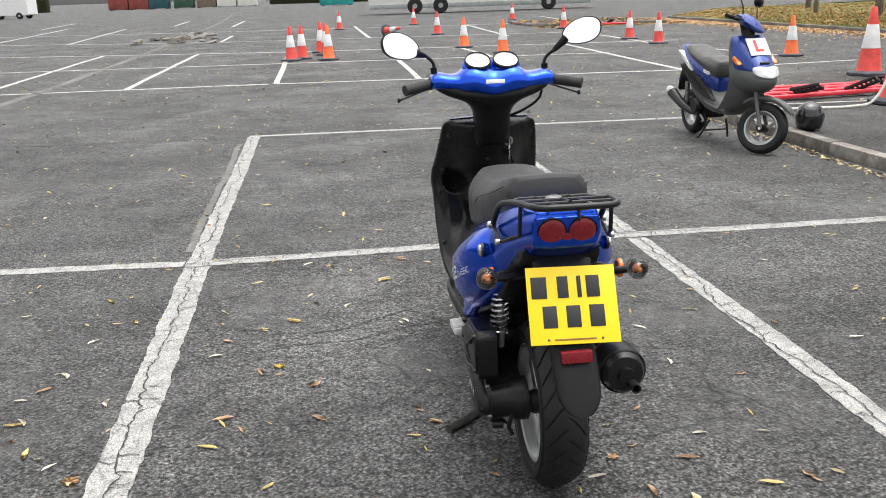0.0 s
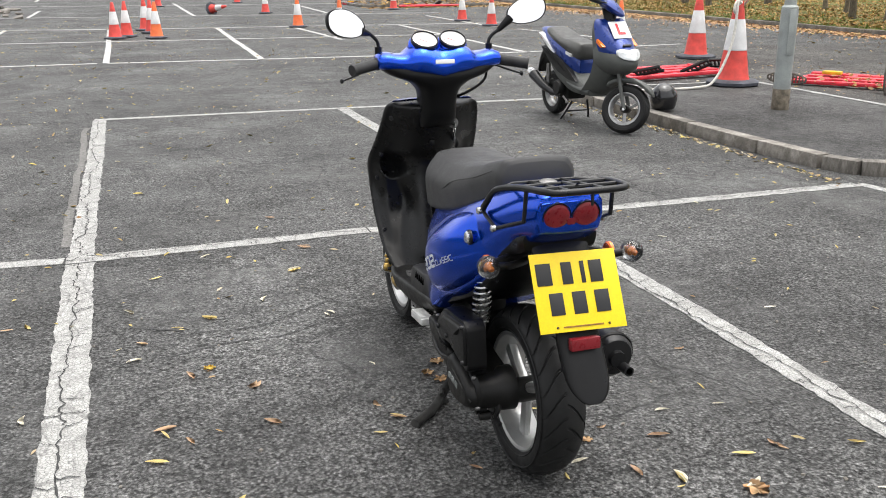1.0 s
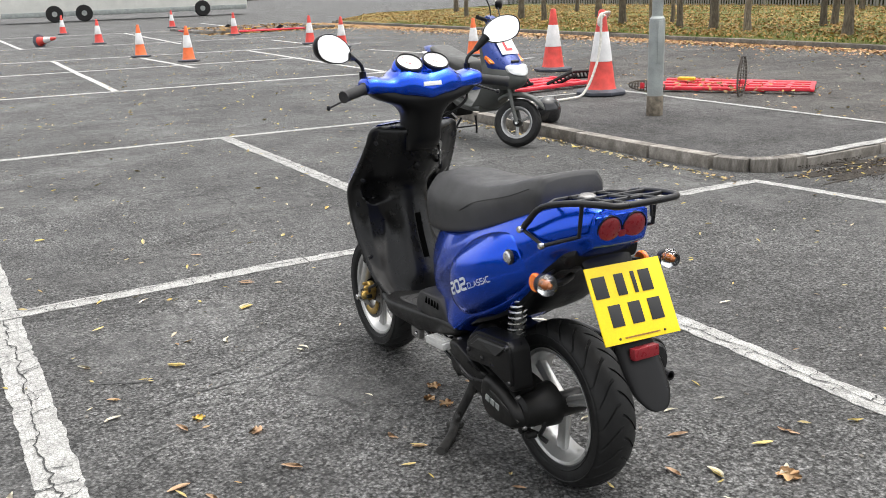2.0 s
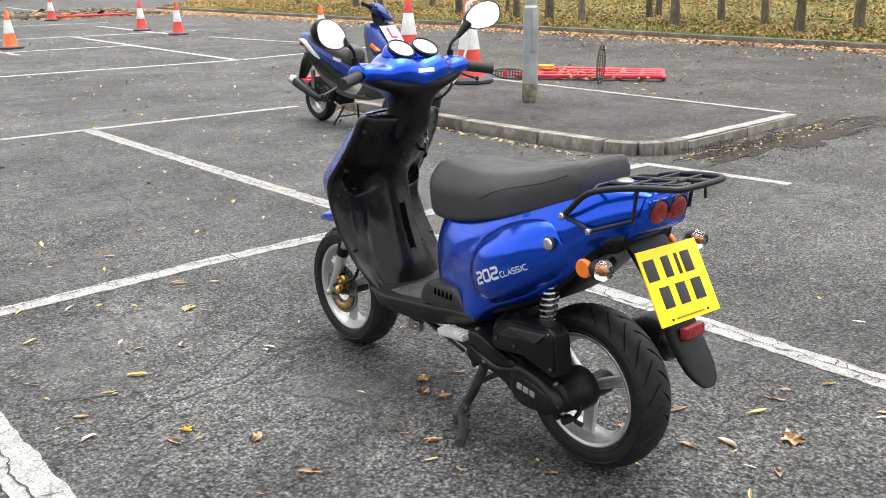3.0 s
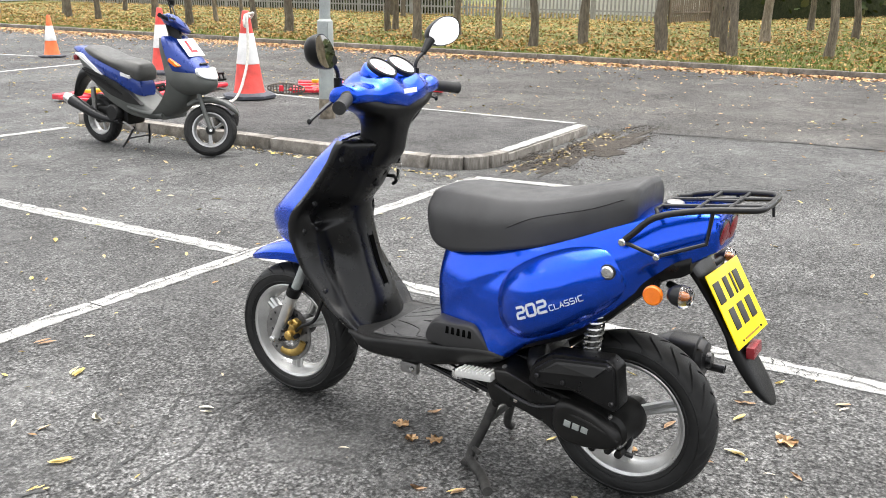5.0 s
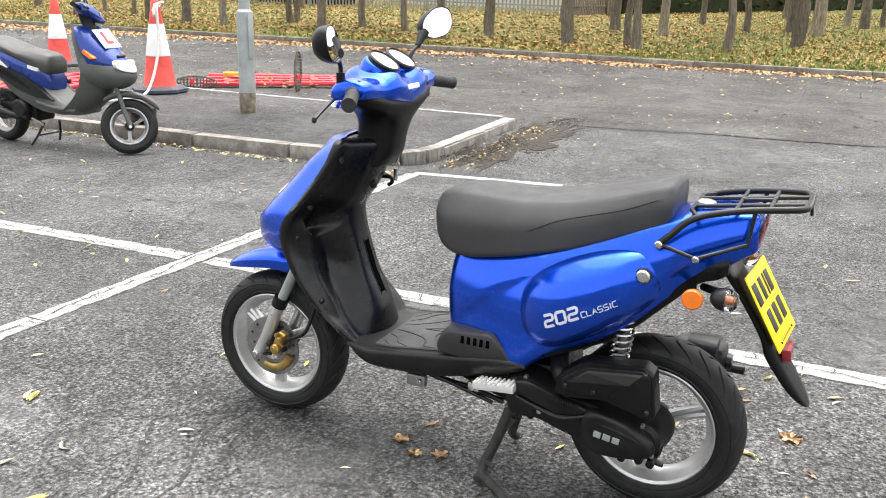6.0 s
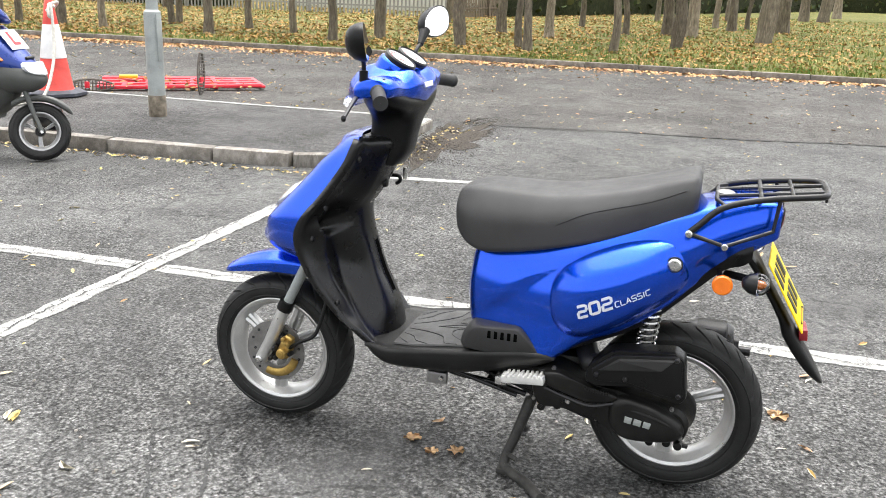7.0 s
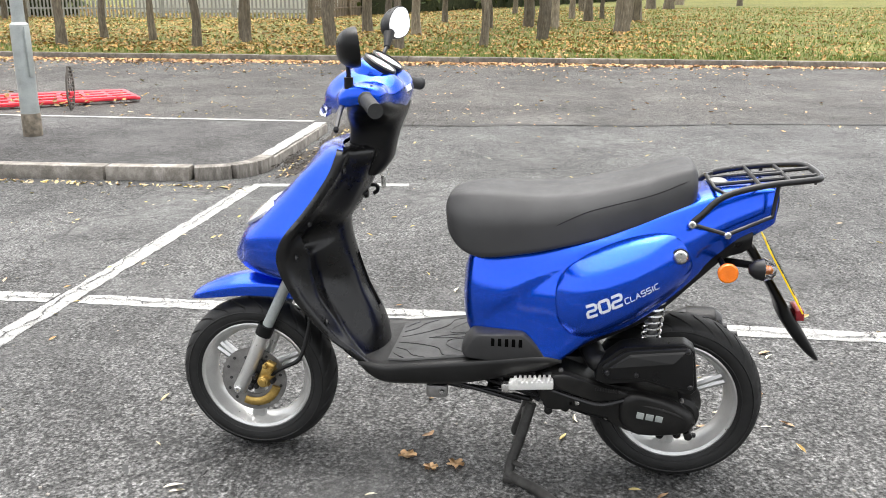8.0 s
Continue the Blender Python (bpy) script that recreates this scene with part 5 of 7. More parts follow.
rings(bm, [[Vector((x, shield_y(0, z) + o, z)) for x, z in ((-0.010, 0.47), (0.010, 0.47), (0.010, 0.53), (0.010, 0.58), (0.010, 0.622), (-0.010, 0.622), (-0.010, 0.58), (-0.010, 0.53))] for o in (-0.002, 0.006)])
slot = part("tunnel_slot", bm, SLOT_SHADE, shield, "narrow slot in the tunnel")
for x in (-0.013, 0.013):
    part("slot_rim", tube(BM(), [(x, shield_y(0, z) + 0.0018, z) for z in (0.462, 0.50, 0.54, 0.58, 0.630)], 0.0030, 8), SHIELD_PLASTIC, slot)
bm = tube(BM(), [(0.075, shield_y(0.075, 0.80), 0.805), (0.078, shield_y(0.075, 0.80) - 0.030, 0.805), (0.080, shield_y(0.075, 0.80) - 0.034, 0.790), (0.080, shield_y(0.075, 0.80) - 0.022, 0.780)], 0.006, 8, 4)
part("bag_hook", bm, BLACK_PLASTIC, shield)
part("hook_boss", lathe(BM(), [(0.001, -0.006), (0.011, -0.004), (0.013, 0.006), (0.001, 0.006)], (-0.012, shield_y(0, 0.80) - 0.004, 0.800), "Y", 16), BLACK_PLASTIC, shield)


# floor board
def ring_floor(y, zb, zt, w):
    h = zt - zb
    half = [(0.0, zb), (w - 0.050, zb), (w - 0.026, zb + 0.10 * h), (w - 0.010, zb + 0.30 * h), (w - 0.003, zb + 0.62 * h), (w, zt - 0.012), (w - 0.001, zt - 0.004), (w - 0.006, zt), (w - 0.014, zt + 0.001), (w - 0.019, zt - 0.003), (w - 0.045, zt - 0.002), (0.06, zt + 0.002), (0.0, zt + 0.003)]
    return [Vector((x, y, z)) for x, z in half] + [Vector((-x, y, z)) for x, z in reversed(half[1:-1])]


FLOOR = [(0.872, 0.340, 0.362, 0.172), (0.835, 0.305, 0.358, 0.182), (0.790, 0.292, 0.356, 0.188), (0.700, 0.294, 0.368, 0.190), (0.602, 0.300, 0.381, 0.191), (0.523, 0.316, 0.392, 0.191), (0.463, 0.332, 0.401, 0.192), (0.400, 0.348, 0.410, 0.193), (0.335, 0.376, 0.414, 0.194), (0.315, 0.392, 0.410, 0.190)]
floor = part("floor_board", skin_rows(FLOOR, 4, ring_floor), BLACK_DULL, scooter, "black floor board with a ribbed rubber mat", 45)


def floor_z(y):
    return float(np.interp(-y, [-r[0] for r in FLOOR], [r[2] for r in FLOOR]))


bm = BM()
mat = [(y, [Vector((0.150 * u * (1 if y < 0.78 else 0.93), y, floor_z(y) + (0.0035 if abs(u) < 0.99 else -0.001))) for u in (-1, -0.985, -0.5, 0, 0.5, 0.985, 1)]) for y in (0.44, 0.50, 0.56, 0.62, 0.68, 0.74, 0.795)]
rings(bm, [r for _, r in mat], close=False)
mat = part("floor_mat", bm, FLOOR_RUBBER, floor, "grey worn rubber mat")
# ink-black lines on the mat stand in for shadows of its raised ribs
FLOOR_LINES = [[(0.02, 0.785), (0.045, 0.72), (0.085, 0.66), (0.135, 0.64), (0.145, 0.60)], [(0.06, 0.785), (0.085, 0.75), (0.12, 0.73), (0.145, 0.69)],
               [(0.142, 0.56), (0.11, 0.60), (0.06, 0.64), (0.025, 0.63), (0.03, 0.57), (0.07, 0.53), (0.12, 0.50)], [(0.0, 0.70), (0.012, 0.63), (0.014, 0.56), (0.04, 0.50), (0.06, 0.46)], [(0.10, 0.785), (0.12, 0.77), (0.14, 0.75)]]
for row in FLOOR_LINES:
    for sx in (-1, 1):
        flow = curve([(sx * x, y, floor_z(y) + 0.0035) for x, y in row], 6)
        part("floor_groove", tube(BM(), flow, 0.0021, 5), INK, mat)

# tail body
BODY = [(0.588, 0.490, 0.610, 0.070, 0.085, 0.060), (0.572, 0.458, 0.648, 0.105, 0.115, 0.085), (0.540, 0.440, 0.662, 0.130, 0.135, 0.100), (0.470, 0.424, 0.680, 0.155, 0.160, 0.112), (0.395, 0.408, 0.696, 0.178, 0.182, 0.118), (0.335, 0.400, 0.712, 0.190, 0.200, 0.122), (0.300, 0.425, 0.722, 0.188, 0.204, 0.124), (0.240, 0.468, 0.740, 0.182, 0.202, 0.126), (0.140, 0.512, 0.772, 0.168, 0.192, 0.126), (0.040, 0.580, 0.806, 0.142, 0.168, 0.118), (-0.060, 0.672, 0.840, 0.112, 0.136, 0.102), (-0.150, 0.734, 0.856, 0.092, 0.108, 0.088), (-0.205, 0.768, 0.858, 0.080, 0.090, 0.078), (-0.216, 0.778, 0.850, 0.072, 0.080, 0.070)]
body = part("tail_body", skin_rows(BODY, 5, ring_body), BLUE, scooter, "glossy metallic blue tail body", 50)
from mathutils.bvhtree import BVHTree


def skin_tree(ob):
    tb = BM()
    tb.from_mesh(ob.data)
    tree = BVHTree.FromBMesh(tb)
    tb.free()
    return tree


def on_skin(tree, sx, y, z, default=0.17):
    hit = tree.ray_cast(Vector((sx * 0.5, y, z)), Vector((-sx, 0, 0)))
    return abs(hit[0].x) if hit[0] else default


body_tree = skin_tree(body)
BUMP = [(0.338, 0.560), (0.338, 0.610), (0.318, 0.652), (0.268, 0.690), (0.200, 0.724), (0.130, 0.748), (0.062, 0.757), (0.022, 0.738), (-0.006, 0.690), (-0.010, 0.655), (0.010, 0.620), (0.050, 0.580), (0.115, 0.535), (0.180, 0.500), (0.245, 0.474), (0.295, 0.482), (0.328, 0.515)]
BC = np.array([0.165, 0.615])
for sx in (-1, 1):
    o = [np.array(p) for p in lerp_rows([*BUMP, BUMP[0]], 5)[:-1]]
    rs = []
    for k, h in ((1.0, -0.006), (0.985, 0.001), (0.955, 0.006), (0.91, 0.0135), (0.84, 0.0225), (0.74, 0.032), (0.61, 0.040), (0.45, 0.0455), (0.28, 0.048), (0.10, 0.049)):
        ring = []
        for p in o:
            q = BC + (p - BC) * k
            e = (0.55 + 0.45 * ease(-0.02, 0.12, q[0])) * (1 - 0.30 * ease(0.22, 0.34, q[0]))
            ring.append(Vector((sx * (on_skin(body_tree, sx, q[0], q[1], 0.15) + h * (e if h > 0 else 1)), q[0], q[1])))
        rs.append(ring)
    for ring in rs[2:]:  # calm the skin's own waves across the panel
        xs = [v.x for v in ring]
        for i, v in enumerate(ring):
            v.x = sum(xs[(i + d) % len(xs)] for d in range(-4, 5)) / 9
    bm = BM()
    rings(bm, rs)
    pn = part("side_panel", bm, BLUE, scooter, "bulging blue side panel", 70)
    bm = lathe(BM(), [(0.001, -0.006), (0.013, -0.006), (0.0175, -0.002), (0.0165, 0.004), (0.012, 0.005), (0.011, 0.002), (0.001, 0.002)], (sx * 0.183, 0.028, 0.704), "X", 24)
    badge = part("badge", bm, STEEL, pn, "round chrome badge")
    part("badge_mark", box(BM(), (sx * 0.1875, 0.028, 0.704), (0.002, 0.004, 0.013), 0.0005, pose(0, 0, 0, 20)), INK, badge)
    part("badge_gasket", lathe(BM(), [(0.016, -0.004), (0.0205, -0.003), (0.0205, 0.003), (0.016, 0.004)], (sx * 0.178, 0.028, 0.704), "X", 24), INK, badge)
    outl = round_poly([(0.330, 0.392), (0.350, 0.420), (0.386, 0.456), (0.415, 0.478), (0.470, 0.473), (0.555, 0.468), (0.578, 0.442), (0.590, 0.408), (0.582, 0.392), (0.45, 0.382)], 0.014)
    vent = part("side_vent", pillow(BM(), outl, 0.120, 0.188, 0.018, 6, sx, 0.32), VENT_SHEEN, scooter, "black slotted side vent")
    vent_tree = skin_tree(vent)
    for k in range(5):
        # solid black blocks stand in for the shaded slot openings
        part("vent_slot", box(BM(), (sx * (on_skin(vent_tree, sx, 0.424 + k * 0.0185, 0.4505) - 0.003), 0.424 + k * 0.0185, 0.4480), (0.010, 0.0095, 0.024), 0.001, pose(0, 0, 0, 0, -sx * 12, 0)), SLOT_SHADE, vent)
# strip between seat and tail
rows = [(0.54, 0.640, 0.672, 0.10, 0.105, 0.09), (0.30, 0.690, 0.735, 0.118, 0.122, 0.10), (0.10, 0.760, 0.815, 0.116, 0.12, 0.10), (0.00, 0.800, 0.845, 0.104, 0.108, 0.09)]
part("seat_base", skin_rows(rows), BLACK_PLASTIC, scooter)

# seat
SEAT = [(0.645, 0.752, 0.790, 0.035, 0.045, 0.025), (0.630, 0.715, 0.808, 0.085, 0.092, 0.060), (0.590, 0.680, 0.820, 0.118, 0.124, 0.085), (0.530, 0.668, 0.826, 0.132, 0.138, 0.096), (0.430, 0.682, 0.826, 0.140, 0.146, 0.104), (0.340, 0.702, 0.830, 0.142, 0.148, 0.110), (0.240, 0.728, 0.846, 0.140, 0.146, 0.112), (0.140, 0.764, 0.870, 0.132, 0.138, 0.110), (0.060, 0.796, 0.894, 0.120, 0.126, 0.104), (0.020, 0.812, 0.905, 0.112, 0.118, 0.098), (0.000, 0.820, 0.908, 0.106, 0.112, 0.092), (-0.012, 0.832, 0.898, 0.094, 0.100, 0.078)]
seat = part("seat", skin_rows(SEAT, 5), SEAT_VINYL, scooter, "padded black vinyl dual seat", 60)
for sx in (-1, 1):
    pts = [(sx * 0.148, 0.34, 0.765), (sx * 0.147, 0.27, 0.80), (sx * 0.143, 0.20, 0.822), (sx * 0.134, 0.10, 0.850), (sx * 0.118, 0.02, 0.882)]
    part("seam", tube(BM(), pts, 0.0014, 6, 5), BLACK_PLASTIC, seat, "stitched seam")

# handlebar cover, dials, grips, levers
rows = [(-0.219, 0.800, 0.872, 1.078, 1.110), (-0.212, 0.786, 0.892, 1.072, 1.120), (-0.185, 0.778, 0.904, 1.068, 1.126), (-0.150, 0.776, 0.908, 1.064, 1.120), (-0.122, 0.770, 0.928, 1.060, 1.122), (-0.095, 0.758, 0.950, 1.056, 1.142), (-0.060, 0.752, 0.972, 1.056, 1.156), (-0.000, 0.752, 0.984, 1.056, 1.148), (0.060, 0.752, 0.972, 1.056, 1.156), (0.095, 0.758, 0.950, 1.056, 1.142), (0.122, 0.770, 0.928, 1.060, 1.122), (0.150, 0.776, 0.908, 1.064, 1.120), (0.185, 0.778, 0.904, 1.068, 1.126), (0.212, 0.786, 0.892, 1.072, 1.120), (0.219, 0.800, 0.872, 1.078, 1.110)]


def ring_bar(x, y0, y1, z0, z1):
    yc, zc, ry, rz = (y0 + y1) / 2, (z0 + z1) / 2, (y1 - y0) / 2, (z1 - z0) / 2
    out = []
    for k in range(24):
        a = 2 * math.pi * k / 24
        c, s = math.cos(a), math.sin(a)
        out.append(Vector((x, yc + ry * math.copysign(abs(c) ** 0.6, c), zc + 0.26 * max(0, 1 - abs(x) / 0.13) * ry * min(0, c) + rz * math.copysign(abs(s) ** 0.75, s) - ((0.016 + 0.048 * max(0, 1 - abs(x) / 0.14)) if c > 0 else 0.004) * abs(c))))
    return out


bars = part("handlebar_cover", skin_rows(rows, 4, ring_bar), BLUE, scooter, "blue handlebar cover with two round dials", 50)
NECK = [(0.862, 0.060, 0.828, 0.930), (0.900, 0.066, 0.800, 0.925), (0.950, 0.064, 0.788, 0.915), (0.990, 0.070, 0.776, 0.912), (1.020, 0.100, 0.764, 0.915), (1.045, 0.165, 0.762, 0.905), (1.070, 0.205, 0.772, 0.895), (1.085, 0.210, 0.785, 0.880)]


def ring_neck(z, w, y0, y1):
    yc, ry = (y0 + y1) / 2, (y1 - y0) / 2
    return [Vector((w * math.copysign(abs(math.cos(a)) ** 0.6, math.cos(a)), yc + ry * math.copysign(abs(math.sin(a)) ** 0.6, math.sin(a)), z)) for a in (2 * math.pi * k / 28 for k in range(28))]


part("steering_neck", skin_rows(NECK, 4, ring_neck), BLACK_PLASTIC, scooter, "black steering neck cowl", 55)
for sx in (-1, 1):
    c = Vector((sx * 0.050, 0.826, 1.151))
    bm = lathe(BM(), [(0.030, -0.075), (0.054, -0.060), (0.0545, -0.012), (0.052, -0.003), (0.046, 0.002)], (0, 0, 0), "Z", 36)
    for v in bm.verts:
        v.co = c + pose(0, 0, 0, 32, 0, 0) @ v.co
    part("dial_pod", bm, BLUE, bars, "blue pod round the dial", 60)
    bm = lathe(BM(), [(0.001, -0.014), (0.043, -0.014), (0.046, 0.0), (0.0475, 0.014), (0.044, 0.018), (0.040, 0.010), (0.001, 0.010)], (0, 0, 0), "Z", 36)
    for v in bm.verts:
        v.co = c + pose(0, 0, 0, 32, 0, 0) @ v.co
    d = part("dial", bm, BLACK_METAL, bars, "round dial in a black bezel")
    bm = lathe(BM(), [(0.001, 0.012), (0.040, 0.012), (0.0415, 0.014), (0.0415, 0.011), (0.001, 0.011)], (0, 0, 0), "Z", 36)
    for v in bm.verts:
        v.co = c + pose(0, 0, 0, 32, 0, 0) @ v.co
    part("dial_face", bm, DIAL, d, "pale glazed dial face")
    bm = BM()
    for k in range(11):
        a = radians(-120 + 24 * k)
        box(bm, (0.031 * math.sin(a), 0.031 * math.cos(a), 0.0135), (0.0015, 0.006, 0.001), 0, pose(0, 0, 0, 0, 0, -math.degrees(a)))
    box(bm, (-0.007, -0.005, 0.0145), (0.002, 0.030, 0.001), 0, pose(0, 0, 0, 0, 0, 55))
    for v in bm.verts:
        v.co = c + pose(0, 0, 0, 32, 0, 0) @ v.co
    part("dial_marks", bm, RED_INK, d)
    # switch block, grip, lever, mirror
    bm = box(BM(), (sx * 0.186, 0.802, 1.108), (0.042, 0.034, 0.014), 0.004, pose(0, 0, 0, 38))
    sw = part("switch_block", bm, BLACK_PLASTIC, bars)
    for k in (-1, 1):
        part("switch", box(BM(), (sx * 0.186 + k * 0.010, 0.799, 1.114), (0.009, 0.010, 0.007), 0.002, pose(0, 0, 0, 38)), BLACK_METAL, sw)
    prof = [(0.001, 0.0), (0.020, 0.0), (0.0215, 0.006), (0.0175, 0.012)] + [(0.0175 + (0.0008 if k % 2 else 0), 0.012 + k * 0.004) for k in range(1, 23)] + [(0.0195, 0.104), (0.0195, 0.110), (0.001, 0.110)]
    bm = lathe(BM(), prof, (0, 0, 0), "X", 20)
    a, b = Vector((sx * 0.214, 0.822, 1.088)), Vector((sx * 0.330, 0.768, 1.070))
    q = Vector((1, 0, 0)).rotation_difference(b - a).to_matrix().to_4x4()
    for v in bm.verts:
        v.co = a + q @ v.co
    part("grip", bm, GRIP_RUBBER, bars, "black ribbed rubber grip")
    lev = [(sx * 0.200, 0.884, 1.074), (sx * 0.240, 0.882, 1.060), (sx * 0.285, 0.877, 1.044), (sx * 0.328, 0.870, 1.030)]
    bm = tube(BM(), lev, 0.0075, 8, 5, 0.0055, flat=0.7)
    lathe(bm, [(0.001, -0.009), (0.005, -0.007), (0.0075, 0), (0.005, 0.007), (0.001, 0.009)], lev[-1], "Z", 12)
    part("brake_lever", bm, BLACK_METAL, bars, "black brake lever")
    mc = Vector((0.330, 0.846, 1.250) if sx > 0 else (-0.319, 0.820, 1.221))
    stem = [(sx * 0.200, 0.868, 1.118), (sx * 0.200, 0.868, 1.150), (sx * 0.215, 0.865, 1.172), (sx * 0.250, 0.858, 1.196), mc + Vector((-sx * 0.055, 0.020, -0.032))]
    mir = part("mirror", tube(BM(), stem, 0.0062, 10, 4), BLACK_METAL, bars, "black round-cornered mirror on a stalk")
    part("mirror_boot", tube(BM(), [(sx * 0.200, 0.868, 1.112), (sx * 0.200, 0.868, 1.140)], 0.012, 10), BLACK_PLASTIC, mir)
    part("stalk_sleeve", tube(BM(), [(sx * 0.232, 0.861, 1.184), mc + Vector((-sx * 0.052, 0.016, -0.026))], 0.009, 12, 0, 0.017), BLACK_PLASTIC, mir)
    turn = pose(0, 0, 0, -9 if sx > 0 else -6.5, 0, -sx * 18)

    def head(u, k, y):
        cc, ss = math.cos(u), math.sin(u)
        px, pz = k * 0.070 * math.copysign(abs(cc) ** 0.82, cc), k * 0.047 * math.copysign(abs(ss) ** 0.80, ss)
        pinch = max(0.0, -sx * px / 0.070)  # drawn in towards the stalk
        return mc + turn @ Vector((px, y, pz * (1 - 0.28 * pinch ** 1.5) - 0.016 * pinch + 0.010 * max(0.0, sx * px / 0.070)))

    us = [2 * math.pi * k / 32 for k in range(32)]
    bm = BM()
    rings(bm, [[head(u, k, y) for u in us] for k, y in ((0.93, -0.004), (0.985, -0.006), (1.0, 0.0), (0.97, 0.012), (0.86, 0.026), (0.62, 0.038), (0.3, 0.044))])
    part("mirror_shell", bm, BLACK_PLASTIC, mir)
    bm = BM()
    rings(bm, [[head(u, 0.925, y) for u in us] for y in (-0.0042, -0.0062)])
    part("mirror_glass", bm, MIRROR, mir, "mirror glass")
part("label_strip", box(BM(), (0, 0.7535, 1.094), (0.066, 0.004, 0.014), 0.001, pose(0, 0, 0, -14)), WHITE, bars, "blank white label strip")
for a in ([(0.19, 0.86, 1.06), (0.17, 0.83, 1.02), (0.12, 0.83, 0.985), (0.06, 0.86, 0.955)],):
    part("cable", tube(BM(), a, 0.005, 8, 6), BLACK_PLASTIC, scooter)
part("front_position_lamp", box(BM(), (0, 0.974, 1.036), (0.13, 0.024, 0.034), 0.010, pose(0, 0, 0, 20)), CLEAR, bars, "clear front lamp lens")

# tail lamps, plate, mudguard
lampb = part("lamp_panel", box(BM(), (0, -0.200, 0.808), (0.172, 0.030, 0.092), 0.020, pose(0, 0, 0, 12)), BLUE, scooter)
part("lamp_bridge", box(BM(), (0, -0.211, 0.793), (0.026, 0.012, 0.026), 0.004, pose(0, 0, 0, 12)), LENS_RED, lampb)
for sx in (-1, 1):
    lens = None
    for nm, prof, mat, lab in (("tail_lamp", [(0.001, -0.0155), (0.018, -0.015), (0.032, -0.012), (0.0360, -0.008), (0.0370, 0.0), (0.001, 0.0)], LENS_RED, "round red tail lamp"), ("lamp_ring", [(0.0358, -0.004), (0.0365, -0.0105), (0.0388, -0.0105), (0.0394, 0.0)], BLACK_PLASTIC, "")):
        bm = lathe(BM(), prof, (0, 0, 0), "Y", 36)
        for v in bm.verts:
            v.co = Vector((sx * 0.0395, -0.207, 0.810)) + pose(0, 0, 0, 10) @ v.co
        lens = part(nm, bm, mat, lens or lampb, lab)
    bm = tube(BM(), [(sx * 0.07, -0.10, 0.665), (sx * 0.13, -0.15, 0.675), (sx * 0.175, -0.165, 0.682)], 0.010, 10, 3)
    ind = part("indicator", bm, BLACK_PLASTIC, scooter, "rear indicator on a black stalk")
    prof = [(0.001, -0.030), (0.016, -0.027), (0.026, -0.015), (0.029, 0.0), (0.024, 0.020), (0.012, 0.034), (0.001, 0.037)]
    cI = Vector((sx * 0.200, -0.172, 0.685))
    part("indicator_lens", lathe(BM(), prof[:4] + [(0.001, 0.0)], cI, "Y", 24), CLEAR, ind, "clear indicator lens")
    part("indicator_bulb", lathe(BM(), [(0.001, -0.018), (0.007, -0.013), (0.009, 0), (0.001, 0.0)], cI, "Y", 14), AMBER_BULB, ind)
    part("indicator_shell", lathe(BM(), [(0.001, 0.001), (0.029, 0.001)] + prof[4:], cI, "Y", 24), BLACK_METAL, ind)
    rf = lathe(BM(), [(0.001, -0.006), (0.022, -0.006), (0.0255, -0.002), (0.0255, 0.006), (0.001, 0.006)], (sx * 0.176, -0.092, 0.664), "X", 28)
    part("side_reflector", rf, LENS_ORANGE, scooter, "round orange side reflector")
    part("reflector_bracket", tube(BM(), [(sx * 0.168, -0.092, 0.664), (sx * 0.10, -0.08, 0.68)], 0.008, 8), BLACK_PLASTIC, scooter)
GUARD = [(0.755, -0.130, 0.088, 0.036), (0.700, -0.178, 0.078, 0.032), (0.620, -0.226, 0.062, 0.026), (0.545, -0.274, 0.056, 0.030), (0.500, -0.304, 0.058, 0.044), (0.450, -0.337, 0.058, 0.042), (0.412, -0.360, 0.054, 0.032), (0.385, -0.376, 0.036, 0.018), (0.376, -0.381, 0.018, 0.010)]


def ring_guard(z, y, w, d):
    return [Vector((w * math.copysign(abs(math.cos(a)) ** 0.5, math.cos(a)), y + d / 2 + d / 2 * math.copysign(abs(math.sin(a)) ** 0.6, math.sin(a)), z)) for a in (2 * math.pi * k / 20 for k in range(20))]


guard = part("rear_mudguard", skin_rows(GUARD, 3, ring_guard), BLACK_PLASTIC, scooter, "long black plastic rear mudguard", 50)
part("rear_reflector", box(BM(), (0, -0.312, 0.510), (0.078, 0.022, 0.030), 0.003, pose(0, 0, 0, -6)), LENS_RED, guard, "red rear reflector")
ptilt = pose(0.004, -0.2570, 0.628, -30.6, 0, -4)
plate = part("number_plate", box(BM(), (0, 0, 0), (0.228, 0.004, 0.200), 0.0015), YELLOW, scooter, "yellow number plate with black bars")
plate.matrix_basis = ptilt
for x, w in ((-0.083, 0.040), (-0.022, 0.028), (0.020, 0.011), (0.055, 0.034)):
    part("plate_bar", box(BM(), (x, -0.003, 0.046), (w, 0.002, 0.056), 0.0008), INK, plate)
for x, w in ((-0.060, 0.036), (0.0, 0.036), (0.060, 0.038)):
    part("plate_bar", box(BM(), (x, -0.003, -0.030), (w, 0.002, 0.056), 0.0008), INK, plate)
part("small_print_bar", box(BM(), (0.0, -0.003, -0.088), (0.105, 0.002, 0.004), 0.0004), BROWN_INK, plate)
for sx in (-1, 1):
    bolt(plate, (sx * 0.068, -0.0035, -0.088), 0.003, INK, "Y", "screw", 0.002)

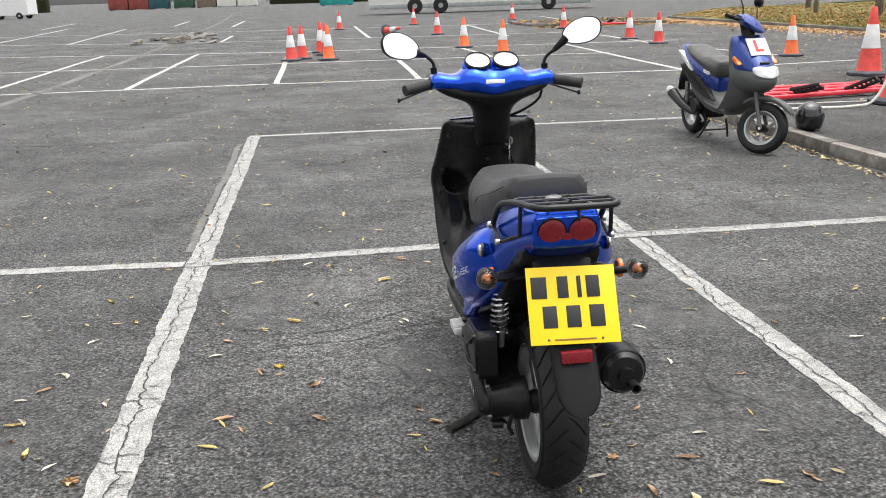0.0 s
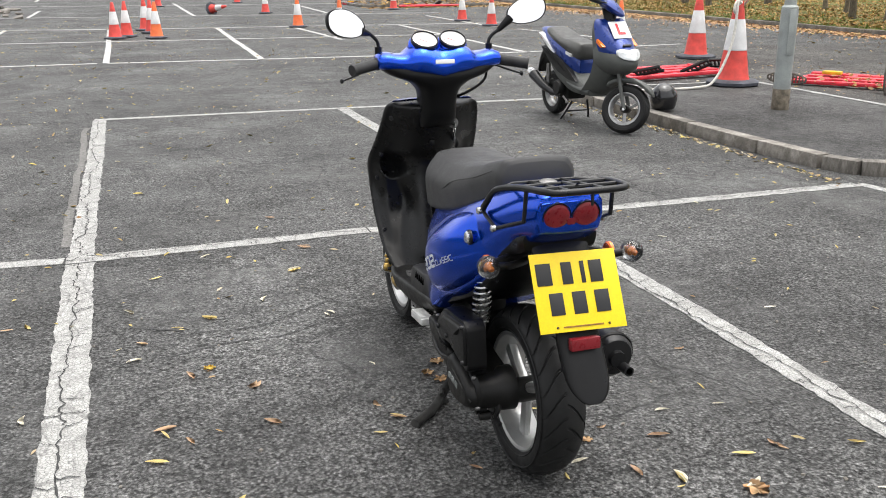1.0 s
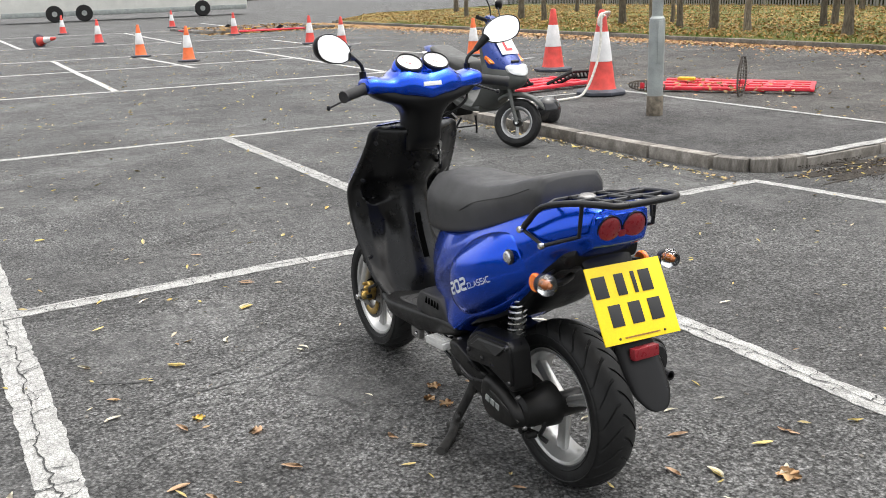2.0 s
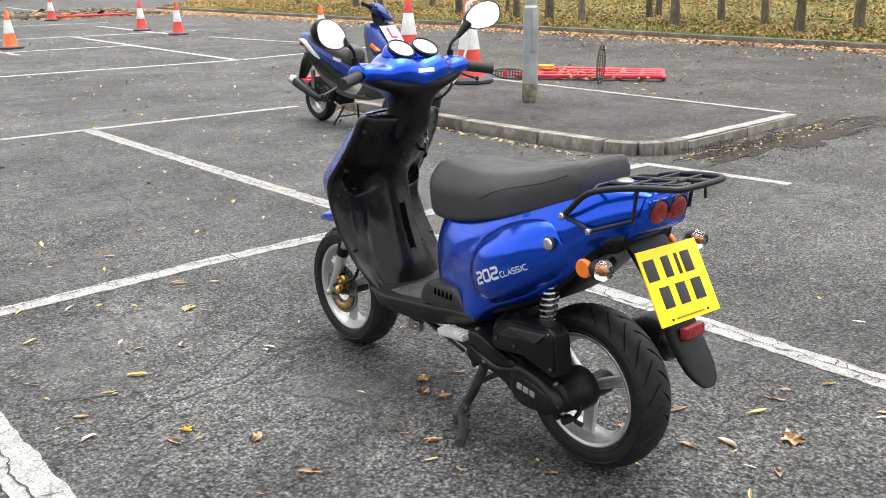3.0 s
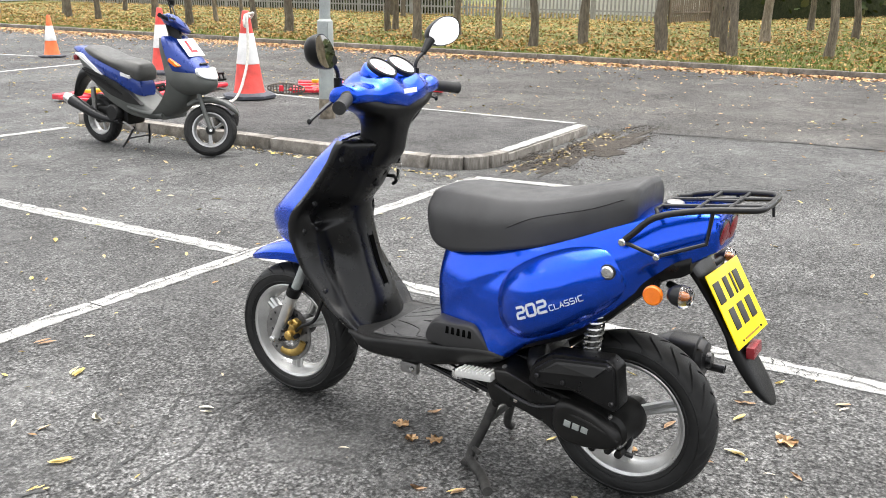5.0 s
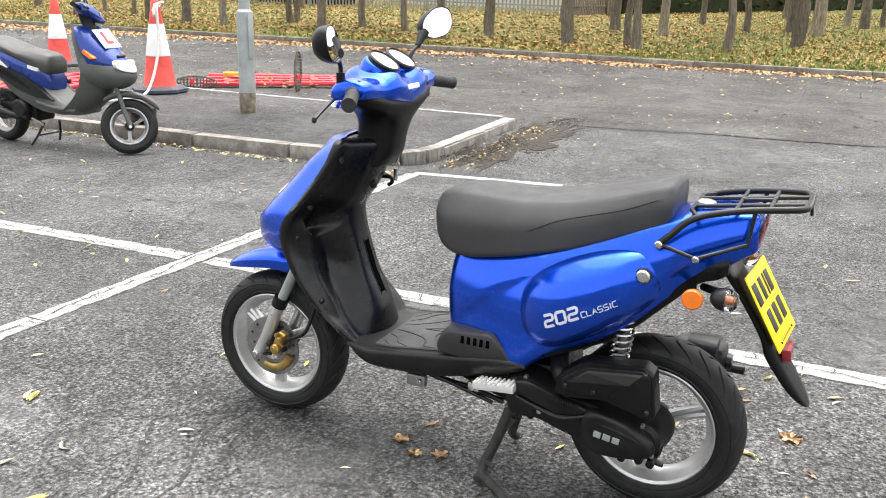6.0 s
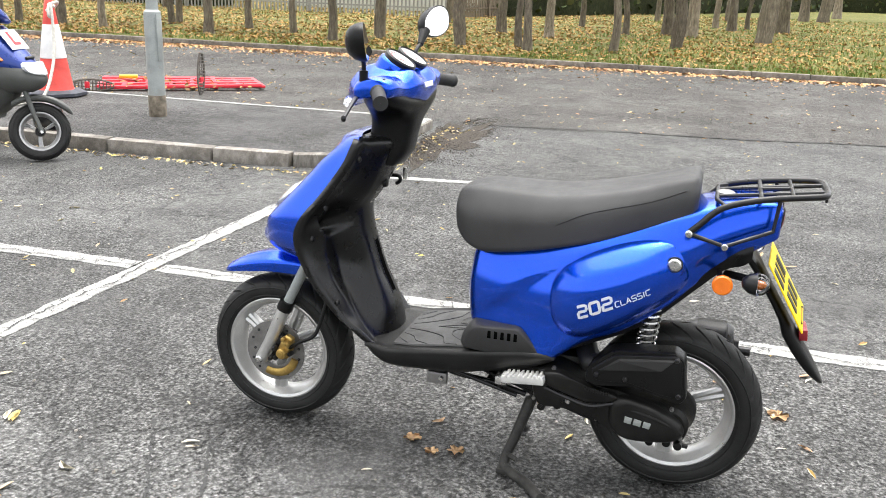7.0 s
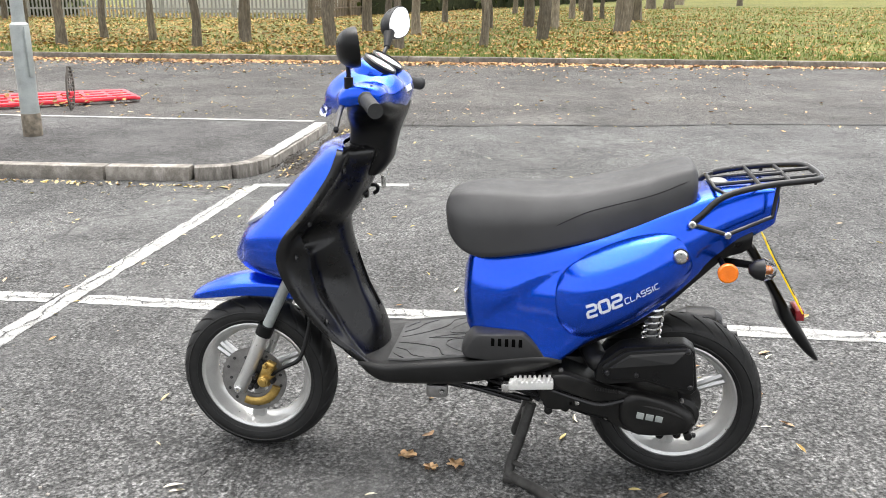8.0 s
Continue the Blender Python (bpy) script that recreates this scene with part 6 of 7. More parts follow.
# rack
rack = part("luggage_rack", tube(BM(), [(-0.150, 0.005, 0.782), (-0.150, -0.02, 0.806), (-0.142, -0.072, 0.854), (-0.122, -0.17, 0.880), (-0.108, -0.272, 0.893), (-0.092, -0.306, 0.895), (-0.05, -0.316, 0.896), (0.05, -0.316, 0.896), (0.092, -0.306, 0.895), (0.108, -0.272, 0.893), (0.122, -0.17, 0.880), (0.142, -0.072, 0.854), (0.150, -0.02, 0.806), (0.150, 0.005, 0.782)], 0.0085, 12, 4), BLACK_METAL, scooter, "black tubular luggage rack")
for p in ([(-0.140, -0.080, 0.857), (-0.09, -0.055, 0.862), (0.09, -0.055, 0.862), (0.140, -0.080, 0.857)], [(-0.112, -0.235, 0.888), (0.112, -0.235, 0.888)], [(-0.122, -0.16, 0.879), (0.122, -0.16, 0.879)], [(-0.045, -0.056, 0.862), (-0.045, -0.316, 0.896)], [(0.045, -0.056, 0.862), (0.045, -0.316, 0.896)], [(0.0, -0.16, 0.881), (0.0, -0.24, 0.890)]):
    part("rack_bar", tube(BM(), p, 0.0055, 8), BLACK_METAL, rack)
for sx in (-1, 1):
    p = [(sx * 0.150, 0.005, 0.782), (sx * 0.148, -0.086, 0.757), (sx * 0.118, -0.196, 0.800), (sx * 0.117, -0.205, 0.884)]
    part("rack_stay", tube(BM(), p, 0.0055, 8), BLACK_METAL, rack)
    bolt(rack, (sx * 0.160, 0.003, 0.782), 0.010)
    bolt(rack, (sx * 0.156, -0.086, 0.757), 0.009)
part("strap_hook", tube(BM(), [(0.0, -0.318, 0.896), (0.0, -0.322, 0.862)], 0.004, 8), BLACK_METAL, rack)
bm = lathe(BM(), [(0.001, 0.0), (0.024, 0.0), (0.024, 0.006), (0.017, 0.010), (0.001, 0.010)], (0.0, -0.075, 0.860), "Z", 24)
part("fuel_cap", bm, STEEL_DULL, body, "chrome filler cap")

# engine, drive case, air box, suspension
eng = part("engine", box(BM(), (0.0, 0.36, 0.325), (0.20, 0.26, 0.12), 0.03), ENGINE, scooter, "dirty black engine block")
part("crankcase", lathe(BM(), [(0.001, -0.10), (0.075, -0.10), (0.085, -0.08), (0.085, 0.08), (0.001, 0.08)], (0.02, 0.30, 0.285), "X", 28), ENGINE, eng)
part("cylinder", box(BM(), (0.01, 0.46, 0.33), (0.13, 0.11, 0.11), 0.012), ENGINE, eng)
CVT = round_poly([(0.390, 0.330), (0.372, 0.372), (0.320, 0.380), (0.228, 0.352), (0.117, 0.342), (0.094, 0.332), (0.006, 0.319), (-0.046, 0.280), (-0.055, 0.240), (-0.024, 0.212), (0.064, 0.198), (0.131, 0.199), (0.201, 0.242), (0.293, 0.262), (0.372, 0.252)], 0.028, 4)
cvt = part("drive_case", pillow(BM(), CVT, 0.075, 0.182, 0.016, 5, -1, 0.4), ENGINE, scooter, "black ribbed belt-drive case", 45)
sw = round_poly([(0.158, 0.318), (0.120, 0.334), (0.030, 0.316), (-0.036, 0.276), (-0.046, 0.240), (-0.020, 0.216), (0.064, 0.203), (0.125, 0.205), (0.160, 0.240)], 0.026, 4)
cover = part("case_cover", pillow(BM(), sw, 0.178, 0.207, 0.022, 6, -1, 0.55), ENGINE, cvt, "domed black clutch cover")
part("cover_crease", tube(BM(), [(-0.197, 0.135, 0.300), (-0.208, 0.06, 0.292), (-0.205, 0.0, 0.272), (-0.196, -0.036, 0.248)], 0.004, 8, 4), ENGINE, cover)
kick = part("case_boss", pillow(BM(), round_poly([(0.345, 0.366), (0.300, 0.372), (0.215, 0.345), (0.140, 0.330), (0.128, 0.318), (0.150, 0.306), (0.215, 0.294), (0.280, 0.312), (0.335, 0.332)], 0.012, 3), 0.178, 0.200, 0.010, 4, -1, 0.4), ENGINE, cvt, "raised boss of the case")
part("case_lip", tube(BM(), [(-0.186, 0.335, 0.316), (-0.198, 0.265, 0.300), (-0.200, 0.205, 0.290), (-0.192, 0.135, 0.308)], 0.006, 8, 4), BLACK_METAL, kick)
for i in range(10):
    part("kick_spline", box(BM(), (-0.2005, 0.222 - i * 0.0068, 0.336 - i * 0.0006), (0.006, 0.0036, 0.010), 0.001), BLACK_METAL, kick)
for i, w in enumerate((0.019, 0.020, 0.019)):
    part("maker_mark", box(BM(), (-0.209 + 0.001 * i, 0.103 - i * 0.0245, 0.270 - i * 0.0035), (0.004, w, 0.017), 0.0008, pose(0, 0, 0, 9)), GALV, cover, "plain grey maker's mark")
for y, z in ((0.35, 0.350), (0.365, 0.275), (0.285, 0.280), (0.10, 0.204), (0.19, 0.243), (-0.035, 0.226), (-0.005, 0.305), (0.315, 0.372)):
    bolt(cvt, (-0.176, y, z), 0.006, STEEL_DULL)
bolt(kick, (-0.190, 0.268, 0.288), 0.008, STEEL)
for y, z in ((0.045, 0.196), (0.0, 0.200), (-0.030, 0.196), (0.30, 0.258), (0.345, 0.246)):
    part("case_lug", lathe(BM(), [(0.001, -0.02), (0.011, -0.018), (0.012, 0.012), (0.001, 0.014)], (-0.150, y, z), "X", 12), ENGINE, cvt)
AIR = round_poly([(0.228, 0.362), (0.222, 0.408), (0.165, 0.456), (0.150, 0.462), (0.000, 0.477), (-0.026, 0.460), (-0.040, 0.352), (-0.026, 0.334), (0.097, 0.366), (0.200, 0.352)], 0.008, 3)
air = part("air_box", pillow(BM(), AIR, 0.150, 0.205, 0.004, 3, -1, 0.2), BLACK_PLASTIC, scooter, "black faceted air filter box", 25)
part("air_box_lid", pillow(BM(), round_poly([(0.212, 0.402), (0.150, 0.452), (-0.004, 0.470), (-0.020, 0.456), (-0.030, 0.352), (0.020, 0.356), (0.110, 0.378), (0.200, 0.370)], 0.010, 3), 0.203, 0.213, 0.006, 3, -1, 0.3), BLACK_PLASTIC, air, "black lid of the air box", 25)
rs = [[Vector((-x, y, z)) for y, z, x in row] for row in ([(0.195, 0.402, 0.211), (0.140, 0.446, 0.211), (-0.006, 0.463, 0.211), (0.030, 0.424, 0.211)], [(0.185, 0.405, 0.219), (0.138, 0.438, 0.217), (0.004, 0.455, 0.217), (0.030, 0.429, 0.225)])]
bm = BM()
rings(bm, rs)
# the facet takes the lighter black in place of the reflection on it
part("air_box_facet", bm, BLACK_DULL, air, "", 15)
for y, z in ((0.195, 0.390), (-0.006, 0.460), (-0.018, 0.362), (0.12, 0.388)):
    bolt(air, (-0.213, y, z), 0.007, INK)
part("air_duct", tube(BM(), [(-0.11, 0.24, 0.42), (-0.16, 0.22, 0.40), (-0.175, 0.20, 0.40)], 0.030, 12, 4), BLACK_DULL, air)
part("gearbox", lathe(BM(), [(0.001, -0.150), (0.036, -0.150), (0.048, -0.140), (0.052, -0.085), (0.062, -0.070), (0.064, -0.035), (0.001, -0.03)], (-0.03, -0.005, 0.262), "X", 28), ENGINE, scooter)
part("brake_arm", tube(BM(), [(-0.105, -0.015, 0.27), (-0.115, -0.045, 0.225), (-0.12, -0.03, 0.185), (-0.115, -0.055, 0.175)], 0.007, 8, 3), BLACK_METAL, scooter)
part("brake_cable", tube(BM(), [(-0.12, -0.03, 0.19), (-0.15, 0.06, 0.20), (-0.15, 0.20, 0.225), (-0.13, 0.38, 0.27), (-0.11, 0.55, 0.31)], 0.004, 6, 5), BLACK_PLASTIC, scooter)
part("fuel_hose", tube(BM(), [(-0.06, 0.30, 0.46), (-0.10, 0.24, 0.47), (-0.12, 0.16, 0.50), (-0.08, 0.10, 0.53)], 0.006, 8, 5), BLACK_PLASTIC, scooter)
part("carburettor", box(BM(), (-0.02, 0.30, 0.43), (0.10, 0.10, 0.09), 0.02), ENGINE, scooter)
for i in range(6):
    part("cooling_fin", box(BM(), (-0.02, 0.455, 0.275 + i * 0.016), (0.16, 0.13, 0.005), 0.002), ENGINE, scooter)
shock = part("shock_body", tube(BM(), [(-0.120, 0.085, 0.39), (-0.112, 0.065, 0.62)], 0.012, 12), STEEL_DULL, scooter)
pts = []
for k in range(11 * 14 + 1):
    t = k / (11 * 14)
    a = 2 * math.pi * k / 14
    c = Vector((-0.124, 0.085, 0.430)).lerp(Vector((-0.116, 0.067, 0.62)), t)
    pts.append(c + Vector((0.0235 * math.cos(a), 0.0235 * math.sin(a), 0)))
part("coil_spring", tube(BM(), pts, 0.0040, 6), STEEL, shock, "bright steel coil spring")
bm = lathe(BM(), [(0.001, -0.290), (0.022, -0.290), (0.024, -0.276), (0.050, -0.272), (0.060, -0.258), (0.062, -0.235), (0.062, -0.165), (0.048, -0.130), (0.022, -0.100), (0.016, 0.10), (0.001, 0.10)], (0.184, 0.125, 0.374), "Y", 28)
muff = part("exhaust_muffler", bm, BLACK_METAL, scooter, "black exhaust muffler")
part("tail_pipe", lathe(BM(), [(0.010, -0.325), (0.014, -0.325), (0.014, -0.27), (0.010, -0.27)], (0.198, 0.125, 0.352), "Y", 16, True), BLACK_METAL, muff)
part("heat_shield", lathe(BM(), [(0.063, -0.255), (0.067, -0.250), (0.067, -0.175), (0.063, -0.168)], (0.184, 0.125, 0.374), "Y", 24), BLACK_PLASTIC, muff)
part("exhaust_pipe", tube(BM(), [(0.10, 0.43, 0.29), (0.14, 0.38, 0.25), (0.18, 0.34, 0.28), (0.184, 0.22, 0.372)], 0.014, 10, 5), ENGINE, scooter)
for p, r in (([(-0.07, 0.56, 0.33), (-0.09, 0.44, 0.285), (-0.10, 0.36, 0.25)], 0.016), ([(0.07, 0.56, 0.33), (0.09, 0.44, 0.285)], 0.016), ([(-0.10, 0.66, 0.29), (-0.12, 0.60, 0.285), (-0.11, 0.50, 0.27), (-0.11, 0.40, 0.25)], 0.008), ([(-0.14, 0.60, 0.300), (-0.14, 0.42, 0.255)], 0.006)):
    part("frame_tube", tube(BM(), p, r, 10, 4), BLACK_METAL, scooter)
part("linkage", box(BM(), (-0.145, 0.655, 0.276), (0.022, 0.060, 0.036), 0.006), STEEL_DULL, scooter)
bolt(scooter, (-0.158, 0.640, 0.278), 0.008)
bm = BM()
box(bm, (-0.205, 0.392, 0.341), (0.036, 0.118, 0.022), 0.005, pose(0, 0, 0, -5))
peg = part("footpeg", bm, ALLOY_BRIGHT, scooter, "bright ribbed pillion footpeg")
for i in range(8):
    part("peg_rib", box(BM(), (-0.205, 0.344 + i * 0.013, 0.357 - i * 0.0012), (0.038, 0.007, 0.010), 0.001, pose(0, 0, 0, -5)), ALLOY_BRIGHT, peg)
part("peg_bracket", box(BM(), (-0.180, 0.455, 0.322), (0.05, 0.034, 0.026), 0.006), STEEL, peg)
st = part("centre_stand", tube(BM(), [(-0.060, 0.395, 0.215), (-0.088, 0.425, 0.11), (-0.116, 0.450, 0.035), (-0.134, 0.440, 0.014), (-0.185, 0.375, 0.014), (-0.255, 0.315, 0.014)], 0.0155, 10, 3), STAND_GREY, scooter, "dusty black steel centre stand")
part("stand_leg", tube(BM(), [(0.060, 0.395, 0.215), (0.088, 0.425, 0.11), (0.116, 0.450, 0.035), (0.134, 0.440, 0.014)], 0.014, 10, 3), STAND_GREY, st)
part("stand_cross_bar", tube(BM(), [(-0.082, 0.418, 0.13), (0.082, 0.418, 0.13)], 0.010, 10), STAND_GREY, st)
part("stand_foot", box(BM(), (-0.126, 0.450, 0.010), (0.05, 0.035, 0.016), 0.004), STAND_GREY, st)
part("stand_tang", tube(BM(), [(-0.112, 0.445, 0.05), (-0.128, 0.430, 0.055), (-0.133, 0.412, 0.05)], 0.008, 8, 3), STAND_GREY, st)
part("under_tail", skin_rows([(0.345, 0.385, 0.50, 0.150, 0.160, 0.13), (0.28, 0.425, 0.56, 0.155, 0.165, 0.13), (0.10, 0.510, 0.66, 0.135, 0.150, 0.11), (-0.02, 0.615, 0.72, 0.115, 0.128, 0.10), (-0.09, 0.680, 0.750, 0.104, 0.112, 0.095), (-0.135, 0.698, 0.760, 0.102, 0.108, 0.09), (-0.158, 0.712, 0.764, 0.096, 0.102, 0.085)]), BLACK_PLASTIC, scooter, "black plastic under-tail")


# lettering on the side panels: squared strokes in a unit box
GLYPHS = {"2": [[(0, 1), (0.82, 1), (1, 0.88), (1, 0.62), (0.86, 0.5), (0.14, 0.5), (0, 0.38), (0, 0), (1, 0)]], "0": [[(0.14, 0), (0, 0.14), (0, 0.86), (0.14, 1), (0.86, 1), (1, 0.86), (1, 0.14), (0.86, 0), (0.14, 0)]],
          "C": [[(1, 1), (0.14, 1), (0, 0.86), (0, 0.14), (0.14, 0), (1, 0)]], "L": [[(0, 1), (0, 0), (1, 0)]], "A": [[(0, 0), (0.5, 1), (1, 0)], [(0.22, 0.36), (0.78, 0.36)]],
          "S": [[(1, 1), (0.12, 1), (0, 0.88), (0, 0.62), (0.12, 0.5), (0.88, 0.5), (1, 0.38), (1, 0.12), (0.88, 0), (0, 0)]], "I": [[(0.5, 0), (0.5, 1)]]}


def stroke_letters(text, start, angle, wide, high, gap, pen, tree, parent, sx, slant=0.18):
    ca, sa = math.cos(radians(angle)), math.sin(radians(angle))
    at = 0.0
    for ch in text:
        bm = BM()
        cw = wide * (0.30 if ch == "I" else 1.0)
        for row in GLYPHS[ch]:
            pts = []
            for a, b in zip(row, row[1:]):
                a, b = (Vector((p[0] * cw, p[1] * high)) for p in (a, b))
                n = max(1, int((b - a).length / 0.006))
                pts += [a.lerp(b, i / n) for i in range(n)]
            pts.append(Vector((row[-1][0] * cw, row[-1][1] * high)))
            prev = None
            for i, p in enumerate(pts):
                d = pts[min(i + 1, len(pts) - 1)] - pts[max(i - 1, 0)]
                nrm = Vector((-d.y, d.x)).normalized() * pen / 2
                cur = []
                for q in (p + nrm, p - nrm):
                    u, v = at + q.x + slant * q.y, q.y
                    y, z = start[0] + sx * (u * ca - v * sa), start[1] + u * sa + v * ca
                    cur.append(bm.verts.new((sx * (on_skin(tree, sx, y, z, 0.22) + 0.0012), y, z)))
                if prev:
                    bm.faces.new((prev[0], prev[1], cur[1], cur[0]))
                prev = cur
        part("lettering", bm, DECAL, parent)
        at += cw + gap


for pn, sx in zip([o for o in scooter.children if o.name.startswith("side_panel")], (-1, 1)):
    if sx < 0:
        tree = skin_tree(pn)
        stroke_letters("202", (0.250, 0.546), 26, 0.0250, 0.030, 0.009, 0.0078, tree, pn, sx)
        stroke_letters("CLASSIC", (0.159, 0.588), 26, 0.0108, 0.0145, 0.0038, 0.0028, tree, pn, sx)


# ---- the second scooter, parked by the island ----
def flat_text(text, size, m, material, parent, depth=0.0015):
    cu = bpy.data.curves.new("letter", "FONT")
    cu.body, cu.size, cu.align_x, cu.align_y, cu.extrude, cu.offset = text, size, "CENTER", "CENTER", depth, size * 0.03
    ob = bpy.data.objects.new("letter", cu)
    scene.collection.objects.link(ob)
    me = bpy.data.meshes.new_from_object(ob.evaluated_get(bpy.context.evaluated_depsgraph_get()))
    bpy.data.objects.remove(ob)
    bm = BM()
    bm.from_mesh(me)
    for v in bm.verts:
        v.co = m @ v.co
    return part("letter", bm, material, parent)


old = thing("learner_scooter", pose(3.545, 8.27, 0, 0, 0, 183.5), "blue and grey scooter with red L plate, parked beside kerb", "scooter")
make_wheel(old, 1.25, 0.213, 0.213, 0.100, 0.142, 3, "front_wheel", alloy=ALLOY_DULL, spoke=0.011)
make_wheel(old, 0.0, 0.213, 0.213, 0.104, 0.138, 3, "rear_wheel", alloy=ALLOY_DULL, spoke=0.011)
for sx in (-1, 1):
    leg = part("fork_leg", tube(BM(), [(sx * 0.075, 1.262, 0.205), (sx * 0.075, 1.215, 0.32), (sx * 0.070, 1.150, 0.50)], 0.017, 10), GREY_BODY, old, "grey fork leg")
    bolt(leg, (sx * 0.094, 1.262, 0.205), 0.011)
part("front_mudguard", skin_rows([(1.470, 0.350, 0.372, 0.030, 0.036, 0.02), (1.430, 0.375, 0.420, 0.055, 0.060, 0.035), (1.340, 0.425, 0.465, 0.060, 0.066, 0.04), (1.230, 0.440, 0.480, 0.060, 0.066, 0.04), (1.120, 0.420, 0.455, 0.055, 0.062, 0.04), (1.060, 0.380, 0.42, 0.05, 0.058, 0.03)]), GREY_BODY, old, "matt grey front mudguard")
NOSE = [(0.500, 1.215, 1.075, 0.080), (0.530, 1.285, 1.045, 0.128), (0.565, 1.325, 1.020, 0.160), (0.610, 1.335, 1.000, 0.178), (0.655, 1.305, 0.980, 0.182), (0.700, 1.240, 0.960, 0.178), (0.740, 1.185, 0.945, 0.165)]
bm = BM()
rings(bm, [ring_fairing(*r) for r in lerp_rows(NOSE, 4)])
part("nose_fairing", bm, GREY_BODY, old, "matt grey nose fairing", 55)
APRON = [(0.640, 1.300, 1.060, 0.130), (0.700, 1.262, 1.035, 0.166), (0.780, 1.180, 1.000, 0.176), (0.860, 1.092, 0.965, 0.172), (0.930, 1.012, 0.930, 0.155), (0.960, 0.975, 0.915, 0.128)]
bm = BM()
rings(bm, [ring_fairing(*r) for r in lerp_rows(APRON, 4)])
apron = part("front_apron", bm, BLUE_OLD, old, "blue front apron", 55)
part("apron_scoop", box(BM(), (0, 1.222, 0.748), (0.085, 0.02, 0.020), 0.008, pose(0, 0, 0, -45)), INK, apron)
LEGS = [(0.275, 0.800, 0.690, 0.110), (0.300, 0.880, 0.715, 0.145), (0.350, 0.985, 0.790, 0.165), (0.430, 1.060, 0.880, 0.172), (0.530, 1.105, 0.950, 0.176), (0.640, 1.110, 0.975, 0.178), (0.760, 1.060, 0.945, 0.174), (0.860, 0.995, 0.915, 0.165), (0.945, 0.935, 0.885, 0.130)]
bm = BM()
rings(bm, [ring_fairing(*r) for r in lerp_rows(LEGS, 3)])
part("leg_shield", bm, GREY_BODY, old, "matt grey leg shield", 55)
bm = BM()
rings(bm, [[Vector((0.112 * math.copysign(abs(math.cos(a)) ** 0.7, math.cos(a)) * k, 1.292 + y - 0.060 * abs(math.cos(a)) * k - 0.030 * math.sin(a) * k, 0.672 + 0.046 * math.copysign(abs(math.sin(a)) ** 0.7, math.sin(a)) * k + 0.018 * abs(math.cos(a)) * k)) for a in (2 * math.pi * i / 28 for i in range(28))] for k, y in ((1.0, 0.0), (0.97, 0.022), (0.8, 0.031), (0.4, 0.036))])
part("headlamp", bm, LAMP_GLASS, old, "pale wide headlamp")
for sx in (-1, 1):
    bm = pillow(BM(), round_poly([(1.12, 0.735), (1.02, 0.800), (1.006, 0.790), (1.005, 0.770), (1.09, 0.722)], 0.006), 0.145, 0.179, 0.006, 3, sx)
    part("front_indicator", bm, LENS_ORANGE, old, "orange front indicator")
lp = part("learner_plate", box(BM(), (0, 0, 0), (0.178, 0.178, 0.004), 0.0015), WHITE, old, "white learner plate with red letter")
lp.matrix_basis = pose(0, 1.098, 0.872, -48, 0, 0)
flat_text("L", 0.155, pose(0, 0, 0.0035, 0, 0, 180), RED_INK, lp)
part("floor_board", skin_rows([(0.86, 0.285, 0.350, 0.13, 0.15, 0.12), (0.66, 0.300, 0.360, 0.135, 0.155, 0.13), (0.48, 0.330, 0.395, 0.135, 0.155, 0.13)]), GREY_BODY, old, "matt grey floor board")
part("lower_body", skin_rows([(0.760, 0.285, 0.350, 0.130, 0.142, 0.120), (0.660, 0.285, 0.395, 0.130, 0.146, 0.118), (0.520, 0.300, 0.480, 0.135, 0.150, 0.118), (0.396, 0.345, 0.560, 0.138, 0.152, 0.122), (0.222, 0.430, 0.635, 0.136, 0.152, 0.120), (0.048, 0.560, 0.700, 0.110, 0.130, 0.104), (-0.092, 0.655, 0.755, 0.074, 0.088, 0.070), (-0.187, 0.740, 0.785, 0.037, 0.045, 0.033)], 4), GREY_BODY, old, "matt grey lower side body")
upper = part("upper_body", skin_rows([(0.585, 0.460, 0.560, 0.072, 0.081, 0.064), (0.540, 0.470, 0.640, 0.106, 0.112, 0.085), (0.439, 0.520, 0.680, 0.132, 0.138, 0.102), (0.309, 0.580, 0.715, 0.142, 0.153, 0.106), (0.152, 0.645, 0.755, 0.134, 0.148, 0.102), (-0.022, 0.715, 0.800, 0.102, 0.117, 0.085), (-0.144, 0.765, 0.828, 0.068, 0.081, 0.060), (-0.222, 0.800, 0.828, 0.043, 0.049, 0.034)], 4), BLUE_OLD, old, "blue upper tail body")
